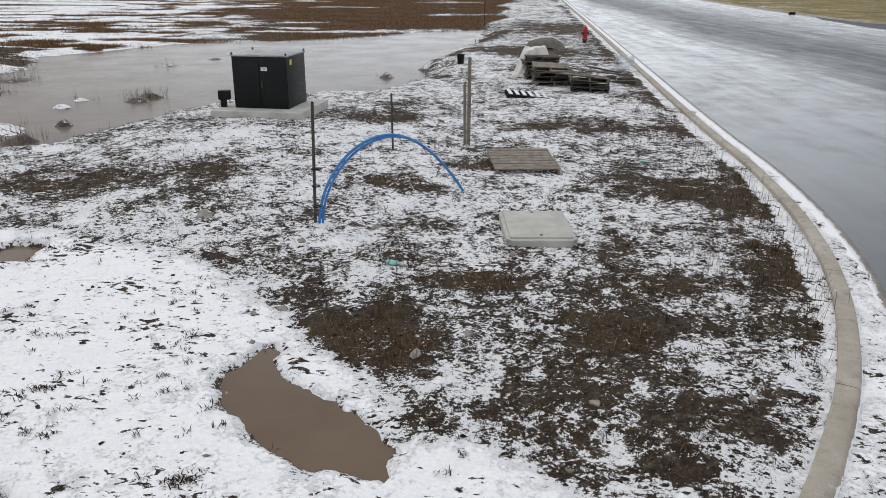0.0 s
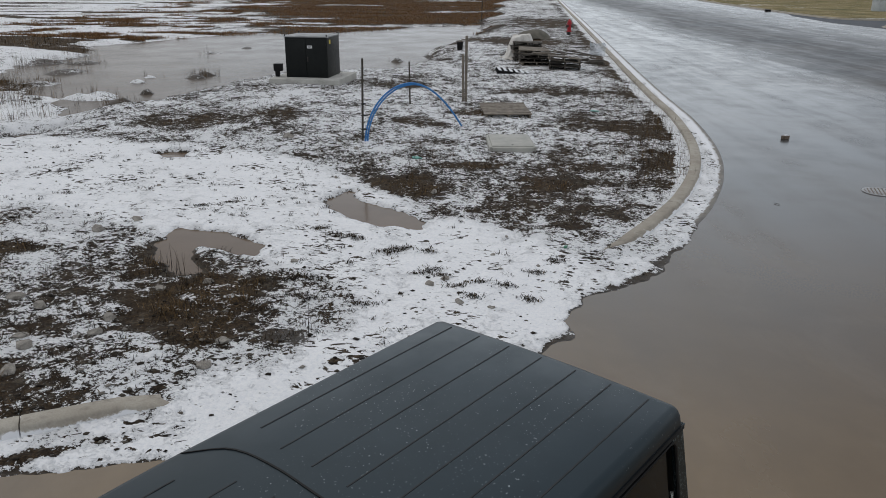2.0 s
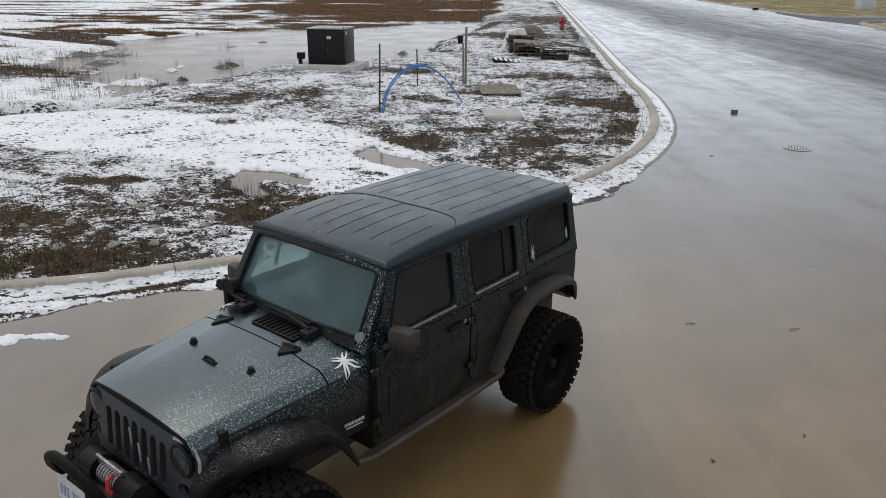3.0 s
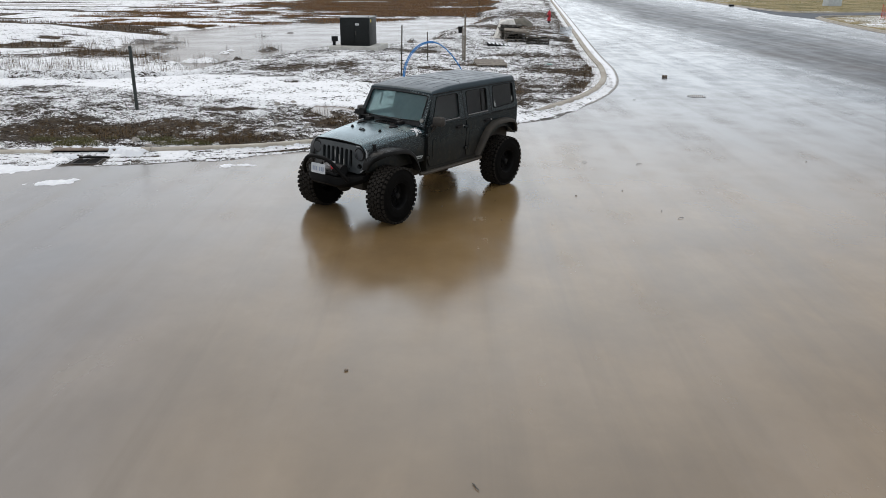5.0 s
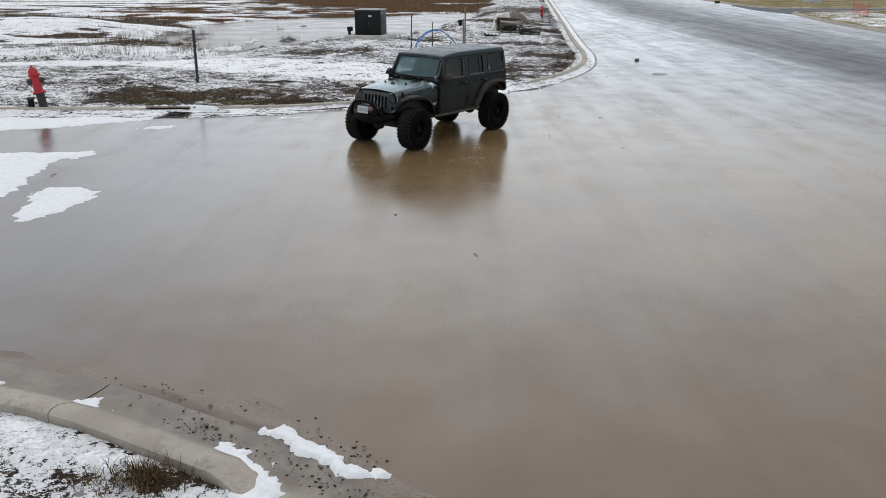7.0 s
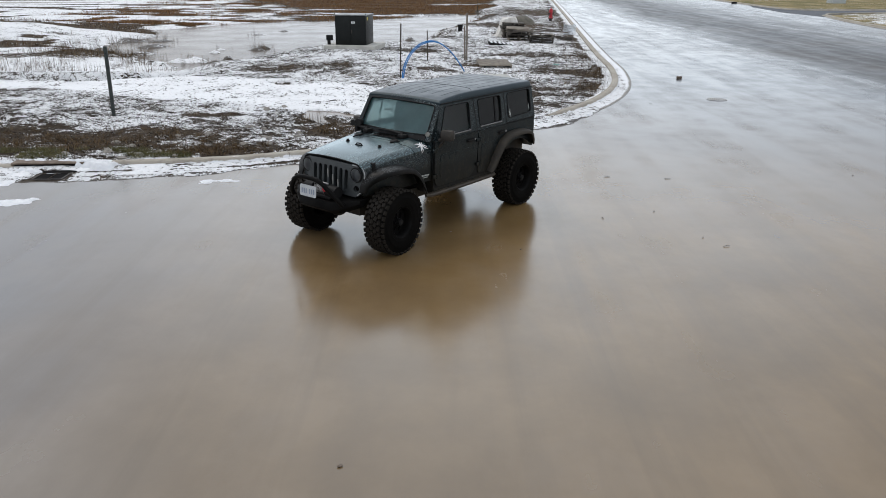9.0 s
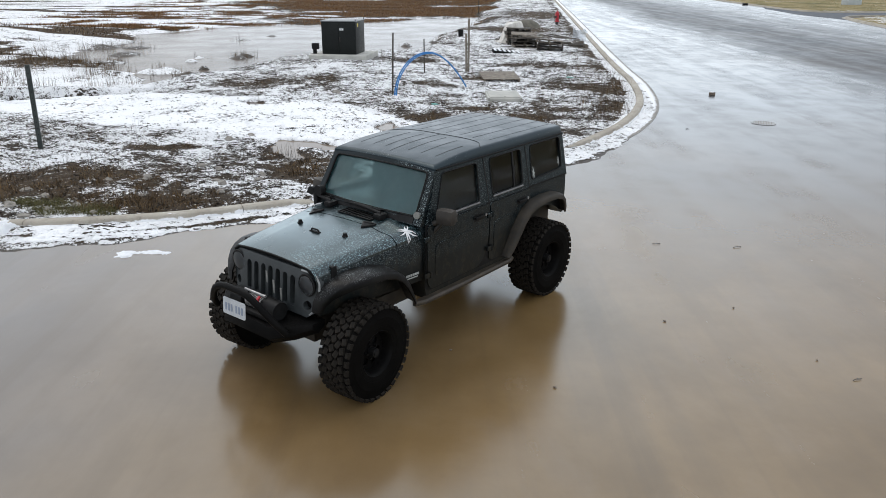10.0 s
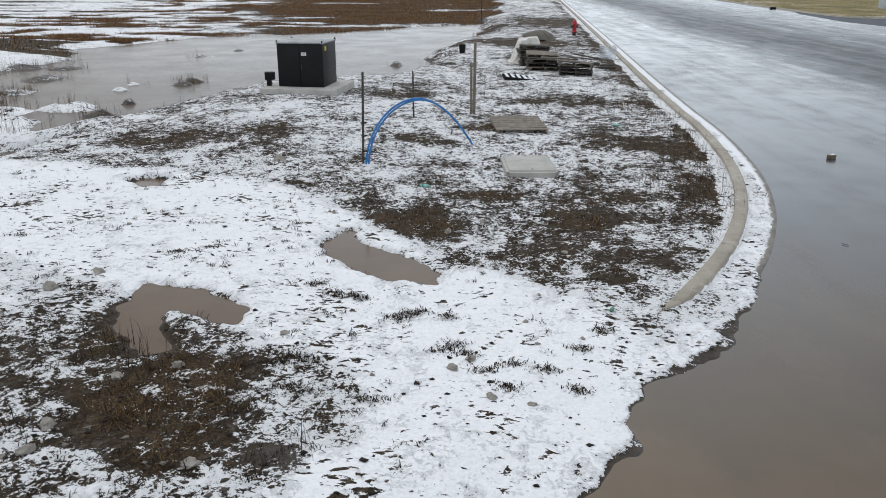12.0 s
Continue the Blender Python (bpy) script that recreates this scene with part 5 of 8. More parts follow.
    for y, reach in ((-0.40, 0.42), (0.28, 0.40)):
        bm = bmesh.new()
        z = hood_z(2.17, y)
        box(bm, (2.165, y, z + 0.022), (0.12, 0.095, 0.06), bevel=0.022)
        tube(bm, [(2.165, y, z + 0.050), (2.135, y - 0.20, z + 0.058), (2.118, y - reach * 0.95, z + 0.060)], 0.015, 8)
        tube(bm, [(2.112, max(y - reach - 0.14, -0.66), z + 0.052), (2.118, y - reach + 0.10, z + 0.062), (2.118, y - reach + 0.36, z + 0.058)], 0.011, 6)
        part("wiper", bm, BUCKET, car)
    # sticker of thin curved white rays on the cowl's shoulder
    for s in (-1, 1):
        def wrap(u, v, w, s=s):
            y = 0.630 + v
            edge = hood_half(u)
            return (u, s * (min(y, edge + 0.008) + w * 0.5), hood_z(u, min(y, edge)) + 0.004 + w - max(0.0, y - edge) * 1.0)
        bm = bmesh.new()
        for k, (reach, a0) in enumerate(((0.100, 18), (0.118, 52), (0.125, 84), (0.122, 118), (0.105, 156), (0.100, 205), (0.092, 250), (0.090, 290), (0.095, 335))):
            bend = 16 if k % 2 else -14
            mid = [(reach * t, radians(a0 + bend * t * t)) for t in (0.0, 0.3, 0.65, 1.0)]
            wide = (0.006, 0.008, 0.0055, 0.001)
            left = [(r * math.cos(q) - w * math.sin(q), r * math.sin(q) + w * math.cos(q)) for (r, q), w in zip(mid, wide)]
            right = [(r * math.cos(q) + w * math.sin(q), r * math.sin(q) - w * math.cos(q)) for (r, q), w in zip(mid, wide)]
            plate(bm, [(2.195 + 0.9 * x, 0.8 * y) for x, y in left + right[::-1]], [], wrap, 0.003 + 0.0003 * k)
        part("sticker", bm, WHITE, cowl, "white sticker of thin curved rays")
    return hood


def build_front(car):
    # grille with seven slots
    bm = bmesh.new()
    half = [(0.46, 0.762), (0.520, 0.80), (0.556, 0.88), (0.578, 1.00), (0.576, 1.08), (0.545, 1.140), (0.47, 1.168), (0.25, 1.178)]
    outline = half + [(-y, z) for y, z in reversed(half)]
    slots = []
    for k in range(7):
        c = 0.100 * (k - 3) * 0.98
        top, low = 1.090 - 0.004 * abs(k - 3), 0.825 + 0.010 * abs(k - 3)
        slots.append([(c + 0.030 * math.cos(a), (top if s > 0 else low) + 0.026 * math.sin(a)) for s, a0 in ((1, 0), (-1, math.pi)) for a in (a0, a0 + math.pi / 4, a0 + math.pi / 2, a0 + 3 * math.pi / 4, a0 + math.pi)])
    for s in (-1, 1):
        slots.append([(s * 0.458 + 0.090 * math.cos(2 * math.pi * k / 28), 1.052 + 0.090 * math.sin(2 * math.pi * k / 28)) for k in range(28)])
        slots.append([(s * 0.466 + 0.040 * math.cos(2 * math.pi * k / 18), 0.872 + 0.040 * math.sin(2 * math.pi * k / 18)) for k in range(18)])
    face = lambda u, v, w: (3.300 - w - 0.55 * max(0.0, abs(u) - 0.36) ** 1.5 - 0.10 * (v - 0.76) - 0.10 * max(0.0, v - 1.12), u, v)
    plate(bm, outline, slots, face, 0.045)
    part("grille", bm, GRILLE, car, "grey-black seven-slot grille")
    # pale strip paints the light that the grille's edge catches
    bm = bmesh.new()
    tube(bm, [(face(u, v, 0)[0] + 0.002, u, v) for u, v in ((0.40, 1.172), (0.47, 1.166), (0.543, 1.138), (0.573, 1.08), (0.575, 1.00), (0.560, 0.91), (0.530, 0.83), (0.49, 0.79))], 0.010, 6)
    part("grille_edge_glint", bm, EDGE_GLINT, car, "pale strip painted for the light on the grille's edge")
    bm = bmesh.new()
    for c, z0, z1, w in ((0.052, 0.83, 1.00, 0.024), (-0.045, 0.92, 1.06, 0.022), (0.15, 0.80, 0.95, 0.020)):
        box(bm, (face(c, (z0 + z1) / 2, 0)[0] + 0.001, c, (z0 + z1) / 2), (0.006, w, z1 - z0), bevel=0.002)
    part("pale_slat_strip", bm, PALE_SLAT, car, "pale slats in the grille")
    bm = bmesh.new()
    box(bm, (3.195, 0, 0.95), (0.03, 1.02, 0.38))
    part("radiator", bm, RUBBER, car)
    n = 28
    for s in (-1, 1):
        y, z = s * 0.458, 1.052
        bm = bmesh.new()
        loft(bm, [[(x, y + r * math.cos(2 * math.pi * k / n), z + r * math.sin(2 * math.pi * k / n)) for k in range(n)] for r, x in ((0.086, 3.262), (0.080, 3.225), (0.052, 3.20), (0.012, 3.195))])
        lamp = part("headlamp", bm, CHROME, car)
        bm = bmesh.new()
        loft(bm, [[(x, y + r * math.cos(2 * math.pi * k / n), z + r * math.sin(2 * math.pi * k / n)) for k in range(n)] for r, x in ((0.088, 3.250), (0.080, 3.266), (0.05, 3.276), (0.01, 3.279))])
        part("lens", bm, LENS, lamp).visible_shadow = False
        bm = bmesh.new()
        tube(bm, [(3.256, y + 0.092 * math.cos(2 * math.pi * k / 32), z + 0.092 * math.sin(2 * math.pi * k / 32)) for k in range(33)], 0.010, 8)
        part("bezel", bm, BUCKET, lamp)
        bm = bmesh.new()
        box(bm, (3.232, y, z), (0.02, 0.165, 0.030))
        box(bm, (3.230, y, z - 0.055), (0.02, 0.10, 0.022))
        part("lamp_bar", bm, BUCKET, lamp)
        bm = bmesh.new()
        bmesh.ops.create_uvsphere(bm, u_segments=16, v_segments=10, radius=0.040, matrix=pose(3.225, s * 0.466, 0.872) @ Matrix.Diagonal((0.7, 1, 1, 1)))
        part("turn_lamp", bm, TRIM, car)
    # stubby steel bumper with a bent hoop, winch and plate
    bm = bmesh.new()
    rings = []
    for y, x, z0, z1 in ((-0.60, 3.34, 0.66, 0.755), (-0.46, 3.47, 0.60, 0.735), (-0.30, 3.57, 0.56, 0.725), (0.30, 3.57, 0.56, 0.725), (0.46, 3.47, 0.60, 0.735), (0.60, 3.34, 0.66, 0.755)):
        rings.append([(3.20, y, z0 + 0.05), (x - 0.06, y, z0), (x, y, z0 + 0.05), (x, y, z1 - 0.015), (x - 0.012, y, z1), (3.20, y, z1 + 0.004)])
    loft(bm, rings)
    bumper = part("front_bumper", bm, RIM, car, "stubby black steel winch bumper")
    bm = bmesh.new()
    side = [(3.52, 0.475, 0.700), (3.575, 0.440, 0.785), (3.620, 0.360, 0.880), (3.650, 0.275, 0.965), (3.660, 0.190, 1.010), (3.662, 0.09, 1.026)]
    bar(bm, side + [(x, -y, z) for x, y, z in reversed(side)], 0.030)
    part("hoop_bar", bm, RIM, bumper)
    bm = bmesh.new()
    rod(bm, (3.42, -0.13, 0.815), (3.42, 0.10, 0.815), 0.052, seg=18)
    for k in range(9):
        a = -0.12 + 0.026 * k
        rod(bm, (3.42, a, 0.815), (3.42, a + 0.014, 0.815), 0.060, seg=18)
    winch = part("winch", bm, IRON, bumper, "winch drum wound with grey rope")
    bm = bmesh.new()
    rod(bm, (3.42, -0.145, 0.815), (3.42, -0.30, 0.815), 0.085, 0.080, 18)
    rod(bm, (3.42, 0.115, 0.815), (3.42, 0.29, 0.815), 0.088, 0.080, 18)
    box(bm, (3.42, 0.0, 0.755), (0.20, 0.46, 0.04), bevel=0.01)
    part("motor_housing", bm, BUCKET, winch)
    bm = bmesh.new()
    rod(bm, (3.44, -0.15, 0.915), (3.44, 0.13, 0.915), 0.012, seg=8)
    for y in (-0.14, 0.12):
        rod(bm, (3.43, y, 0.85), (3.44, y, 0.925), 0.009, seg=6)
    part("tie_bar", bm, STEEL, winch)
    bm = bmesh.new()
    tube(bm, [(3.48, 0.095, 0.915), (3.52, 0.115, 0.905), (3.535, 0.135, 0.865), (3.52, 0.145, 0.835)], 0.014, 8)
    part("hook", bm, RED, winch, "red winch hook")
    bm = bmesh.new()
    m_plate = pose(3.672, 0.003, 0.852, 0, -5, 2)
    plate(bm, rounded([(-0.146, -0.074), (0.146, -0.074), (0.146, 0.074), (-0.146, 0.074)], 0.02), [], lambda u, v, w: m_plate @ Vector((w, u, v)), 0.005)
    plate_ob = part("number_plate", bm, PLATE_PALE, bumper, "white number plate with blurred blue marks")
    for y in (-0.105, -0.068, -0.031, 0.031, 0.068, 0.105):
        bm = bmesh.new()
        box(bm, (0, 0, 0), (0.003, 0.020, 0.064), m=m_plate @ pose(0.0065, y, -0.004))
        part("plate_bar", bm, PLATE_BLUE, plate_ob)


def build_flares(car):
    # (x, z, inner y, lip y, how deep the lip hangs) along each arch
    front = [(2.275, 0.665, 0.690, 0.835, 0.02), (2.325, 0.76, 0.690, 0.850, 0.03), (2.385, 0.88, 0.685, 0.860, 0.045), (2.465, 0.985, 0.675, 0.865, 0.055), (2.56, 1.055, 0.665, 0.866, 0.06), (2.68, 1.092, 0.645, 0.866, 0.06),
             (2.82, 1.106, 0.625, 0.862, 0.06), (2.95, 1.104, 0.605, 0.845, 0.06), (3.06, 1.085, 0.585, 0.805, 0.06), (3.15, 1.05, 0.57, 0.755, 0.06), (3.22, 0.995, 0.56, 0.70, 0.055), (3.265, 0.92, 0.555, 0.655, 0.045), (3.28, 0.84, 0.55, 0.63, 0.03)]
    rear = [(0.80, 0.665, 0.735, 0.835, 0.02), (0.735, 0.765, 0.735, 0.850, 0.03), (0.655, 0.89, 0.735, 0.858, 0.04), (0.555, 1.02, 0.735, 0.860, 0.045), (0.45, 1.11, 0.735, 0.860, 0.05), (0.33, 1.163, 0.735, 0.860, 0.05),
            (0.10, 1.182, 0.735, 0.860, 0.05), (-0.13, 1.170, 0.735, 0.858, 0.05), (-0.25, 1.135, 0.735, 0.855, 0.05), (-0.325, 1.07, 0.735, 0.848, 0.05), (-0.362, 0.98, 0.735, 0.84, 0.045), (-0.372, 0.91, 0.735, 0.83, 0.03)]
    for s in (-1, 1):
        for path in (front, rear):
            bm = bmesh.new()
            rings = []
            for i, (x, z, inn, lip, hang) in enumerate(path):
                a, b = path[max(i - 1, 0)], path[min(i + 1, len(path) - 1)]
                t = Vector((b[0] - a[0], b[1] - a[1])).normalized()
                nx_, nz_ = (t.y, -t.x) if t.x < 0 else (-t.y, t.x)
                prof = [(inn, 0.020), (inn + 0.45 * (lip - inn), 0.018), (lip - 0.035, 0.010), (lip - 0.012, 0.002), (lip, -0.014), (lip + 0.002, -hang), (lip - 0.010, -hang - 0.006), (lip - 0.016, -0.022), (lip - 0.040, -0.008), (inn, 0.004)]
                rings.append([(x + nx_ * o, s * y, z + nz_ * o) for y, o in prof])
            loft(bm, rings)
            part("fender_flare", bm, MUDDY if path is rear else FLARE, car, "mud-brown flare round the rear wheel" if path is rear else "broad black flare flecked with frost")
    # inner wells and chassis
    bm = bmesh.new()
    box(bm, (1.35, 0, 0.56), (3.7, 0.90, 0.15), bevel=0.02)
    box(bm, (2.82, 0, 0.84), (0.70, 0.96, 0.42))
    box(bm, (0.06, 0, 0.88), (0.96, 1.12, 0.50), bevel=0.02)
    box(bm, (3.25, 0, 0.66), (0.20, 0.86, 0.10), bevel=0.02)
    rod(bm, (0, -0.72, WHEEL_Z), (0, 0.72, WHEEL_Z), 0.042)
    rod(bm, (FRONT_AXLE, -0.70, WHEEL_Z), (FRONT_AXLE, 0.74, WHEEL_Z), 0.042)
    rod(bm, (FRONT_AXLE + 0.17, -0.62, WHEEL_Z + 0.03), (FRONT_AXLE + 0.15, 0.66, WHEEL_Z + 0.05), 0.020)
    for x, y in ((0, 0), (FRONT_AXLE, -0.25)):
        bmesh.ops.create_uvsphere(bm, u_segments=14, v_segments=10, radius=0.14, matrix=pose(x, y, WHEEL_Z))
    part("chassis", bm, MUDDY, car, "mud-brown frame and axles")
    for y in (-0.47, 0.47):
        for x in (0.12, FRONT_AXLE - 0.1):
            bm = bmesh.new()
            rod(bm, (x, y, WHEEL_Z), (x - 0.05, y, 1.0), 0.030)
            pts = [(x + 0.10 + 0.055 * math.cos(0.9 * k), y + 0.055 * math.sin(0.9 * k), WHEEL_Z + 0.05 + 0.0085 * k) for k in range(44)]
            tube(bm, pts, 0.010, 5)
            part("spring", bm, DARKPIPE, car)
    for s in (-1, 1):
        bm = bmesh.new()
        loft(bm, [[(x, s * (0.785 - k), 0.575), (x, s * (0.812 - k), 0.580), (x, s * (0.816 - k), 0.604), (x, s * (0.800 - k), 0.622), (x, s * 0.725, 0.622), (x, s * 0.725, 0.580)] for x, k in ((0.62, 0.04), (0.72, 0.01), (1.5, 0.0), (2.12, 0.01), (2.22, 0.05))])
        part("rock_rail", bm, RAIL, car, "muddy brown steel rock rail")


def build_cabin(car):
    fdoor = [(2.035, 0.76), (2.040, BELT - 0.012), (1.070, BELT - 0.012), (1.070, 0.98), (1.095, 0.86), (1.15, 0.745), (1.24, 0.680), (1.99, 0.680)]
    rdoor = [(1.052, 0.72), (1.052, BELT - 0.012), (0.330, BELT - 0.012), (0.330, 1.205), (0.46, 1.145), (0.575, 1.05), (0.675, 0.92), (0.80, 0.72), (0.84, 0.690), (1.01, 0.690)]
    gap = [(2.052, 0.70), (2.052, BELT - 0.004), (0.318, BELT - 0.004), (0.318, 1.20), (0.45, 1.13), (0.565, 1.04), (0.665, 0.91), (0.80, 0.70), (0.84, 0.664), (2.01, 0.664)]
    for s in (-1, 1):
        bm = bmesh.new()
        plate(bm, gap, [], flank(s, 0.002), 0.012)
        part("door_shut", bm, BUCKET, car)
        for name, outline, hx, hinges in (("front_door", fdoor, 1.255, ((2.050, 1.20), (2.050, 0.84))), ("rear_door", rdoor, 0.485, ((1.062, 1.20), (1.062, 0.84)))):
            bm = bmesh.new()
            plate(bm, rounded(outline, 0.035), [], flank(s, 0.014), 0.028)
            door = part(name, bm, PAINT, car)
            bm = bmesh.new()
            plate(bm, rounded([(hx - 0.085, 1.185), (hx + 0.085, 1.185), (hx + 0.085, 1.255), (hx - 0.085, 1.255)], 0.03), [], flank(s, 0.0165), 0.004)
            part("handle_recess", bm, BUCKET, door)
            bm = bmesh.new()
            box(bm, (hx, s * 0.780, 1.222), (0.150, 0.020, 0.026), bevel=0.008)
            for k in (-0.062, 0.062):
                rod(bm, (hx + k, s * 0.755, 1.222), (hx + k, s * 0.780, 1.222), 0.012, seg=8)
            part("door_handle", bm, BUCKET, door)
            bm = bmesh.new()
            rod(bm, (hx - 0.115, s * 0.757, 1.222), (hx - 0.115, s * 0.772, 1.222), 0.016, seg=12)
            part("lock_barrel", bm, STEEL, door)
            for x, z in hinges:
                bm = bmesh.new()
                box(bm, (x, s * 0.770, z), (0.105, 0.020, 0.046), bevel=0.006)
                rod(bm, (x - 0.030, s * 0.776, z - 0.030), (x - 0.030, s * 0.776, z + 0.030), 0.013, seg=8)
                part("hinge", bm, PAINT, door)
            x0, x1 = (1.20, 1.93) if name == "front_door" else (0.50, 0.98)
            bm = bmesh.new()
            plate(bm, rounded([(x0, 0.79), (x1, 0.79), (x1, 1.12), (x0 + (0.0 if name == "front_door" else 0.16), 1.12)] if name == "front_door" else [(0.76, 0.79), (x1, 0.79), (x1, 1.12), (0.62, 1.12)], 0.07), [], flank(s, 0.0185), 0.006)
            part("door_pressing", bm, PAINT, door)
    # upper flanks with window openings
    fwin = rounded([(1.905, BELT + 0.040), (1.735, EAVE - 0.045), (1.200, EAVE - 0.045), (1.225, BELT + 0.040)], 0.045)
    rwin = rounded([(1.000, BELT + 0.055), (0.985, EAVE - 0.040), (0.430, EAVE - 0.040), (0.445, BELT + 0.055)], 0.045)
    qwin = rounded([(0.275, BELT + 0.065), (0.245, EAVE - 0.035), (-0.360, EAVE - 0.030), (-0.350, BELT + 0.085)], 0.05)
    for s in (-1, 1):
        bm = bmesh.new()
        plate(bm, [(2.030, BELT - 0.005), (1.815, EAVE + 0.006), (TAIL + 0.012, EAVE + 0.006), (TAIL, BELT - 0.005)], [fwin, rwin, qwin], flank(s, 0.0), 0.040)
        part("window_frame", bm, PAINT, car)
        for outline in (fwin, rwin, qwin):
            bm = bmesh.new()
            plate(bm, outline, [], flank(s, -0.016), 0.005)
            part("side_window", bm, SIDEGLASS if outline is fwin else TINT, car, "wet lightly tinted front side window" if outline is fwin else "wet dark tinted side window").visible_shadow = False
            bm = bmesh.new()
            tube(bm, [flank(s, 0.003)(u, v, 0) for u, v in [*outline, outline[0]]], 0.007, 6)
            part("window_rubber", bm, BUCKET, car)
        bm = bmesh.new()
        plate(bm, [(0.600, BELT + 0.055), (0.575, EAVE - 0.04), (0.550, EAVE - 0.04), (0.575, BELT + 0.055)], [], flank(s, -0.006), 0.014)
        part("window_post", bm, BUCKET, car)
        for x0, x1 in ((1.068, 1.088), (0.325, 0.335)):
            bm = bmesh.new()
            plate(bm, [(x0 - 0.007, BELT - 0.01), (x1 - 0.007, EAVE), (x1 + 0.007, EAVE), (x0 + 0.007, BELT - 0.01)], [], flank(s, 0.003), 0.010)
            part("door_gap", bm, BUCKET, car)
        bm = bmesh.new()
        plate(bm, [(0.322, BELT - 0.008), (0.322, BELT + 0.006), (TAIL + 0.004, BELT + 0.006), (TAIL + 0.004, BELT - 0.008)], [], flank(s, 0.004), 0.010)
        part("top_joint", bm, BUCKET, car)
        for x0, x1, z in ((1.890, 1.230, BELT + 0.030), (0.990, 0.455, BELT + 0.043)):
            bm = bmesh.new()
            rod(bm, (x0, s * (side_y(z) + 0.006), z), (x1, s * (side_y(z) + 0.006), z), 0.011, seg=8)
            part("window_seal", bm, SEAL, car)

    # windscreen
    def screen(u, v, w):
        t = v / 0.50
        return (2.100 - 0.275 * t + 0.028 * (1 - (u / 0.7) ** 2) - w, u * (1 - 0.075 * t), 1.335 + (EAVE + 0.010 - 1.335) * t)
    outer = rounded([(0.722, -0.01), (0.722, 0.495), (0.690, 0.505), (0.35, 0.515), (-0.35, 0.515), (-0.690, 0.505), (-0.722, 0.495), (-0.722, -0.01)], 0.008)
    hole = rounded([(0.640, 0.070), (0.655, 0.462), (0.22, 0.476), (-0.22, 0.476), (-0.655, 0.462), (-0.640, 0.070), (-0.22, 0.064), (0.22, 0.064)], 0.05)
    bm = bmesh.new()
    plate(bm, outer, [hole], screen, 0.045)
    part("windscreen_frame", bm, PAINT, car, "black windscreen frame flecked with frost")
    bm = bmesh.new()
    plate(bm, hole, [], lambda u, v, w: screen(u, v, w + 0.016), 0.005)
    part("windscreen", bm, GLASS, car, "greenish windscreen with the cabin behind").visible_shadow = False
    bm = bmesh.new()
    tube(bm, [(screen(u, v, 0)[0] + 0.003, *screen(u, v, 0)[1:]) for u, v in [*hole, hole[0]]], 0.010, 6)
    part("screen_rubber", bm, BUCKET, car)
    bm = bmesh.new()
    plate(bm, rounded([(0.63, 0.004), (0.63, 0.062), (-0.66, 0.058), (-0.66, 0.004)], 0.015), [], lambda u, v, w: screen(u, v, w - 0.010), 0.012)
    part("screen_base", bm, BUCKET, car)
    bm = bmesh.new()
    rod(bm, (2.075, 0.664, 1.418), (2.094, 0.668, 1.424), 0.033, seg=20)
    rod(bm, (2.03, 0.664, 1.404), (2.078, 0.664, 1.419), 0.012, seg=8)
    part("round_badge", bm, BADGE, car, "dull white round badge")

    # hard top
    def roof_z(x, y):
        u = abs(y) / EAVE_Y
        return CROWN - 0.020 * u * u - 0.005 * ((x - 0.7) / 1.15) ** 2 - 0.052 * max(0.0, (x - 1.15) / 0.69) ** 1.8
    bm = bmesh.new()
    us = (-1, -0.998, -0.992, -0.98, -0.965, -0.948, -0.92, -0.6, -0.3, 0, 0.3, 0.6, 0.92, 0.948, 0.965, 0.98, 0.992, 0.998, 1)
    rows = []
    for x in (TAIL + 0.002, TAIL + 0.004, TAIL + 0.010, TAIL + 0.020, TAIL + 0.034, TAIL + 0.055, 0.0, 0.5, 1.0, 1.15, 1.3, 1.4, 1.5, 1.6, 1.70, 1.790, 1.804, 1.816, 1.826, 1.834, 1.838):
        ex = max(0.0, (TAIL + 0.055 - x) / 0.053)
        lip = 0.022 * max(0.0, (x - 1.790) / 0.048) ** 2.2
        row = []
        for u in us:
            eu = max(0.0, (abs(u) - 0.92) / 0.08)
            e = min(1.0, math.hypot(ex, eu))
            z = roof_z(x, u * EAVE_Y)
            row.append((x, (EAVE_Y + 0.006) * u, z - max((z - EAVE) * (1 - math.sqrt(1 - e ** 2.4)), lip)))
        rows.append(row)
    sheet(bm, rows, 0.022)
    roof = part("hard_top", bm, TOP, car, "wet dark grey hard top with pressed grooves")
    groove = [(y, -0.385, 0.84 - 0.35 * max(0.0, abs(y) - 0.40)) for y in (-0.53, -0.355, -0.18, 0.0, 0.18, 0.355, 0.53)]
    groove += [(s * y, 1.03 + (0.16 if y > 0.4 else 0.03 if y > 0.3 else 0.0), 1.62) for s in (-1, 1) for y in (0.15, 0.32, 0.50)]
    for y, x0, x1 in groove:
        bm = bmesh.new()
        loft(bm, [[(x, y - 0.005, roof_z(x, y) - 0.004), (x, y - 0.003, roof_z(x, y) + 0.0012), (x, y + 0.003, roof_z(x, y) + 0.0012), (x, y + 0.005, roof_z(x, y) - 0.004)] for x in np.linspace(x0, x1, 7)])
        part("roof_groove", bm, ROOFLINE, roof)
    bm = bmesh.new()
    seam = [(1.095, 0.655), (1.075, 0.620), (1.02, 0.575), (0.965, 0.52), (0.935, 0.43), (0.925, 0.25), (0.935, 0.0)]
    seam = seam + [(x, -y) for x, y in seam[-2::-1]]
    line = smooth_line(seam, 0.05)
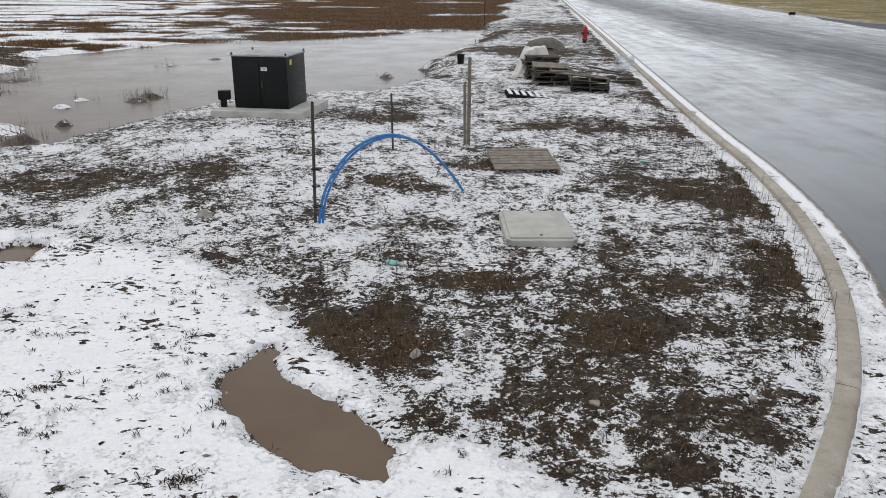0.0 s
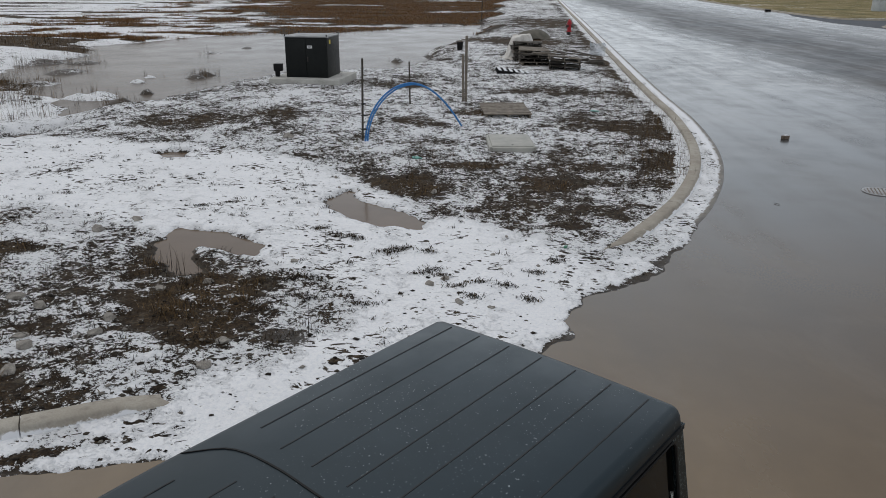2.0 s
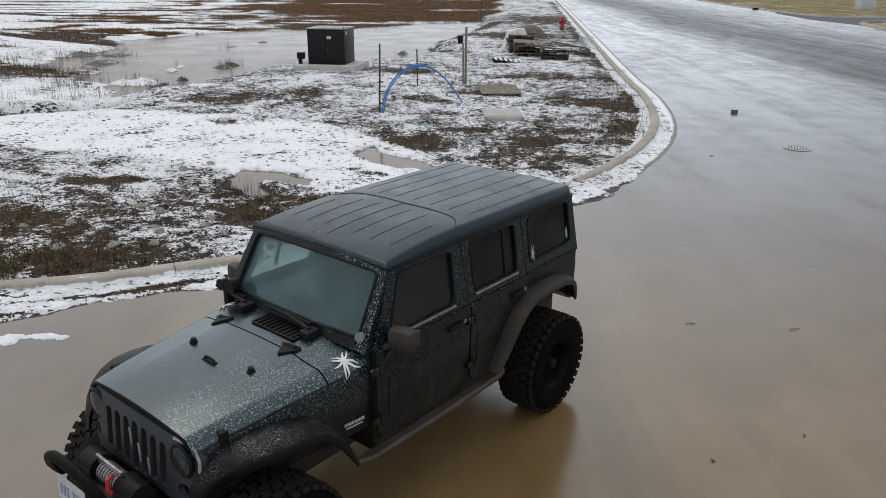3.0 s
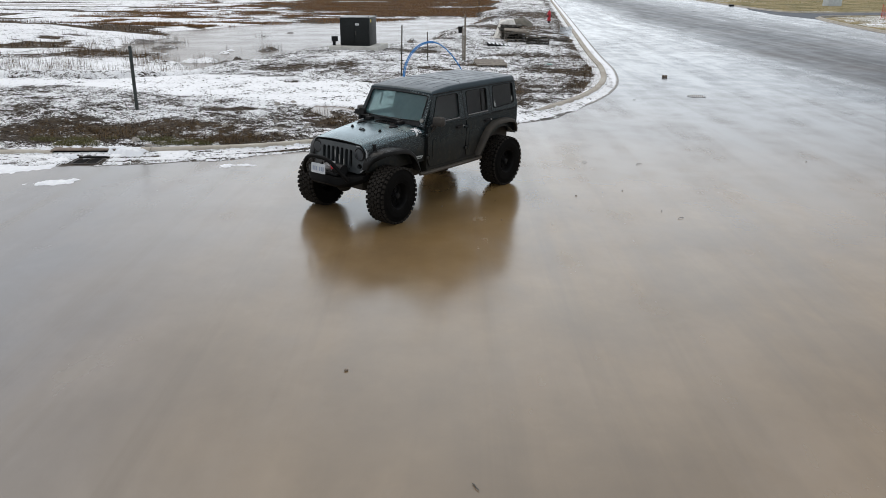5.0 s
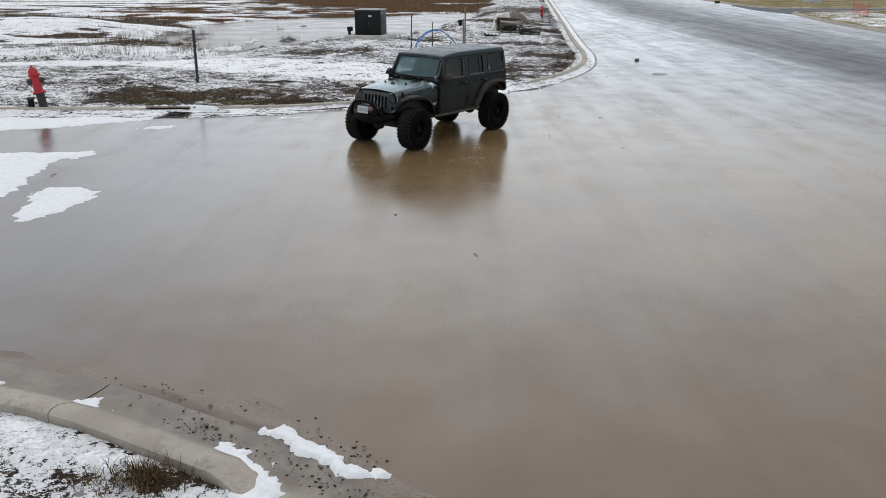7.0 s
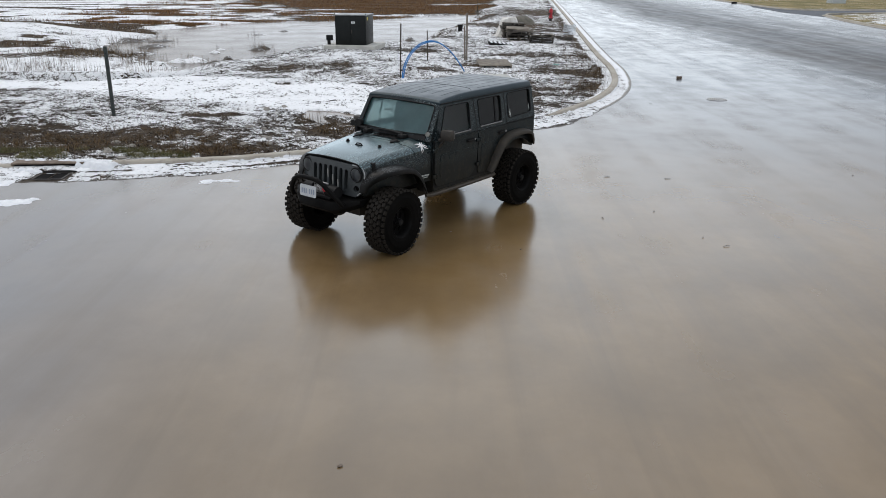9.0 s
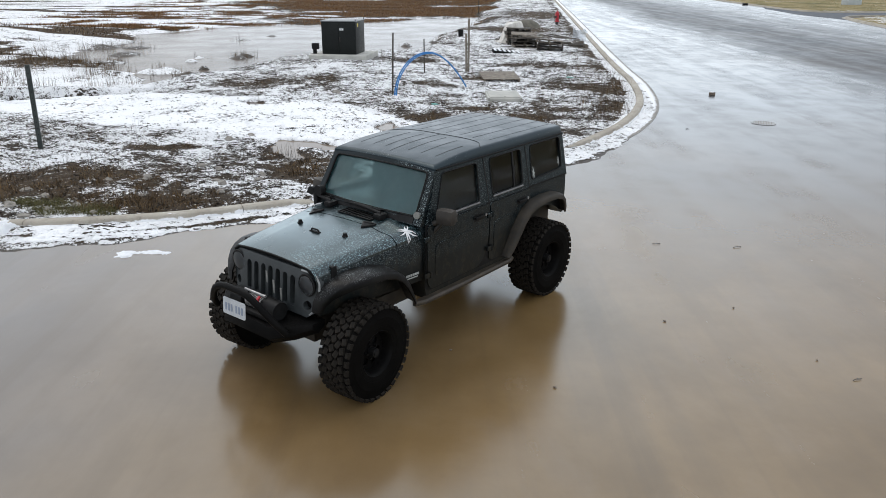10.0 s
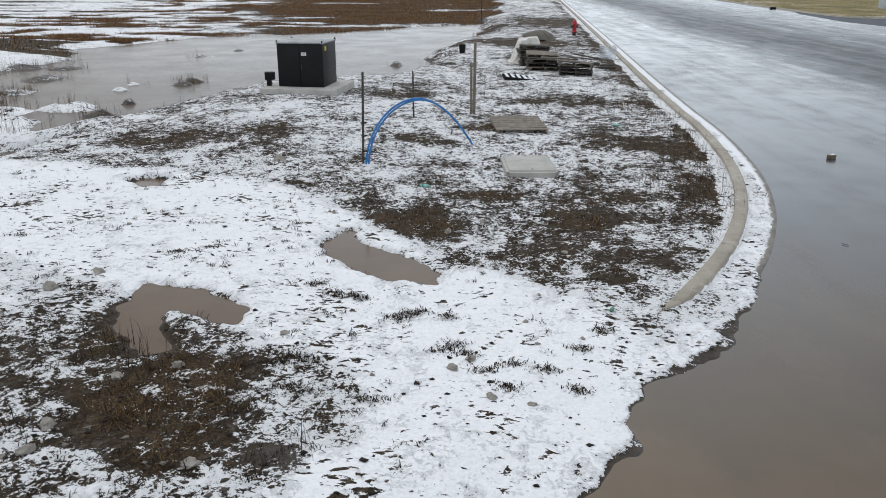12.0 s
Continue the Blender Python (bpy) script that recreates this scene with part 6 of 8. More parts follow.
    drop = lambda y: -0.045 * max(0.0, (abs(y) / EAVE_Y - 0.94) / 0.06) ** 1.7
    loft(bm, [[(x - 0.006, y, roof_z(x, y) - 0.006 + drop(y)), (x - 0.004, y, roof_z(x, y) + 0.003 + drop(y)), (x + 0.004, y, roof_z(x, y) + 0.003 + drop(y)), (x + 0.006, y, roof_z(x, y) - 0.006 + drop(y))] for x, y in line])
    part("panel_seam", bm, BUCKET, roof)
    bm = bmesh.new()
    loft(bm, [[(x, -0.005, roof_z(x, 0) - 0.004), (x, -0.003, roof_z(x, 0) + 0.002), (x, 0.003, roof_z(x, 0) + 0.002), (x, 0.005, roof_z(x, 0) - 0.004)] for x in np.linspace(0.935, 1.72, 6)])
    part("panel_seam", bm, BUCKET, roof)
    for s in (-1, 1):
        bm = bmesh.new()
        tube(bm, [(x, s * (EAVE_Y + 0.008), EAVE - 0.004) for x in np.linspace(TAIL + 0.03, 1.82, 8)], 0.009, 6)
        part("drip_rail", bm, BUCKET, roof)
    back = lambda u, v, w: (TAIL - 0.004 + 0.014 * max(0.0, (v - BELT) / (EAVE - BELT)) + w, u, v)
    hole = rounded([(0.56, BELT + 0.07), (0.53, EAVE - 0.06), (-0.53, EAVE - 0.06), (-0.56, BELT + 0.07)], 0.06)
    bm = bmesh.new()
    plate(bm, [(0.735, BELT - 0.3), (0.735, BELT), (EAVE_Y - 0.012, EAVE + 0.005), (-EAVE_Y + 0.012, EAVE + 0.005), (-0.735, BELT), (-0.735, BELT - 0.3)], [hole], back, 0.035)
    part("tailgate_frame", bm, PAINT, car)
    bm = bmesh.new()
    plate(bm, hole, [], lambda u, v, w: back(u, v, w + 0.012), 0.005)
    part("rear_window", bm, TINT, car).visible_shadow = False
    # mirrors and lamps beside the screen
    for s in (-1, 1):
        mx, my = (1.905, 0.868) if s > 0 else (1.90, 0.830)
        bm = bmesh.new()
        rod(bm, (1.95, s * 0.745, 1.325), (mx, s * (my - 0.04), 1.365), 0.026)
        rod(bm, (1.95, s * 0.745, 1.235), (mx + 0.01, s * (my - 0.05), 1.335), 0.020)
        box(bm, (mx, s * my, 1.405), (0.125, 0.185, 0.155), rz=s * 8, bevel=0.050)
        mirror = part("door_mirror", bm, MIRROR, car, "mud-smeared black door mirror")
        bm = bmesh.new()
        box(bm, (mx - 0.064, s * my, 1.405), (0.006, 0.14, 0.105), rz=s * 8, bevel=0.002)
        part("mirror_glass", bm, STEEL, mirror)
    bm = bmesh.new()
    tube(bm, [(2.12, -0.655, 1.27), (2.135, -0.665, 1.36), (2.12, -0.665, 1.43)], 0.017, 8)
    rod(bm, (2.075, -0.610, 1.435), (2.150, -0.610, 1.435), 0.046, 0.058, 16)
    box(bm, (2.125, -0.655, 1.335), (0.06, 0.055, 0.15), bevel=0.018)
    rod(bm, (2.08, -0.715, 1.420), (2.150, -0.715, 1.420), 0.034, 0.044, 16)
    part("spot_lamp", bm, BUCKET, car, "small black spot lamps on the windscreen hinge")
    for x, z, r in ((0.205, BELT + 0.125, 0.080), (-0.318, BELT + 0.165, 0.055)):
        bm = bmesh.new()
        pts = [(x + r * (0.6 if k % 2 else 0.22) * math.cos(2 * math.pi * k / 14) * 0.7, z + r * (1.0 if k % 2 else 0.35) * math.sin(2 * math.pi * k / 14)) for k in range(14)]
        plate(bm, pts, [], flank(1, -0.009), 0.003)
        part("window_sticker", bm, STICKER, car, "small pale sticker on the window")
    bm = bmesh.new()
    for k, (x0, x1) in enumerate(((2.110, 2.132), (2.138, 2.160), (2.166, 2.188), (2.194, 2.216), (2.222, 2.244), (2.250, 2.268))):
        plate(bm, [(x0, 0.862), (x1, 0.862), (x1, 0.884), (x0, 0.884)], [], lambda u, v, w: (u, hood_half(u) + 0.010 + w, v), 0.003)
    plate(bm, [(2.125, 0.840), (2.255, 0.840), (2.255, 0.850), (2.125, 0.850)], [], lambda u, v, w: (u, hood_half(u) + 0.010 + w, v), 0.003)
    part("side_lettering", bm, STICKER, car, "dull silver bars of lettering")
    # inside
    bm = bmesh.new()
    box(bm, (1.92, 0, 1.28), (0.26, 1.34, 0.16), bevel=0.05)
    part("dashboard", bm, BUCKET, car)
    for x in (1.10, 0.30):
        for y in (-0.35, 0.35):
            bm = bmesh.new()
            box(bm, (0, 0, 0), (0.13, 0.44, 0.50), bevel=0.05, m=pose(x - 0.16, y, 1.34, 0, -12, 0))
            box(bm, (x - 0.24, y, 1.645), (0.085, 0.25, 0.15), bevel=0.035)
            rod(bm, (x - 0.22, y - 0.06, 1.50), (x - 0.24, y - 0.06, 1.64), 0.008)
            rod(bm, (x - 0.22, y + 0.06, 1.50), (x - 0.24, y + 0.06, 1.64), 0.008)
            part("seat", bm, SEAT, car)
    for s in (-1, 1):
        bm = bmesh.new()
        bar(bm, [(1.80, s * 0.58, 1.72), (1.30, s * 0.585, 1.755), (0.75, s * 0.58, 1.76), (0.20, s * 0.575, 1.75), (-0.30, s * 0.57, 1.70)], 0.028, 8, 0.15)
        rod(bm, (0.95, s * 0.60, 1.335), (0.98, s * 0.585, 1.755), 0.028)
        part("roll_bar", bm, SEAT, car)
    bm = bmesh.new()
    tube(bm, [(1.70 - 0.06 * math.sin(a), 0.36 + 0.18 * math.cos(a), 1.40 + 0.16 * math.sin(a)) for a in np.linspace(0, 2 * math.pi, 25)], 0.014, 8)
    rod(bm, (1.70, 0.36, 1.40), (1.88, 0.36, 1.31), 0.03)
    part("steering_wheel", bm, BUCKET, car)
    bm = bmesh.new()
    tube(bm, [(1.735, -0.49, 1.735), (1.745, -0.50, 1.70), (1.765, -0.505, 1.62), (1.785, -0.51, 1.56), (1.80, -0.51, 1.54)], 0.012, 8)
    part("grab_handle", bm, BUCKET, car)
    bm = bmesh.new()
    box(bm, (1.80, 0, 1.70), (0.03, 0.22, 0.065), bevel=0.015)
    rod(bm, (1.80, 0, 1.71), (1.82, 0, 1.78), 0.010)
    part("rear_view_mirror", bm, BUCKET, car)


def build_wheels(car):
    tyre, inner_parts = wheel_meshes()
    lugs = tread_meshes()
    for x, yw, turn in ((0, 0.735, 0), (0, -0.735, 0), (FRONT_AXLE, 0.800, 5), (FRONT_AXLE, -0.745, 5)):
        w = new("wheel", tyre)
        w.parent = car
        w.matrix_basis = pose(x, yw, WHEEL_Z, 0, 37 * x, (0 if yw > 0 else 180) + turn)
        tagged(w, "big mud-terrain tyre on a black steel rim")
        for nm, me in inner_parts:
            o = new(nm, me)
            o.parent = w
        for nm, me, places in lugs:
            for m in places:
                o = new(nm, me)
                o.parent = w
                o.matrix_basis = m


def build_car():
    car = empty("off_road_car", pose(0.10, -2.99, 0, 0, 0, 230.45), "black four-door off-road car with muddy flanks on big tyres", "car")
    build_body(car)
    build_front(car)
    build_flares(car)
    build_cabin(car)
    build_wheels(car)
    return car


car = build_car()


# ---- things on the lot ----
def at_ground(x, y, lift=0.0):
    h = lie_of(np.array([float(x)]), np.array([float(y)]))[0][0]
    return float(max(h, 0.0) if y < 1 else h) + lift


def build_transformer():
    z = at_ground(-4.3, 18.6) - 0.17
    m = pose(-4.20, 18.62, z, 0, 0, -9)
    pad = empty("equipment_pad", m, "pale concrete pad under the electrical box", "concrete pad")
    bm = bmesh.new()
    box(bm, (0, -0.04, 0.145), (2.20, 2.10, 0.33), bevel=0.025)
    part("slab", bm, CONC, pad)
    top = z + 0.31
    t = empty("electrical_box", pose(-4.22, 18.66, top, 0, 0, -9), "big dark green-black steel electrical box on a pad", "electrical box")
    bm = bmesh.new()
    box(bm, (0, 0, 0.60), (1.34, 1.28, 1.20), bevel=0.012)
    part("cabinet", bm, BOXPAINT, t)
    bm = bmesh.new()
    box(bm, (0, 0, 1.215), (1.40, 1.34, 0.035), bevel=0.01)
    part("lid", bm, simple("snow_dusted_enamel", (0.16, 0.17, 0.17), (0.42, 0.43, 0.44), 3.0, 0.6), t, "snow-dusted lid")
    for x in (-0.335, 0.335):
        bm = bmesh.new()
        box(bm, (x, -0.648, 0.59), (0.645, 0.016, 1.10), bevel=0.006)
        door = part("door", bm, BOXPAINT, t)
        for zz in (0.2, 0.6, 1.0):
            bm = bmesh.new()
            rod(bm, (x * 1.93, -0.655, zz - 0.04), (x * 1.93, -0.655, zz + 0.04), 0.014, seg=8)
            part("hinge", bm, BOXPAINT, door)
    bm = bmesh.new()
    box(bm, (0.05, -0.662, 0.55), (0.03, 0.02, 0.16), bevel=0.006)
    part("latch", bm, DARKPIPE, t)
    bm = bmesh.new()
    box(bm, (0.12, -0.660, 0.92), (0.15, 0.005, 0.085))
    lab = part("sign_label", bm, WHITE, t, "small white label, unreadable")
    for k in range(3):
        bm = bmesh.new()
        box(bm, (0.12, -0.664, 0.945 - 0.022 * k), (0.11 - 0.02 * k, 0.003, 0.009))
        part("text_bar", bm, BUCKET, lab)
    bm = bmesh.new()
    box(bm, (0.673, -0.36, 1.06), (0.005, 0.14, 0.12))
    part("warning_label", bm, YELLOW, t, "yellow warning label")
    for x in (-0.66, 0.66):
        for y in (-0.63, 0.63):
            bm = bmesh.new()
            box(bm, (x, y, 1.25), (0.03, 0.05, 0.07), bevel=0.006)
            part("lifting_lug", bm, BOXPAINT, t)
    # stub beside the pad
    x, y = -5.28, 18.25
    s = empty("riser_stub", pose(x, y, at_ground(x, y) - 0.02), "short black capped utility riser by the pad", "utility riser")
    bm = bmesh.new()
    box(bm, (0, 0, 0.16), (0.13, 0.13, 0.36), bevel=0.015)
    part("post", bm, BUCKET, s)
    bm = bmesh.new()
    box(bm, (0.03, 0, 0.44), (0.27, 0.20, 0.22), bevel=0.02)
    part("cap", bm, BUCKET, s)


def build_vault():
    v = empty("utility_vault", pose(1.32, 10.20, at_ground(1.3, 10.5) - 0.12, 0, 0, 1), "grey polymer concrete utility vault with a flat lid", "utility vault")
    bm = bmesh.new()
    loft(bm, [[(sx * a, sy * b, z) for sx, sy in ((-1, -1), (1, -1), (1, 1), (-1, 1))] for a, b, z in ((0.50, 0.68, -0.1), (0.48, 0.66, 0.20), (0.455, 0.635, 0.215))])
    bmesh.ops.bevel(bm, geom=[e for e in bm.edges if abs(e.verts[0].co.z - e.verts[1].co.z) > 0.05], offset=0.07, segments=3, affect="EDGES")
    part("wall", bm, LID, v)
    bm = bmesh.new()
    box(bm, (0, 0, 0.220), (0.86, 1.20, 0.035), bevel=0.014)
    lid = part("lid", bm, LID, v, "flat grey lid with meltwater streaks")
    for y in (-0.52, 0.52):
        bm = bmesh.new()
        rod(bm, (0, y, 0.225), (0, y, 0.243), 0.022, seg=10)
        part("bolt", bm, DARKPIPE, lid)


def pallet(name, m, label, group="", boards=7, mat=None, wide=1.2, deep=1.0, cover=0.84, under=None):
    mat = mat or WOOD
    under = under or mat
    p = empty(name, m, label, "pallet", group)
    rng = random.Random(int(1000 * abs(m.translation.x) + 37 * abs(m.translation.y)))
    for k in range(boards):
        bm = bmesh.new()
        y = -deep / 2 + deep / boards * (k + 0.5)
        box(bm, (0, 0, 0), (wide, deep / boards * cover, 0.020), bevel=0.003, m=pose(rng.uniform(-0.01, 0.01), y, 0.128, rng.uniform(-1, 1), rng.uniform(-0.5, 0.5), rng.uniform(-0.7, 0.7)))
        part("board", bm, mat, p)
    for x in (-wide / 2 + 0.05, 0, wide / 2 - 0.05):
        bm = bmesh.new()
        box(bm, (x, 0, 0.068), (0.045, deep, 0.098), bevel=0.004)
        part("stringer", bm, under, p)
    for y in (-deep / 2 + 0.05, 0, deep / 2 - 0.05):
        bm = bmesh.new()
        box(bm, (0, y, 0.010), (wide, 0.09, 0.020), bevel=0.003)
        part("bottom_board", bm, under, p)
    return p


def build_pallets():
    pallet("pallet", pose(1.50, 14.15, at_ground(1.5, 14.2) - 0.03, 3, 0, 4), "weathered grey wooden pallet lying in the snow", "loose pallets", 8, WOOD, 1.22, 1.40)
    p = pallet("pallet", pose(2.45, 22.7, at_ground(2.45, 22.7) - 0.05, 6, 0, 91), "snow-filled pallet with pale slats", "loose pallets", 6, SNOWMAT, 0.9, 1.25, 0.5, BUCKET)
    tagged(p, "snow-filled wooden pallet sunk in the ground")
    z = at_ground(3.5, 25.0)
    # stacked pallets, some askew
    for k, (x, y, dz, rx, ry, rz) in enumerate(((3.55, 25.3, 0.0, 0, 0, 3), (3.50, 25.35, 0.15, 1, 1, -2), (3.60, 25.3, 0.30, 0, -2, 4), (3.50, 25.5, 0.46, 3, 2, -5),
                                                (4.55, 24.0, 0.0, 0, 2, -8), (4.60, 24.1, 0.15, 2, -3, -12), (4.50, 24.05, 0.30, -2, 5, -5), (3.35, 27.0, 0.0, 0, 0, 8), (3.4, 27.0, 0.15, 1, 0, 4), (3.35, 27.0, 0.31, 0, 1, 2), (3.30, 27.0, 0.46, 1, 0, 5), (3.38, 27.05, 0.61, 0, 2, -2))):
        pallet("pallet", pose(x, y, z + dz, rx, ry, rz), "dark weathered pallet in a collapsed stack", "stacked pallets", 7, DARKWOOD if k % 3 else WOOD, 1.2, 1.0)
    rng = random.Random(5)
    for k in range(12):
        bm = bmesh.new()
        box(bm, (0, 0, 0), (rng.uniform(0.9, 1.9), 0.09, 0.022), bevel=0.003)
        b = part("loose_board", bm, WOOD if k % 2 else DARKWOOD)
        b.matrix_basis = pose(4.3 + rng.uniform(-0.7, 0.9), 24.3 + rng.uniform(-0.9, 0.9), z + 0.50 + 0.02 * k * 0.5, rng.uniform(-6, 6), rng.uniform(2, 10), rng.uniform(-30, 30))
        tagged(b, "loose weathered board thrown on the pallet stack", "board", "loose boards")
    # tarpaulin draped over the back stack
    bm = bmesh.new()
    n = 26
    vs = []
    for i in range(n + 1):
        row = []
        for j in range(n + 1):
            u, v = i / n * 2 - 1, j / n * 2 - 1
            r = max(abs(u), abs(v)) * 0.6 + math.hypot(u, v) * 0.4
            top = 0.92 * (1 - step_up(0.45, 1.0, np.array(r + 0.25 * max(0.0, u)))) + 0.06
            f = float(fbm(np.array(u * 3 + 5), np.array(v * 3 + 7), 91)) - 0.5
            row.append(bm.verts.new((u * 0.82 - 0.12 + 0.16 * f, v * 0.62 + 0.18 * f, float(top) * (0.55 + 0.45 * (v > -0.55)) + 0.26 * f)))
        vs.append(row)
    for i in range(n):
        for j in range(n):
            bm.faces.new((vs[i][j], vs[i + 1][j], vs[i + 1][j + 1], vs[i][j + 1]))
    t = part("tarpaulin", bm, TARP)
    t.matrix_basis = pose(3.35, 27.45, z - 0.02, 0, 0, 10)
    tagged(t, "dirty white tarpaulin draped over stacked pallets", "tarpaulin")
    # sheeted mound behind the stacks
    bm = bmesh.new()
    n = 16
    vs = [[bm.verts.new((u * 0.95, v * 0.7, 0.55 * max(0.0, 1 - (u * u + v * v) * 0.9) ** 0.6 + 0.12 * (float(fbm(np.array(u * 2.5 + 9), np.array(v * 2.5 + 3), 93)) - 0.5)))
           for v in np.linspace(-1, 1, n)] for u in np.linspace(-1, 1, n)]
    for i in range(n - 1):
        for j in range(n - 1):
            bm.faces.new((vs[i][j], vs[i + 1][j], vs[i + 1][j + 1], vs[i][j + 1]))
    mound = part("sheeted_mound", bm, OLDTARP)
    mound.matrix_basis = pose(4.9, 38.0, at_ground(4.9, 38.0) - 0.03, 0, 0, 12)
    tagged(mound, "low mound under old olive-grey sheeting among weeds", "mound")
    # pale sheet against the kerb
    bm = bmesh.new()
    vs = [[bm.verts.new((i * 0.07 - 0.35, 0.30 * float(fbm(np.array(i * 0.5), np.array(j * 0.6), 95)) + 0.02 * j, j * 0.062 * (0.6 + 0.7 * float(fbm(np.array(i * 0.6), np.array(3.5), 99))) + 0.03 * float(fbm(np.array(i * 0.7), np.array(j * 0.4), 97)))) for j in range(10)] for i in range(11)]
    for i in range(10):
        for j in range(9):
            bm.faces.new((vs[i][j], vs[i + 1][j], vs[i + 1][j + 1], vs[i][j + 1]))
    s = part("plastic_sheet", bm, CLEARBAG)
    s.matrix_basis = pose(6.72, 28.8, at_ground(6.7, 28.8) - 0.02, 0, 0, -12)
    tagged(s, "crumpled pale plastic sheet caught by the kerb", "plastic sheet")
    for x, y, sx in ((6.0, 25.6, 0.8), (5.7, 26.6, 0.5), (6.2, 26.2, 0.6)):
        bm = bmesh.new()
        box(bm, (0, 0, 0.06), (sx, 0.16, 0.12), bevel=0.02)
        b = part("timber_scrap", bm, DARKWOOD)
        b.matrix_basis = pose(x, y, at_ground(x, y) - 0.02, 0, 4, 25 * x)
        tagged(b, "dark scrap of timber among dead weeds", "timber", "timber scraps")


def build_pipe():
    zl, zr = at_ground(-1.8, 10.5), at_ground(0.36, 12.2)
    p = empty("water_pipe", pose(0, 0, 0), "bright blue plastic water pipe bent in an arch", "pipe")
    for off, top in ((0.0, 1.20), (0.045, 1.17)):
        pts = []
        for k in range(41):
            t = k / 40
            s = 0.42 * (1 - math.cos(math.pi * t)) if t < 0.5 else 0.42 + 0.58 * (1 - math.cos(math.pi * (t - 0.5))) ** 0.8
            h = top * (math.sqrt(max(0.0, 1 - ((0.42 - s) / 0.42) ** 2)) if s < 0.42 else 1 - ((s - 0.42) / 0.58) ** 1.9)
            pts.append((-1.80 + off + 2.16 * s, 10.46 + off * 0.5 + 1.74 * s, (zl - 0.08) * (1 - t) + (zr - 0.06) * t + h))
        bm = bmesh.new()
        tube(bm, pts if off == 0 else pts[:30], 0.021 if off == 0 else 0.018, 10)
        part("pipe_run", bm, BLUE, p)
    for k, zz in enumerate((0.25, 0.55, 0.80)):
        bm = bmesh.new()
        tube(bm, [(-1.82 + 0.055 * math.cos(a), 10.46 + 0.055 * math.sin(a), zl + zz) for a in np.linspace(0, 2 * math.pi, 13)], 0.010, 6)
        part("tie", bm, BUCKET, p)


def stake(x, y, h, r, lean=(0, 0), mat=None, label="", name="stake", square=True):
    s = empty(name, pose(x, y, at_ground(x, y) - 0.12, lean[0], lean[1], 12), label, "stake", "survey stakes")
    bm = bmesh.new()
    if square:
        loft(bm, [[(sx * r * k, sy * r * 0.55 * k, z) for sx, sy in ((-1, -1), (1, -1), (1, 1), (-1, 1))] for k, z in ((0.7, 0.0), (1.0, 0.15), (1.0, h * 0.5), (0.95, h + 0.10), (0.75, h + 0.12))])
    else:
        rod(bm, (0, 0, 0), (0, 0, h + 0.12), r, seg=10)
    part("shaft", bm, mat or WOOD, s)
    return s


def build_stakes():
    stake(-1.86, 10.46, 1.74, 0.022, (-1.5, 1.5), DARKWOOD, "grey wooden stake the blue pipe is tied to")
    stake(0.52, 15.75, 1.80, 0.034, (0, 0), WOOD, "tall weathered double stake standing in the snow")
    stake(0.45, 15.72, 1.30, 0.030, (0, -1), WOOD, "shorter grey stake against the tall one")
    stake(-1.02, 15.0, 1.15, 0.020, (2, -1), DARKWOOD, "thin stake standing behind the blue pipe")
    stake(3.05, 60.0, 2.0, 0.035, (0, 0), DARKWOOD, "thin grey post far along the verge")
    s = empty("sign_post", pose(-8.57, 3.45, at_ground(-8.57, 3.45) - 0.15, 0, 0.8, 20), "dark green square steel post without a sign", "post")
    bm = bmesh.new()
    box(bm, (0, 0, 0.92), (0.085, 0.085, 1.78), bevel=0.006)
    part("shaft", bm, POSTMAT, s)
    for k in range(12):
        bm = bmesh.new()
        rod(bm, (0, -0.0435, 0.45 + 0.12 * k), (0, -0.0405, 0.45 + 0.12 * k), 0.010, seg=8)
        part("bolt_hole", bm, BUCKET, s)
    b = empty("bucket", pose(0.66, 31.2, at_ground(0.66, 31.2)), "black plastic bucket standing in the snow", "bucket")
    bm = bmesh.new()
    loft(bm, [[(r * math.cos(2 * math.pi * k / 18), r * math.sin(2 * math.pi * k / 18), z) for k in range(18)] for r, z in ((0.12, 0.0), (0.155, 0.36), (0.165, 0.36), (0.165, 0.38), (0.145, 0.38), (0.11, 0.03))])
    part("pail", bm, BUCKET, b)
    bm = bmesh.new()
    tube(bm, [(0.165 * math.cos(a), 0.04 - 0.03 * math.sin(a), 0.36 - 0.10 * math.sin(a)) for a in np.linspace(0, math.pi, 13)], 0.006, 6)
    part("bail", bm, STEEL, b)


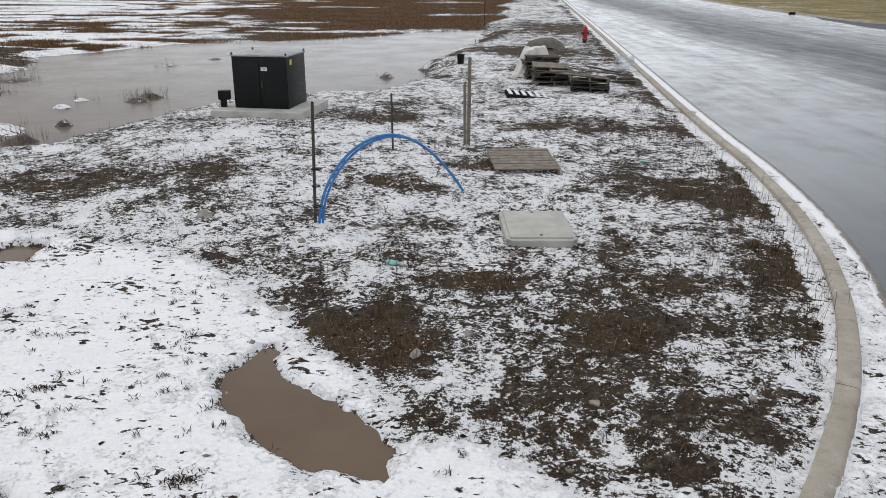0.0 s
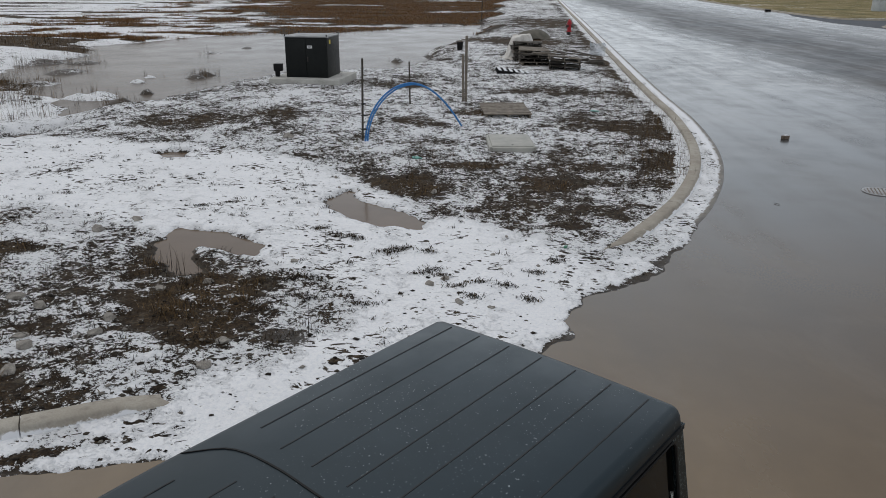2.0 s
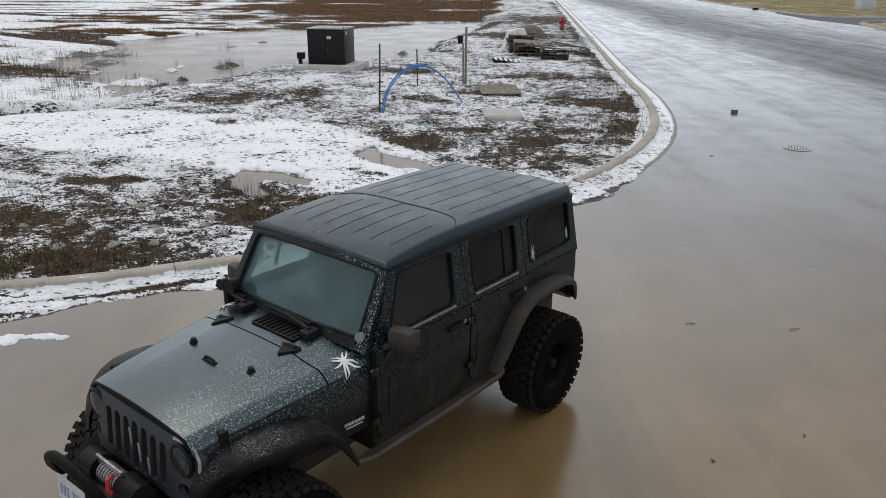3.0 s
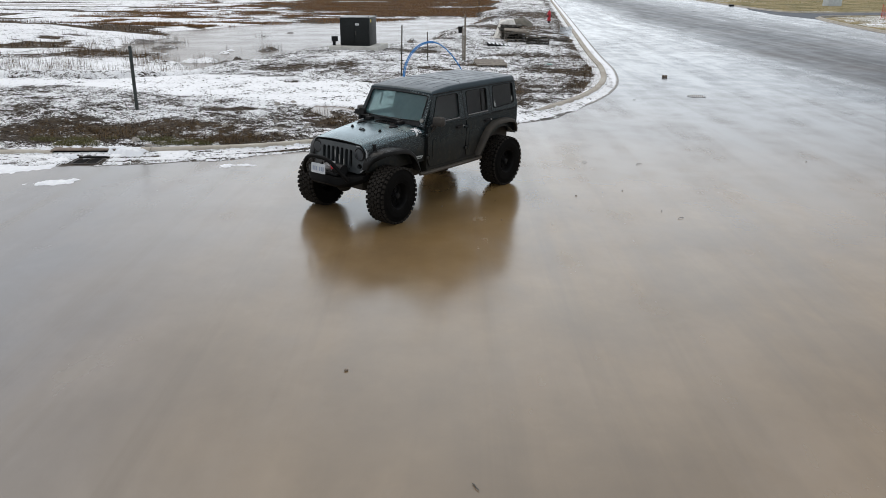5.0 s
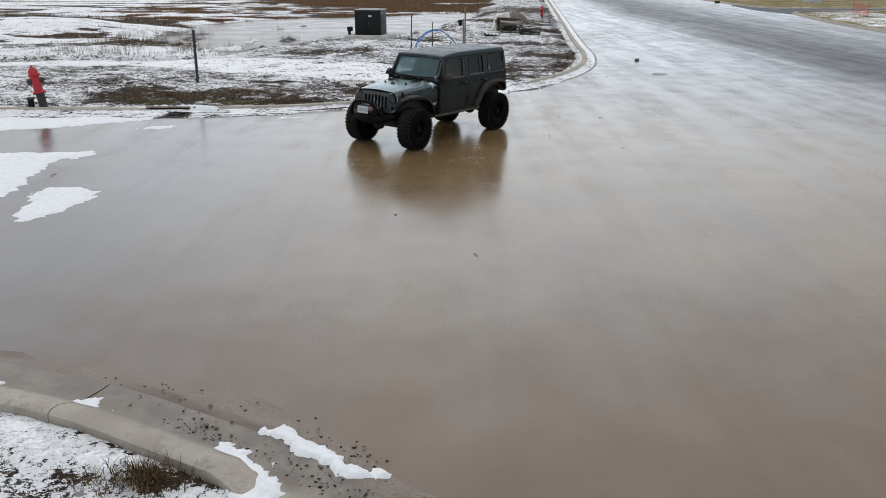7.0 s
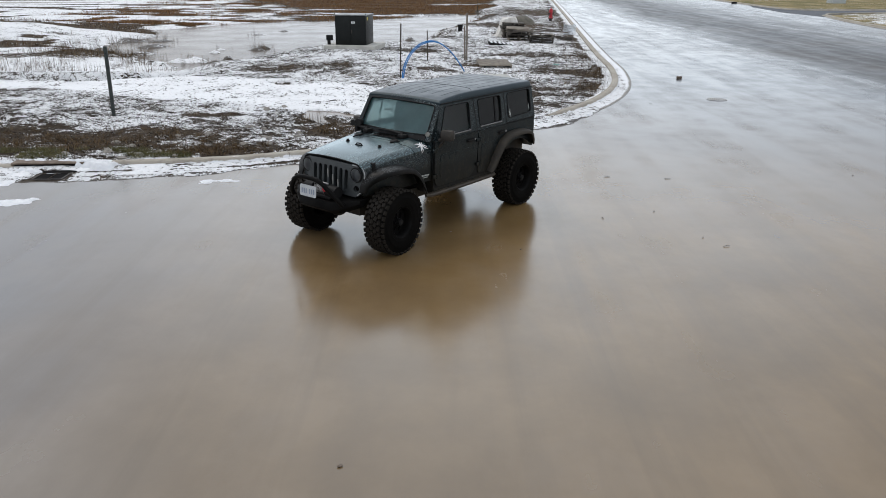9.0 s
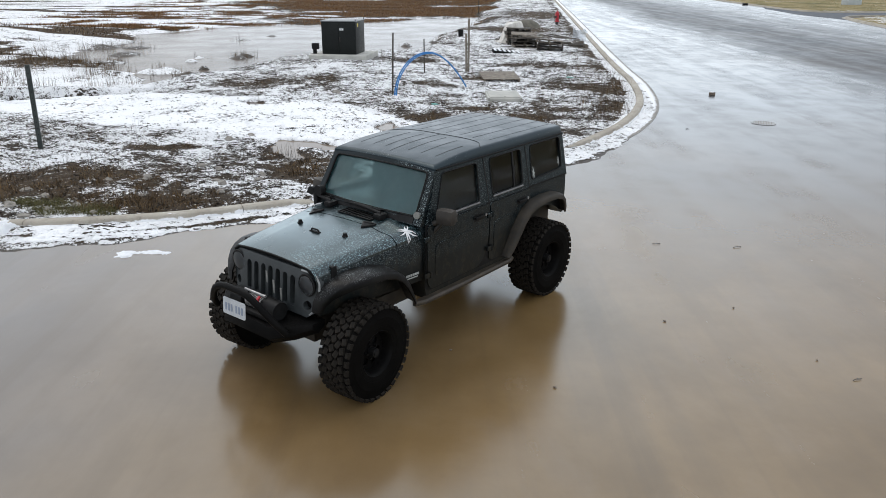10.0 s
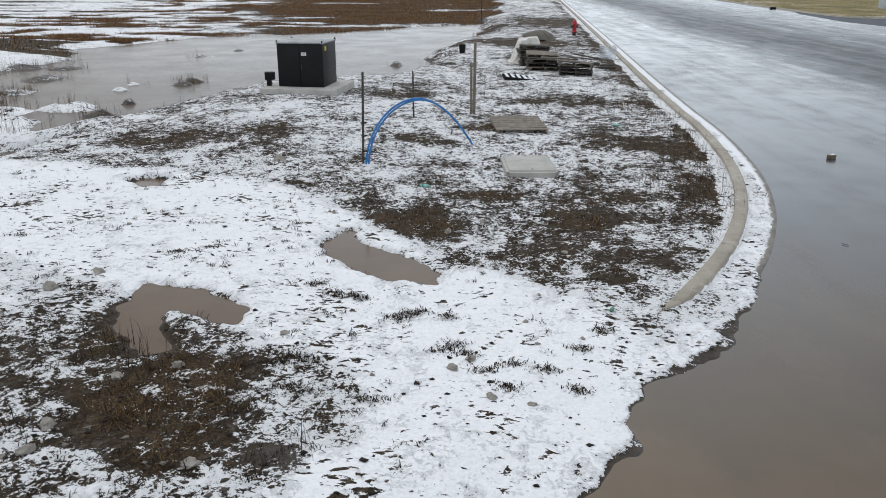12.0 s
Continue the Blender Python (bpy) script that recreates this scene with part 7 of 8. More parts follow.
def hydrant(x, y, tall, label, lean=0.0):
    h = empty("fire_hydrant", pose(x, y, at_ground(x, y) - 0.03, 0, -lean, 0) @ pose(0, 0, 0, 0, 0, 30), label, "fire hydrant", "red hydrants")
    bm = bmesh.new()
    base = tall - 0.72
    rod(bm, (0, 0, 0), (0, 0, base), 0.105, seg=18)
    rod(bm, (0, 0, base - 0.03), (0, 0, base), 0.16, seg=18)
    part("barrel", bm, DARKPIPE, h, "dark cast-iron lower barrel")
    bm = bmesh.new()
    prof = ((0.165, 0.0), (0.165, 0.035), (0.115, 0.05), (0.112, 0.42), (0.15, 0.44), (0.15, 0.475), (0.125, 0.49), (0.12, 0.56), (0.085, 0.63), (0.035, 0.665), (0.03, 0.72))
    loft(bm, [[(r * math.cos(2 * math.pi * k / 20), r * math.sin(2 * math.pi * k / 20), base + z) for k in range(20)] for r, z in prof])
    body = part("body", bm, RED, h)
    for a, r, l in ((0, 0.075, 0.19), (180, 0.075, 0.19), (90, 0.095, 0.21)):
        bm = bmesh.new()
        d = Vector((math.cos(radians(a)), math.sin(radians(a)), 0))
        rod(bm, d * 0.08 + Vector((0, 0, base + 0.31)), d * l + Vector((0, 0, base + 0.31)), r, seg=14)
        rod(bm, d * l + Vector((0, 0, base + 0.31)), d * (l + 0.035) + Vector((0, 0, base + 0.31)), r * 0.4, seg=6)
        part("nozzle_cap", bm, RED if a == 90 else DARKPIPE, body)


def build_road_things():
    b = empty("loose_block", pose(7.76, 11.45, 0.0, 0, 0, 20), "dirty brown block lying on the wet road", "block")
    bm = bmesh.new()
    box(bm, (0, 0, 0.040), (0.17, 0.10, 0.08), bevel=0.015)
    part("block", bm, BRICKMAT, b)
    bm = bmesh.new()
    box(bm, (0.02, 0.0, 0.085), (0.10, 0.07, 0.02), bevel=0.008)
    part("snow_cap", bm, SNOWMAT, b)
    g = empty("drain_grate", pose(7.53, 6.98, 0.003, 0, 0, -20), "round slotted iron drain grate flush in the road", "drain grate")
    bm = bmesh.new()
    circle = lambda r: [(r * math.cos(2 * math.pi * k / 32), r * math.sin(2 * math.pi * k / 32)) for k in range(32)]
    plate(bm, circle(0.29), [circle(0.25)], lambda u, v, w: (u, v, 0.009 - w), 0.02)
    part("frame", bm, IRON, g)
    for k in range(8):
        bm = bmesh.new()
        c = -0.21 + 0.06 * k
        box(bm, (c, 0, 0.002), (0.036, 2 * math.sqrt(0.252 ** 2 - c * c), 0.012), bevel=0.003)
        part("bar", bm, IRON, g)
    bm = bmesh.new()
    plate(bm, circle(0.25), [], lambda u, v, w: (u, v, 0.001 - w), 0.002)
    part("pit", bm, BRICKMAT, g)
    # low crusts of snow left on the road
    for outline in ([(-9.9, -6.4), (-8.9, -6.25), (-7.9, -6.15), (-7.75, -6.5), (-8.3, -7.1), (-8.1, -8.0), (-7.9, -9.2), (-8.2, -10.3), (-9.0, -10.8), (-10.2, -10.0), (-9.3, -9.2), (-9.0, -8.0), (-9.4, -7.3), (-10.2, -7.0)],
                    [(-7.35, -8.9), (-6.9, -8.85), (-6.45, -9.2), (-6.4, -9.7), (-6.65, -10.5), (-7.05, -10.85), (-7.3, -10.4), (-7.35, -9.8), (-7.55, -9.3)],
                    [(-4.75, -2.27), (-4.45, -2.14), (-4.2, -2.20), (-3.95, -2.17), (-4.1, -2.32), (-4.35, -2.30), (-4.6, -2.40)], [(-2.95, -2.35), (-2.55, -2.22), (-2.5, -2.3), (-2.9, -2.45)],
                    [(-2.05, -16.29), (-1.83, -16.36), (-1.61, -16.48), (-1.36, -16.69), (-1.1, -16.84), (-0.98, -17.02), (-1.28, -16.94), (-1.58, -16.72), (-1.84, -16.51)],
                    [(-2.45, -16.75), (-2.4, -16.5), (-2.25, -16.55), (-2.08, -16.66), (-1.86, -16.82), (-1.77, -16.99), (-1.84, -17.25), (-2.1, -17.2), (-2.15, -16.95)],
                    [(-3.86, -15.95), (-3.6, -15.92), (-3.42, -16.05), (-3.6, -16.12), (-3.85, -16.08)], [(-5.6, -15.5), (-5.1, -15.48), (-4.6, -15.6), (-4.75, -15.72), (-5.3, -15.68)],
                    [(-16.0, -1.9), (-12.0, -1.9), (-8.9, -1.85), (-8.0, -2.1), (-7.9, -2.6), (-8.3, -2.8), (-8.9, -3.15), (-9.4, -3.45), (-10.0, -3.7), (-10.5, -3.9), (-12.0, -4.3), (-16.0, -4.4)],
                    [(-8.0, -3.75), (-7.5, -3.5), (-7.0, -3.4), (-7.1, -3.6), (-7.6, -3.85)]):
        xs, ys = [p[0] for p in outline], [p[1] for p in outline]
        near_kerb = min(ys) < -15.6
        small = len(outline) < 8 and not near_kerb
        st = 0.025 if small or near_kerb else 0.05
        X, Y = np.meshgrid(np.arange(min(xs) - 0.2, max(xs) + 0.2, st), np.arange(min(ys) - 0.2, max(ys) + 0.2, st))
        d = inside_by(X, Y, outline) + (-0.015 if near_kerb else 0.0) + (0.24 if near_kerb else 0.28) * (fbm(X * 2.2, Y * 2.2, 101) - 0.5) + (0.42 if small else 0.30) * (fbm(X * 8, Y * 8, 103) - 0.5)
        Z = 0.022 * near_kerb + np.clip(d * (0.55 if near_kerb else 0.20), -0.05 if near_kerb else -0.025, 0.020) + 0.012 * (fbm(X * 7, Y * 7, 105) - 0.3) * (d > 0.05)
        k, ww = len(X[0]), len(X)
        i = (np.arange(ww - 1)[:, None] * k + np.arange(k - 1)[None, :]).ravel()
        keep = (d.ravel()[i] > -0.12)
        i = i[keep]
        used, inv = np.unique(np.c_[i, i + 1, i + k + 1, i + k], return_inverse=True)
        ob = new("snow_crust", array_mesh("snow_crust", np.c_[X.ravel(), Y.ravel(), Z.ravel()][used], inv.reshape(-1, 4), SNOWMAT, 1))
        tagged(ob, "ragged strip of snow in the near gutter" if near_kerb else "wet white snow strip along the kerb's gutter" if max(ys) > -2.0 else "thin wet crust of snow lying on the road", "snow patch", "snow crusts on the road")
    rng = random.Random(31)
    # twigs and clods on the asphalt
    for x, y, s, tw in ((2.49, -1.85, 0.11, 1), (3.56, -1.98, 0.13, 1), (2.79, -3.95, 0.025, 0), (1.92, -4.30, 0.03, 0), (3.16, -5.16, 0.022, 0), (3.36, -5.53, 0.10, 1), (7.06, -1.68, 0.035, 0), (0.54, -5.68, 0.03, 0), (-0.39, -4.97, 0.03, 0), (5.4, 6.2, 0.10, 1), (-0.12, -12.15, 0.09, 1), (-1.3, -10.4, 0.04, 0), (-7.75, -8.1, 0.26, 1), (-3.1, -15.7, 0.03, 0), (-2.9, -15.85, 0.025, 0), (-2.75, -15.7, 0.03, 0), (-2.6, -15.95, 0.035, 0), (-2.55, -16.25, 0.04, 0), (-2.45, -16.3, 0.035, 0), (-2.35, -16.2, 0.03, 0), (-2.62, -16.35, 0.03, 0),
                        (-2.2, -15.9, 0.025, 0), (-1.6, -16.3, 0.03, 0), (-1.2, -16.55, 0.03, 0), (-3.3, -15.95, 0.03, 0), (-2.5, -16.45, 0.04, 0), (-2.3, -16.4, 0.03, 0)):
        bm = bmesh.new()
        if tw:
            tube(bm, [(-s / 2, 0, 0.003), (-s / 6, 0.07 * s, 0.006), (s / 4, -0.04 * s, 0.005), (s / 2, 0.02 * s, 0.003)], 0.004, 5)
            tube(bm, [(0, 0.02 * s, 0.005), (s * 0.15, s * 0.16, 0.009)], 0.003, 5)
            o = part("twig", bm, DARKWOOD)
            tagged(o, "dark bent twig lying on the wet road", "twig", "litter on the road")
        else:
            bmesh.ops.create_icosphere(bm, subdivisions=2, radius=s / 2, matrix=Matrix.Diagonal((1.2, 0.8, 0.45, 1)))
            for v in bm.verts:
                v.co *= 1 + 0.4 * (noise.noise(v.co * 30 + Vector((x, y, 0))))
            o = part("clod", bm, BRICKMAT)
            tagged(o, "small dark clod of mud on the road", "clod", "litter on the road")
        o.matrix_basis = pose(x, y, (0.006 if tw else 0.01) + (0.012 if y < -15.4 else 0.0), 0, 0, rng.uniform(0, 180))


def build_inlet():
    """Kerb inlet of a storm drain: a black plate painted as shade under a slab, with a slotted grate before it."""
    top = empty("storm_drain", pose(-7.78, -1.52, 0.0, 0, 0, 3), "dark kerb inlet of a storm drain under a snowy slab", "storm drain")
    bm = bmesh.new()
    box(bm, (0, 0.10, 0.128), (1.30, 0.26, 0.030), bevel=0.012)
    part("slab", bm, BRICKMAT, top)
    # black plates stand in for the shade inside the opening
    bm = bmesh.new()
    box(bm, (0, 0.015, 0.06), (1.24, 0.03, 0.11))
    box(bm, (0, -0.14, 0.028), (1.24, 0.30, 0.02))
    part("shade_plate", bm, RUBBER, top, "black plate painted for the shade in the drain's opening")
    for x in (-0.64, 0.64):
        bm = bmesh.new()
        box(bm, (x, 0.09, 0.055), (0.07, 0.20, 0.12), bevel=0.02)
        part("cheek", bm, BRICKMAT, top)
    grate = empty("drain_grate", pose(-7.48, -2.02, 0.012, 0, 0, 3), "rusty brown slotted grate sunk in the gutter", "drain grate")
    bm = bmesh.new()
    plate(bm, [(-0.27, -0.25), (0.27, -0.25), (0.27, 0.25), (-0.27, 0.25)], [[(-0.235, -0.215), (0.235, -0.215), (0.235, 0.215), (-0.235, 0.215)]], lambda u, v, w: (u, v, 0.014 - w), 0.022)
    part("frame", bm, DARKPIPE, grate)
    for k in range(7):
        bm = bmesh.new()
        box(bm, (-0.195 + 0.065 * k, 0, 0.010), (0.028, 0.43, 0.014), bevel=0.003, m=pose(0, 0, 0))
        part("bar", bm, BRICKMAT, grate)
    # black sheet under the bars, painted for the shade below them
    bm = bmesh.new()
    box(bm, (0, 0, -0.002), (0.47, 0.43, 0.006))
    part("pit", bm, RUBBER, grate)
    # heaps of crumbled snow beside and on the slab
    for cx, cy, rx, ry, up in ((-6.82, -1.46, 0.46, 0.26, 0.20), (-8.02, -1.80, 0.34, 0.13, 0.11), (-7.80, -1.37, 0.72, 0.15, 0.21), (-7.25, -1.34, 0.40, 0.16, 0.20), (-8.6, -1.45, 0.36, 0.20, 0.17)):
        X, Y = np.meshgrid(np.linspace(cx - rx * 1.5, cx + rx * 1.5, 56), np.linspace(cy - ry * 1.5, cy + ry * 1.5, 34))
        q = 1 - ((X - cx) / rx) ** 2 - ((Y - cy) / ry) ** 2 + 1.3 * (fbm(X * 4, Y * 4, 111) - 0.5) + 0.9 * (fbm(X * 13, Y * 13, 113) - 0.5)
        Z = np.clip(q, -0.3, 0.8) * up + 0.25 * up * (fbm(X * 16, Y * 16, 115) - 0.5)
        k = X.shape[1]
        i = (np.arange(X.shape[0] - 1)[:, None] * k + np.arange(k - 1)[None, :]).ravel()
        i = i[q.ravel()[i] > -0.25]
        used, inv = np.unique(np.c_[i, i + 1, i + k + 1, i + k], return_inverse=True)
        heap = new("snow_heap", array_mesh("snow_heap", np.c_[X.ravel(), Y.ravel(), Z.ravel()][used], inv.reshape(-1, 4), SNOWMAT, 1))
        tagged(heap, "crumbled heap of snow beside the kerb inlet", "snow heap", "snow heaps by the inlet")


def build_stones():
    rng = random.Random(11)
    spots = [(-0.26, 2.47, 0.15), (-0.08, 2.67, 0.12), (-3.51, 10.6, 0.30), (-4.67, 4.95, 0.16), (-5.01, 4.4, 0.22), (0.08, 1.94, 0.12), (-3.67, 1.56, 0.15), (0.43, 1.87, 0.09), (0.55, 3.51, 0.07),
             (-0.96, 10.25, 0.16), (0.27, 6.89, 0.13), (-0.26, 6.47, 0.13), (-1.74, 7.47, 0.13), (2.68, 5.69, 0.11), (-4.2, 0.84, 0.17), (-4.36, 1.06, 0.16), (-6.2, 1.0, 0.14), (-5.57, 1.1, 0.22), (-3.66, 1.17, 0.15),
             (-5.3, 0.1, 0.13), (-4.6, 0.25, 0.18), (-4.1, 0.35, 0.16), (-6.8, 0.0, 0.16), (-7.3, 0.4, 0.18), (-6.1, -0.45, 0.15), (-7.1, -0.5, 0.22), (-7.9, -0.6, 0.2), (-2.9, 2.55, 0.14), (-2.3, 1.0, 0.14),
             (-2.0, 3.2, 0.11), (-3.4, 2.35, 0.13), (-2.35, 0.5, 0.16), (-4.5, 1.75, 0.15), (-4.9, 2.0, 0.20), (1.3, 5.6, 0.09), (0.9, 9.2, 0.12), (2.2, 9.0, 0.10), (-1.9, 9.6, 0.12), (-0.3, 9.5, 0.11), (1.1, 3.1, 0.06),
             (-6.45, -0.63, 0.15), (-6.62, -1.0, 0.17), (-5.65, -0.87, 0.13), (-8.57, -0.03, 0.11), (-6.05, 0.62, 0.11)]
    for k in range(16):
        x, y = rng.uniform(-7, 4), rng.uniform(0.2, 13)
        spots.append((x, y, rng.uniform(0.04, 0.10)))
    for k in range(14):
        spots.append((rng.uniform(-6, -1.5), rng.uniform(-19, -16.7), rng.uniform(0.05, 0.11)))
    px, py = np.array([s[0] for s in spots]), np.array([s[1] for s in spots])
    hs = lie_of(px, py)[0]
    for (x, y, s), h in zip(spots, hs):
        if h < 0.0:
            continue
        bm = bmesh.new()
        bmesh.ops.create_icosphere(bm, subdivisions=2, radius=s * 0.46)
        off = Vector((x * 3.1, y * 2.7, s * 40))
        sh = Vector((rng.uniform(0.9, 1.35), rng.uniform(0.7, 1.0), rng.uniform(0.45, 0.75)))
        for v in bm.verts:
            c = v.co.normalized()
            v.co *= 1 + 0.55 * noise.noise(c * 1.6 + off) + 0.22 * noise.noise(c * 3.5 + off)
            v.co = Vector((v.co.x * sh.x, v.co.y * sh.y, v.co.z * sh.z))
        o = part("rock", bm, STONE, smooth=28)
        o.matrix_basis = pose(x, y, float(h) + s * 0.05, 0, 0, rng.uniform(0, 360))
        tagged(o, "pale rounded field stone half sunk in snow" if s > 0.12 else "small grey stone among snow and dead grass", "rock", "stones on the lot")


def build_far_corner():
    # orange safety fence, pale utility box and bare shrubs across the road
    f = empty("safety_fence", pose(0, 0, 0), "orange plastic safety mesh on thin stakes", "safety fence")
    posts = [(34.33, 43.1), (35.1, 45.8), (35.85, 48.6)]
    for x, y in posts:
        bm = bmesh.new()
        rod(bm, (x, y, 0), (x, y, 1.25), 0.024, seg=8)
        part("post", bm, ORANGE, f)
    for (x0, y0), (x1, y1) in zip(posts, posts[1:]):
        for k in range(6):
            z = 0.25 + 0.17 * k
            bm = bmesh.new()
            tube(bm, [(x0, y0, z), ((x0 + x1) / 2, (y0 + y1) / 2, z - 0.06), (x1, y1, z)], 0.014, 5)
            part("strand", bm, ORANGE, f)
        for k in range(1, 9):
            t = k / 9
            bm = bmesh.new()
            rod(bm, (x0 + (x1 - x0) * t, y0 + (y1 - y0) * t, 0.2), (x0 + (x1 - x0) * t, y0 + (y1 - y0) * t, 1.10), 0.009, seg=5)
            part("strand", bm, ORANGE, f)
    u = empty("utility_box", pose(44.5, 75.0, 0.08, 0, 0, 10), "pale grey-blue utility box on the far verge", "utility box")
    bm = bmesh.new()
    box(bm, (0, 0, 0.55), (1.7, 1.1, 1.1), bevel=0.03)
    part("cabinet", bm, UTIL, u)
    bm = bmesh.new()
    box(bm, (0, 0, 1.12), (1.8, 1.2, 0.06), bevel=0.02)
    part("lid", bm, UTIL, u)
    c = empty("kerb_inlet", pose(32.9, 75.0, 0, 0, 0, -6), "dark storm drain inlet at the road's far edge", "drain inlet")
    bm = bmesh.new()
    box(bm, (0, 0, 0.10), (0.55, 0.35, 0.18), bevel=0.03)
    part("hood", bm, BUCKET, c)


build_transformer()
build_vault()
build_pallets()
build_pipe()
build_stakes()
hydrant(7.35, 41.0, 0.92, "red fire hydrant standing in dead weeds")
hydrant(-11.20, -1.40, 1.14, "tall leaning red fire hydrant on a dark barrel by the kerb", 8.0)
valve = empty("valve_box", pose(-11.52, -1.42, at_ground(-11.52, -1.42) - 0.03, 0, 0, 20), "short black capped valve box beside the hydrant", "valve box")
bm = bmesh.new()
rod(bm, (0, 0, 0), (0, 0, 0.24), 0.085, 0.075, 16)
part("barrel", bm, BUCKET, valve)
bm = bmesh.new()
rod(bm, (0, 0, 0.235), (0, 0, 0.275), 0.10, 0.09, 16)
part("cap", bm, DARKPIPE, valve)
build_road_things()
build_inlet()
build_stones()
build_far_corner()
# scraps of plastic litter
for x, y, s, col, word in ((1.55, 3.80, 0.085, (0.02, 0.16, 0.08), "green"), (-0.63, 8.81, 0.16, (0.22, 0.52, 0.46), "pale teal"), (3.88, 14.33, 0.18, (0.30, 0.55, 0.50), "pale teal")):
    bm = bmesh.new()
    bmesh.ops.create_icosphere(bm, subdivisions=2, radius=s / 2, matrix=Matrix.Diagonal((1.3, 0.7, 0.35, 1)))
    for v in bm.verts:
        v.co *= 1 + 0.7 * noise.noise(v.co * 22 + Vector((x, y, 0)))
    scrap = part("plastic_scrap", bm, simple(word.replace(" ", "_") + "_plastic", tuple(0.8 * c for c in col), col, 9.0, 0.35), smooth=20)
    scrap.matrix_basis = pose(x, y, at_ground(x, y, 0.02), 0, 0, 40 * x)
    tagged(scrap, "small crumpled scrap of " + word + " plastic in the snow", "litter", "scraps of litter")


# ---- grass, weeds and reeds ----
def blades(name, x, y, z, length, width, lean, material, label, seed, bend=0.5, category="grass"):
    """One mesh of many curved blades, two triangles each, rooted at the given points."""
    rng = np.random.default_rng(seed)
    n = len(x)
    a = rng.uniform(0, 2 * np.pi, n)
    tilt = np.radians(rng.uniform(lean[0], lean[1], n))
    ln, wd = rng.uniform(*length, n), rng.uniform(*width, n)
    dx, dy = np.cos(a), np.sin(a)
    root = np.c_[x, y, z]
    side = np.c_[-dy, dx, np.zeros(n)] * (wd / 2)[:, None]
    mid = root + np.c_[dx * np.sin(tilt * 0.6), dy * np.sin(tilt * 0.6), np.cos(tilt * 0.6)] * (ln * 0.55)[:, None]
    t2 = np.minimum(tilt * (1 + bend), np.radians(105))
    tip = mid + np.c_[dx * np.sin(t2), dy * np.sin(t2), np.cos(t2)] * (ln * 0.45)[:, None]
    v = np.stack([root - side, root + side, mid + side * 0.7, mid - side * 0.7, tip], 1).reshape(-1, 3)
    k = np.arange(n) * 5
    f = np.concatenate([np.c_[k, k + 1, k + 2], np.c_[k, k + 2, k + 3], np.c_[k + 3, k + 2, k + 4]])
    ob = new(name, array_mesh(name, v, f, material))
    return tagged(ob, label, category, kind="stuff")


def scatter(n, x0, x1, y0, y1, seed, keep, near=True):
    rng = np.random.default_rng(seed)
    x, u = rng.uniform(x0, x1, n), rng.uniform(0, 1, n)
    y = y0 + (y1 - y0) * (u ** 1.5 if near else u)
    h, c, g, w = lie_of(x, y)
    p = keep(x, y, h, c, g, w)
    ok = rng.uniform(0, 1, n) < p
    return x[ok], y[ok], h[ok]


def clumps(n, spread, per, x0, x1, y0, y1, seed, keep, near=True):
    x, y, h = scatter(n, x0, x1, y0, y1, seed, keep, near)
    rng = np.random.default_rng(seed + 1)
    k = np.repeat(np.arange(len(x)), per)
    return x[k] + rng.normal(0, spread, len(k)), y[k] + rng.normal(0, spread, len(k)), h[k]


land = lambda h: (h > 0.015) * 1.0
in_lot = lambda x, y: (inside_by(x, y, SHORE) > 0.6) * 1.0
# flattened dark grass through the patchy snow
x, y, z = clumps(16000, 0.035, 9, -13, 6.5, -1.2, 32, 201, lambda x, y, h, c, g, w: land(h) * in_lot(x, y) * np.clip((0.72 - c) * 1.6, 0, 1))
blades("dark_grass", x, y, z, (0.03, 0.11), (0.004, 0.010), (35, 88), DARKGRASS, "flattened dark dead grass poking through snow", 202)
# sparse clumps in the white track
x, y, z = clumps(2600, 0.030, 12, -9, 3, -0.8, 11, 211, lambda x, y, h, c, g, w: land(h) * (c > 0.62) * (inside_by(x, y, SHORE) > 0.9) * 0.5 * step_up(0.50, 0.64, fbm(x * 1.5, y * 1.5, 215)), False)
blades("dark_grass", x, y, z, (0.02, 0.08), (0.005, 0.012), (40, 92), DARKGRASS, "sparse dark weed clumps in the snowy track", 212)
# single dark weed clumps standing in the white track
spots = [(-0.74, 3.70), (-0.62, 3.78), (-0.85, 3.64), (-1.45, 4.15), (-1.60, 4.20), (-1.30, 4.10), (-1.88, 4.54), (-3.51, 5.79), (-3.91, 5.65), (-0.30, 3.67), (-1.82, 2.73), (-1.66, 2.66), (-1.95, 2.60), (-1.76, 2.17),
         (-1.60, 2.05), (-0.23, 2.98), (-0.35, 2.85), (-0.10, 2.80), (0.90, 2.15), (0.64, 2.45), (0.23, 2.12), (-1.0, 1.96), (0.05, 2.45), (0.30, 2.55), (-2.3, 2.55), (-2.1, 1.75), (1.05, 2.9), (1.35, 3.3)]
rng = np.random.default_rng(217)
k = np.repeat(np.arange(len(spots)), 110)
x, y = np.array([s[0] for s in spots])[k] + rng.normal(0, 0.075, len(k)), np.array([s[1] for s in spots])[k] + rng.normal(0, 0.045, len(k))
blades("weed_clumps", x, y, lie_of(x, y)[0], (0.015, 0.065), (0.006, 0.014), (55, 95), DARKGRASS, "dark weed clumps sticking through the snowy track", 218, 0.5, "weeds")
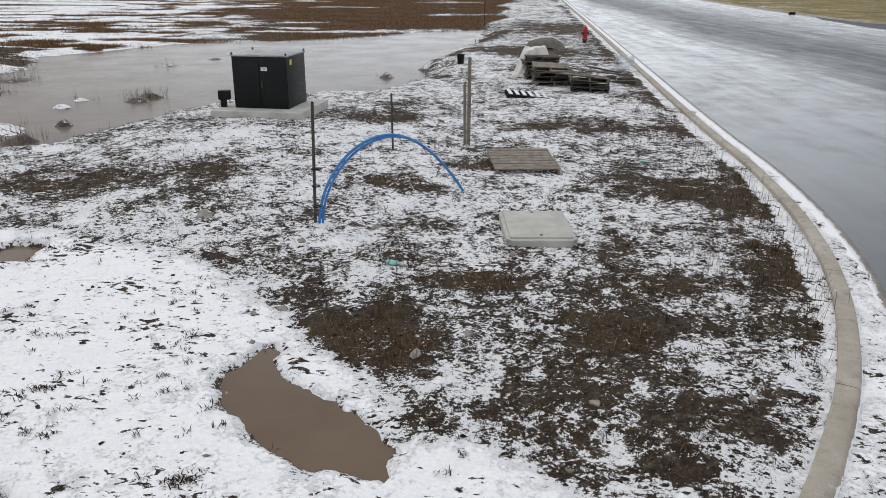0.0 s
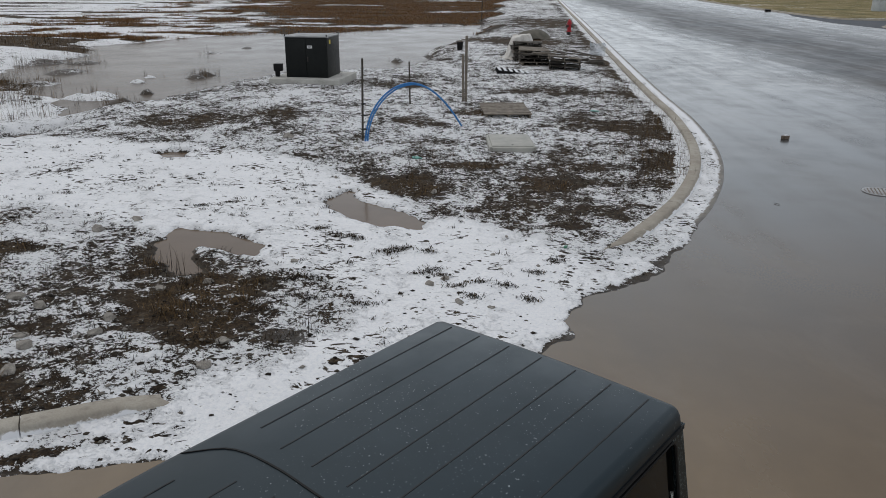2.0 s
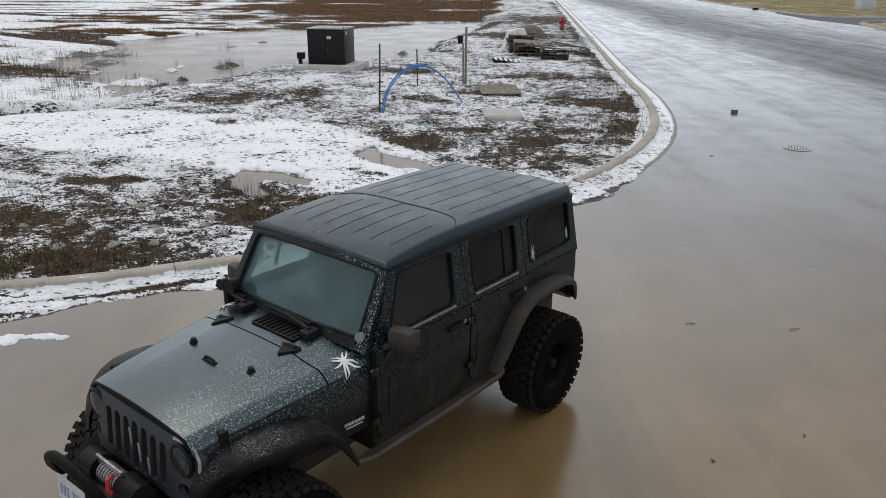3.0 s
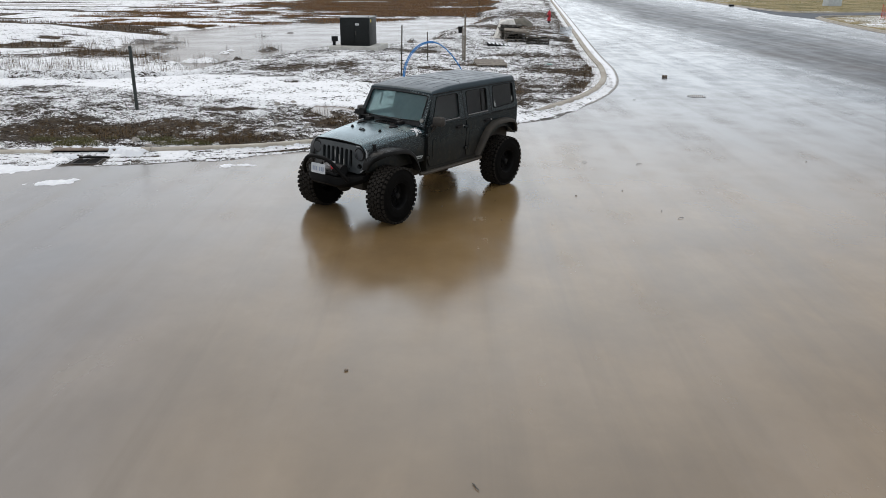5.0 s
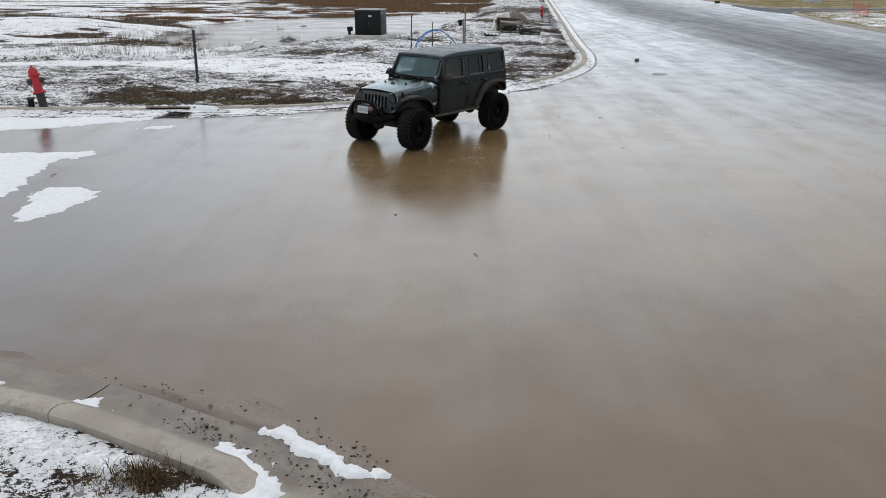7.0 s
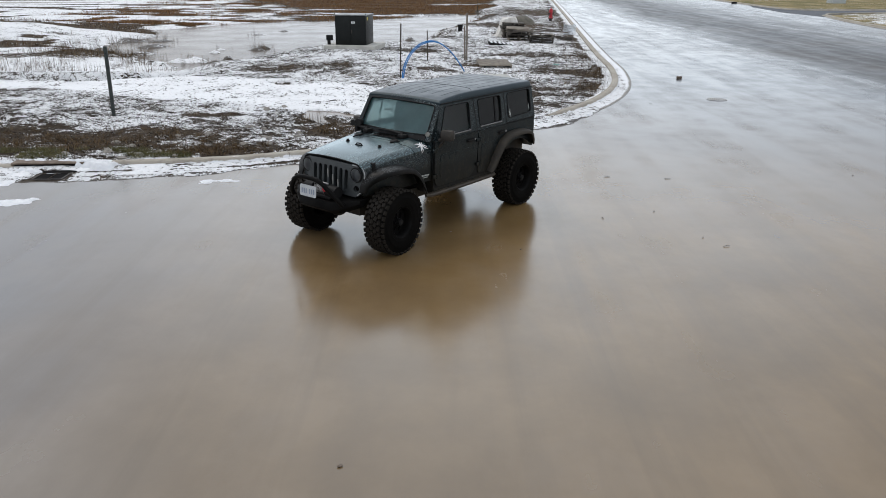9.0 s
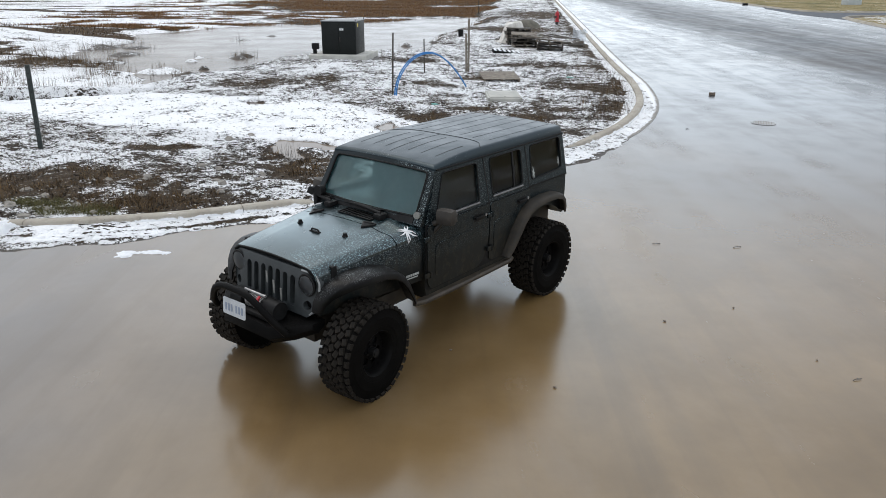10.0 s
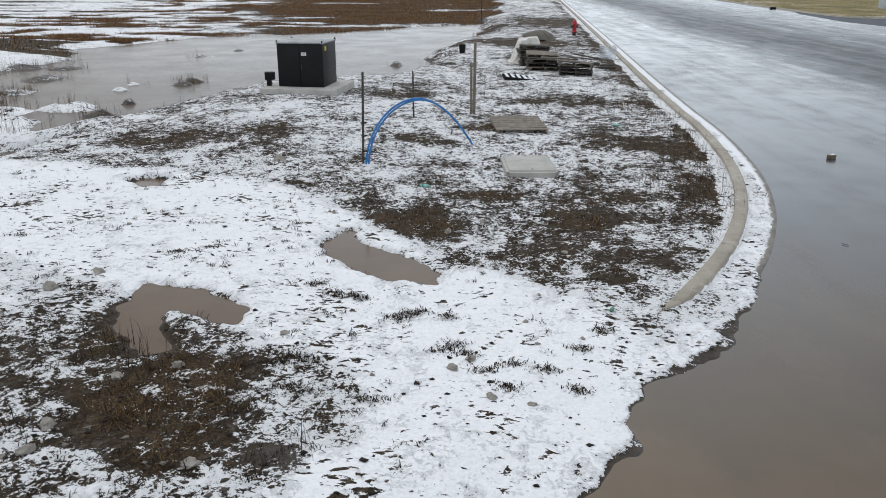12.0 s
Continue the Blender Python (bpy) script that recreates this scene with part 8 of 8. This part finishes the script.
# brown tussocks on the bare patches
x, y, z = clumps(19000, 0.05, 12, -11, 6.3, -1.2, 16, 221, lambda x, y, h, c, g, w: land(h) * in_lot(x, y) * np.clip((g - 0.35) * 1.5, 0, 1) * np.clip((0.52 - c) * 3, 0, 1))
blades("brown_tussocks", x, y, z, (0.05, 0.19), (0.004, 0.009), (30, 90), BROWNGRASS, "matted brown dead grass on bare patches", 222)
# olive tufts by the south kerb
x, y, z = clumps(2600, 0.05, 12, -9.5, -3.8, -0.95, -0.20, 231, lambda x, y, h, c, g, w: land(h) * 0.45 * (fbm(x * 1.2, y * 1.2, 233) > 0.52), False)
blades("olive_grass", x, y, z, (0.04, 0.12), (0.004, 0.009), (30, 88), GREENGRASS, "olive winter grass along the kerb", 232)
# standing dark weeds
x, y, z = clumps(1500, 0.10, 9, -8, 6.4, 1, 34, 241, lambda x, y, h, c, g, w: land(h) * in_lot(x, y) * (fbm(x * 0.7, y * 0.7, 243) > 0.56) * np.clip((0.62 - c) * 2.5, 0, 1))
blades("dry_weeds", x, y, z, (0.16, 0.42), (0.003, 0.007), (2, 32), DARKGRASS, "standing dry dark weed stems", 242, 0.2, "weeds")
x, y, z = clumps(340, 0.12, 10, 3.2, 6.2, 7, 20, 251, lambda x, y, h, c, g, w: land(h) * (np.abs(line_distance(x, y, KERB_EAST[::3]) - 0.9) < 0.8) * in_lot(x, y) * 0.8)
blades("dry_weeds", x, y, z, (0.14, 0.36), (0.003, 0.007), (2, 40), BROWNGRASS, "brown weed stems inside the kerb", 252, 0.2, "weeds")
# pond margin stems
x, y, z = clumps(6000, 0.09, 9, -20, 1, 14, 34, 261, lambda x, y, h, c, g, w: ((h > -0.50) & (h < -0.22)) * 0.42 * (fbm(x * 0.6, y * 0.6, 263) > 0.5), False)
blades("pond_weeds", x, y, z, (0.12, 0.50), (0.004, 0.010), (2, 35), BROWNGRASS, "thin dead stems in the pond's shallows", 262, 0.2, "weeds")
# near verge
x, y, z = clumps(6000, 0.04, 10, -13, 1, -24, -15.6, 271, lambda x, y, h, c, g, w: (h > 0.05) * np.clip((0.68 - c) * 1.6, 0, 1), False)
blades("verge_grass", x, y, z, (0.04, 0.15), (0.004, 0.010), (20, 85), BROWNGRASS, "brown verge grass poking through snow", 272)
x, y, z = clumps(150, 0.06, 22, -3.4, -2.4, -17.3, -16.75, 281, lambda x, y, h, c, g, w: np.exp(-((x + 2.82) / 0.22) ** 2 - ((y + 17.03) / 0.14) ** 2), False)
blades("brown_tussocks", x, y, z, (0.08, 0.22), (0.003, 0.008), (20, 85), BROWNGRASS, "dense brown tussock at the near kerb", 282)
# russet marsh grass far off
x, y, z = scatter(230000, -34, 12, 40, 125, 291, lambda x, y, h, c, g, w: (inside_by(x, y, SHORE) > 0.8) * (x < 1.6 + 0.10 * (y - 40) + 7 * (fbm(x * 0.25, y * 0.12, 78) - 0.5)) * np.clip((g - 0.55) * 3, 0, 1) * (c < 0.45) * (h > -0.46))
blades("marsh_grass", x, y, z, (0.06, 0.20), (0.014, 0.040), (5, 65), REED, "russet dead marsh grass in flooded ground", 292, 0.3)
x, y, z = scatter(30000, -42, -9, 14, 42, 301, lambda x, y, h, c, g, w: np.clip((g - 0.5) * 2, 0, 1) * (c < 0.5) * (h > -0.46), False)
blades("marsh_grass", x, y, z, (0.08, 0.28), (0.01, 0.03), (5, 60), BROWNGRASS, "low brown scrub on the wet field", 302, 0.3)
# dry lawn across the road
x, y, z = scatter(60000, 24, 75, 5, 125, 311, lambda x, y, h, c, g, w: (h > 0.04) * 1.0, False)
blades("dry_lawn", x, y, z, (0.03, 0.09), (0.02, 0.05), (25, 80), LAWNGRASS, "dry yellow-olive grass across the road", 312, 0.3)


# ---- dark clods and stones too small to tell apart ----
def clods(n, seed, spots=None, label="dark clods and pale grit lying on the snow", size=1.0):
    x, y, h = spots or scatter(n, -11, 6.3, -0.9, 18, seed, lambda x, y, h, c, g, w: land(h) * np.clip((0.80 - c) * 1.3, 0.12, 1))
    rng = np.random.default_rng(seed)
    m = len(x)
    base = np.array([(1, 0, 0), (-1, 0, 0), (0, 1, 0), (0, -1, 0), (0, 0, 1), (0, 0, -1)], float)
    f0 = np.array([(0, 2, 4), (2, 1, 4), (1, 3, 4), (3, 0, 4), (2, 0, 5), (1, 2, 5), (3, 1, 5), (0, 3, 5)])
    r = size * rng.gamma(2.0, 0.008, m).clip(0.006, 0.030)
    v = base[None] * rng.uniform(0.6, 1.3, (m, 6, 1)) + rng.uniform(-0.25, 0.25, (m, 6, 3))
    a = rng.uniform(0, 6.28, m)
    vx, vy = v[..., 0] * np.cos(a)[:, None] - v[..., 1] * np.sin(a)[:, None], v[..., 0] * np.sin(a)[:, None] + v[..., 1] * np.cos(a)[:, None]
    v = np.stack([vx * r[:, None] * 1.3 + x[:, None], vy * r[:, None] + y[:, None], v[..., 2] * r[:, None] * 0.6 + h[:, None] + r[:, None] * 0.15], -1)
    f = (f0[None] + (np.arange(m) * 6)[:, None, None]).reshape(-1, 3)
    mat = make_leaf_mat("clods_and_grit", [(0.0, (0.012, 0.010, 0.008)), (0.55, (0.045, 0.036, 0.028)), (0.8, (0.13, 0.115, 0.095)), (1.0, (0.32, 0.30, 0.27))])
    return tagged(new("gravel_and_clods", array_mesh("gravel_and_clods", v.reshape(-1, 3), f, mat)), label, "gravel", kind="stuff")


clods(22000, 321)
# clods and grit washed into the near gutter
rng = np.random.default_rng(331)
cx, cy = [], []
for px, py, sx, sy, m in ((-2.62, -16.32, 0.16, 0.09, 90), (-2.45, -16.05, 0.30, 0.10, 40), (-3.15, -15.75, 0.28, 0.12, 40), (-1.75, -16.42, 0.30, 0.10, 90), (-1.25, -16.72, 0.22, 0.12, 110), (-2.2, -16.62, 0.18, 0.08, 60), (-1.5, -16.95, 0.25, 0.15, 120), (-0.75, -17.35, 0.26, 0.14, 170), (-0.3, -17.95, 0.20, 0.16, 140)):
    u = rng.normal(0, sx, m)
    cx.append(px + u)
    cy.append(py + rng.normal(0, sy, m) - 0.42 * u)
cx, cy = np.concatenate(cx), np.concatenate(cy)
clods(0, 333, (cx, cy, np.where(line_distance(cx, cy, KERB_NEAR[::2]) < 0.58, 0.018, 0.004)), "dark clods and grit washed into the near gutter", 0.42)
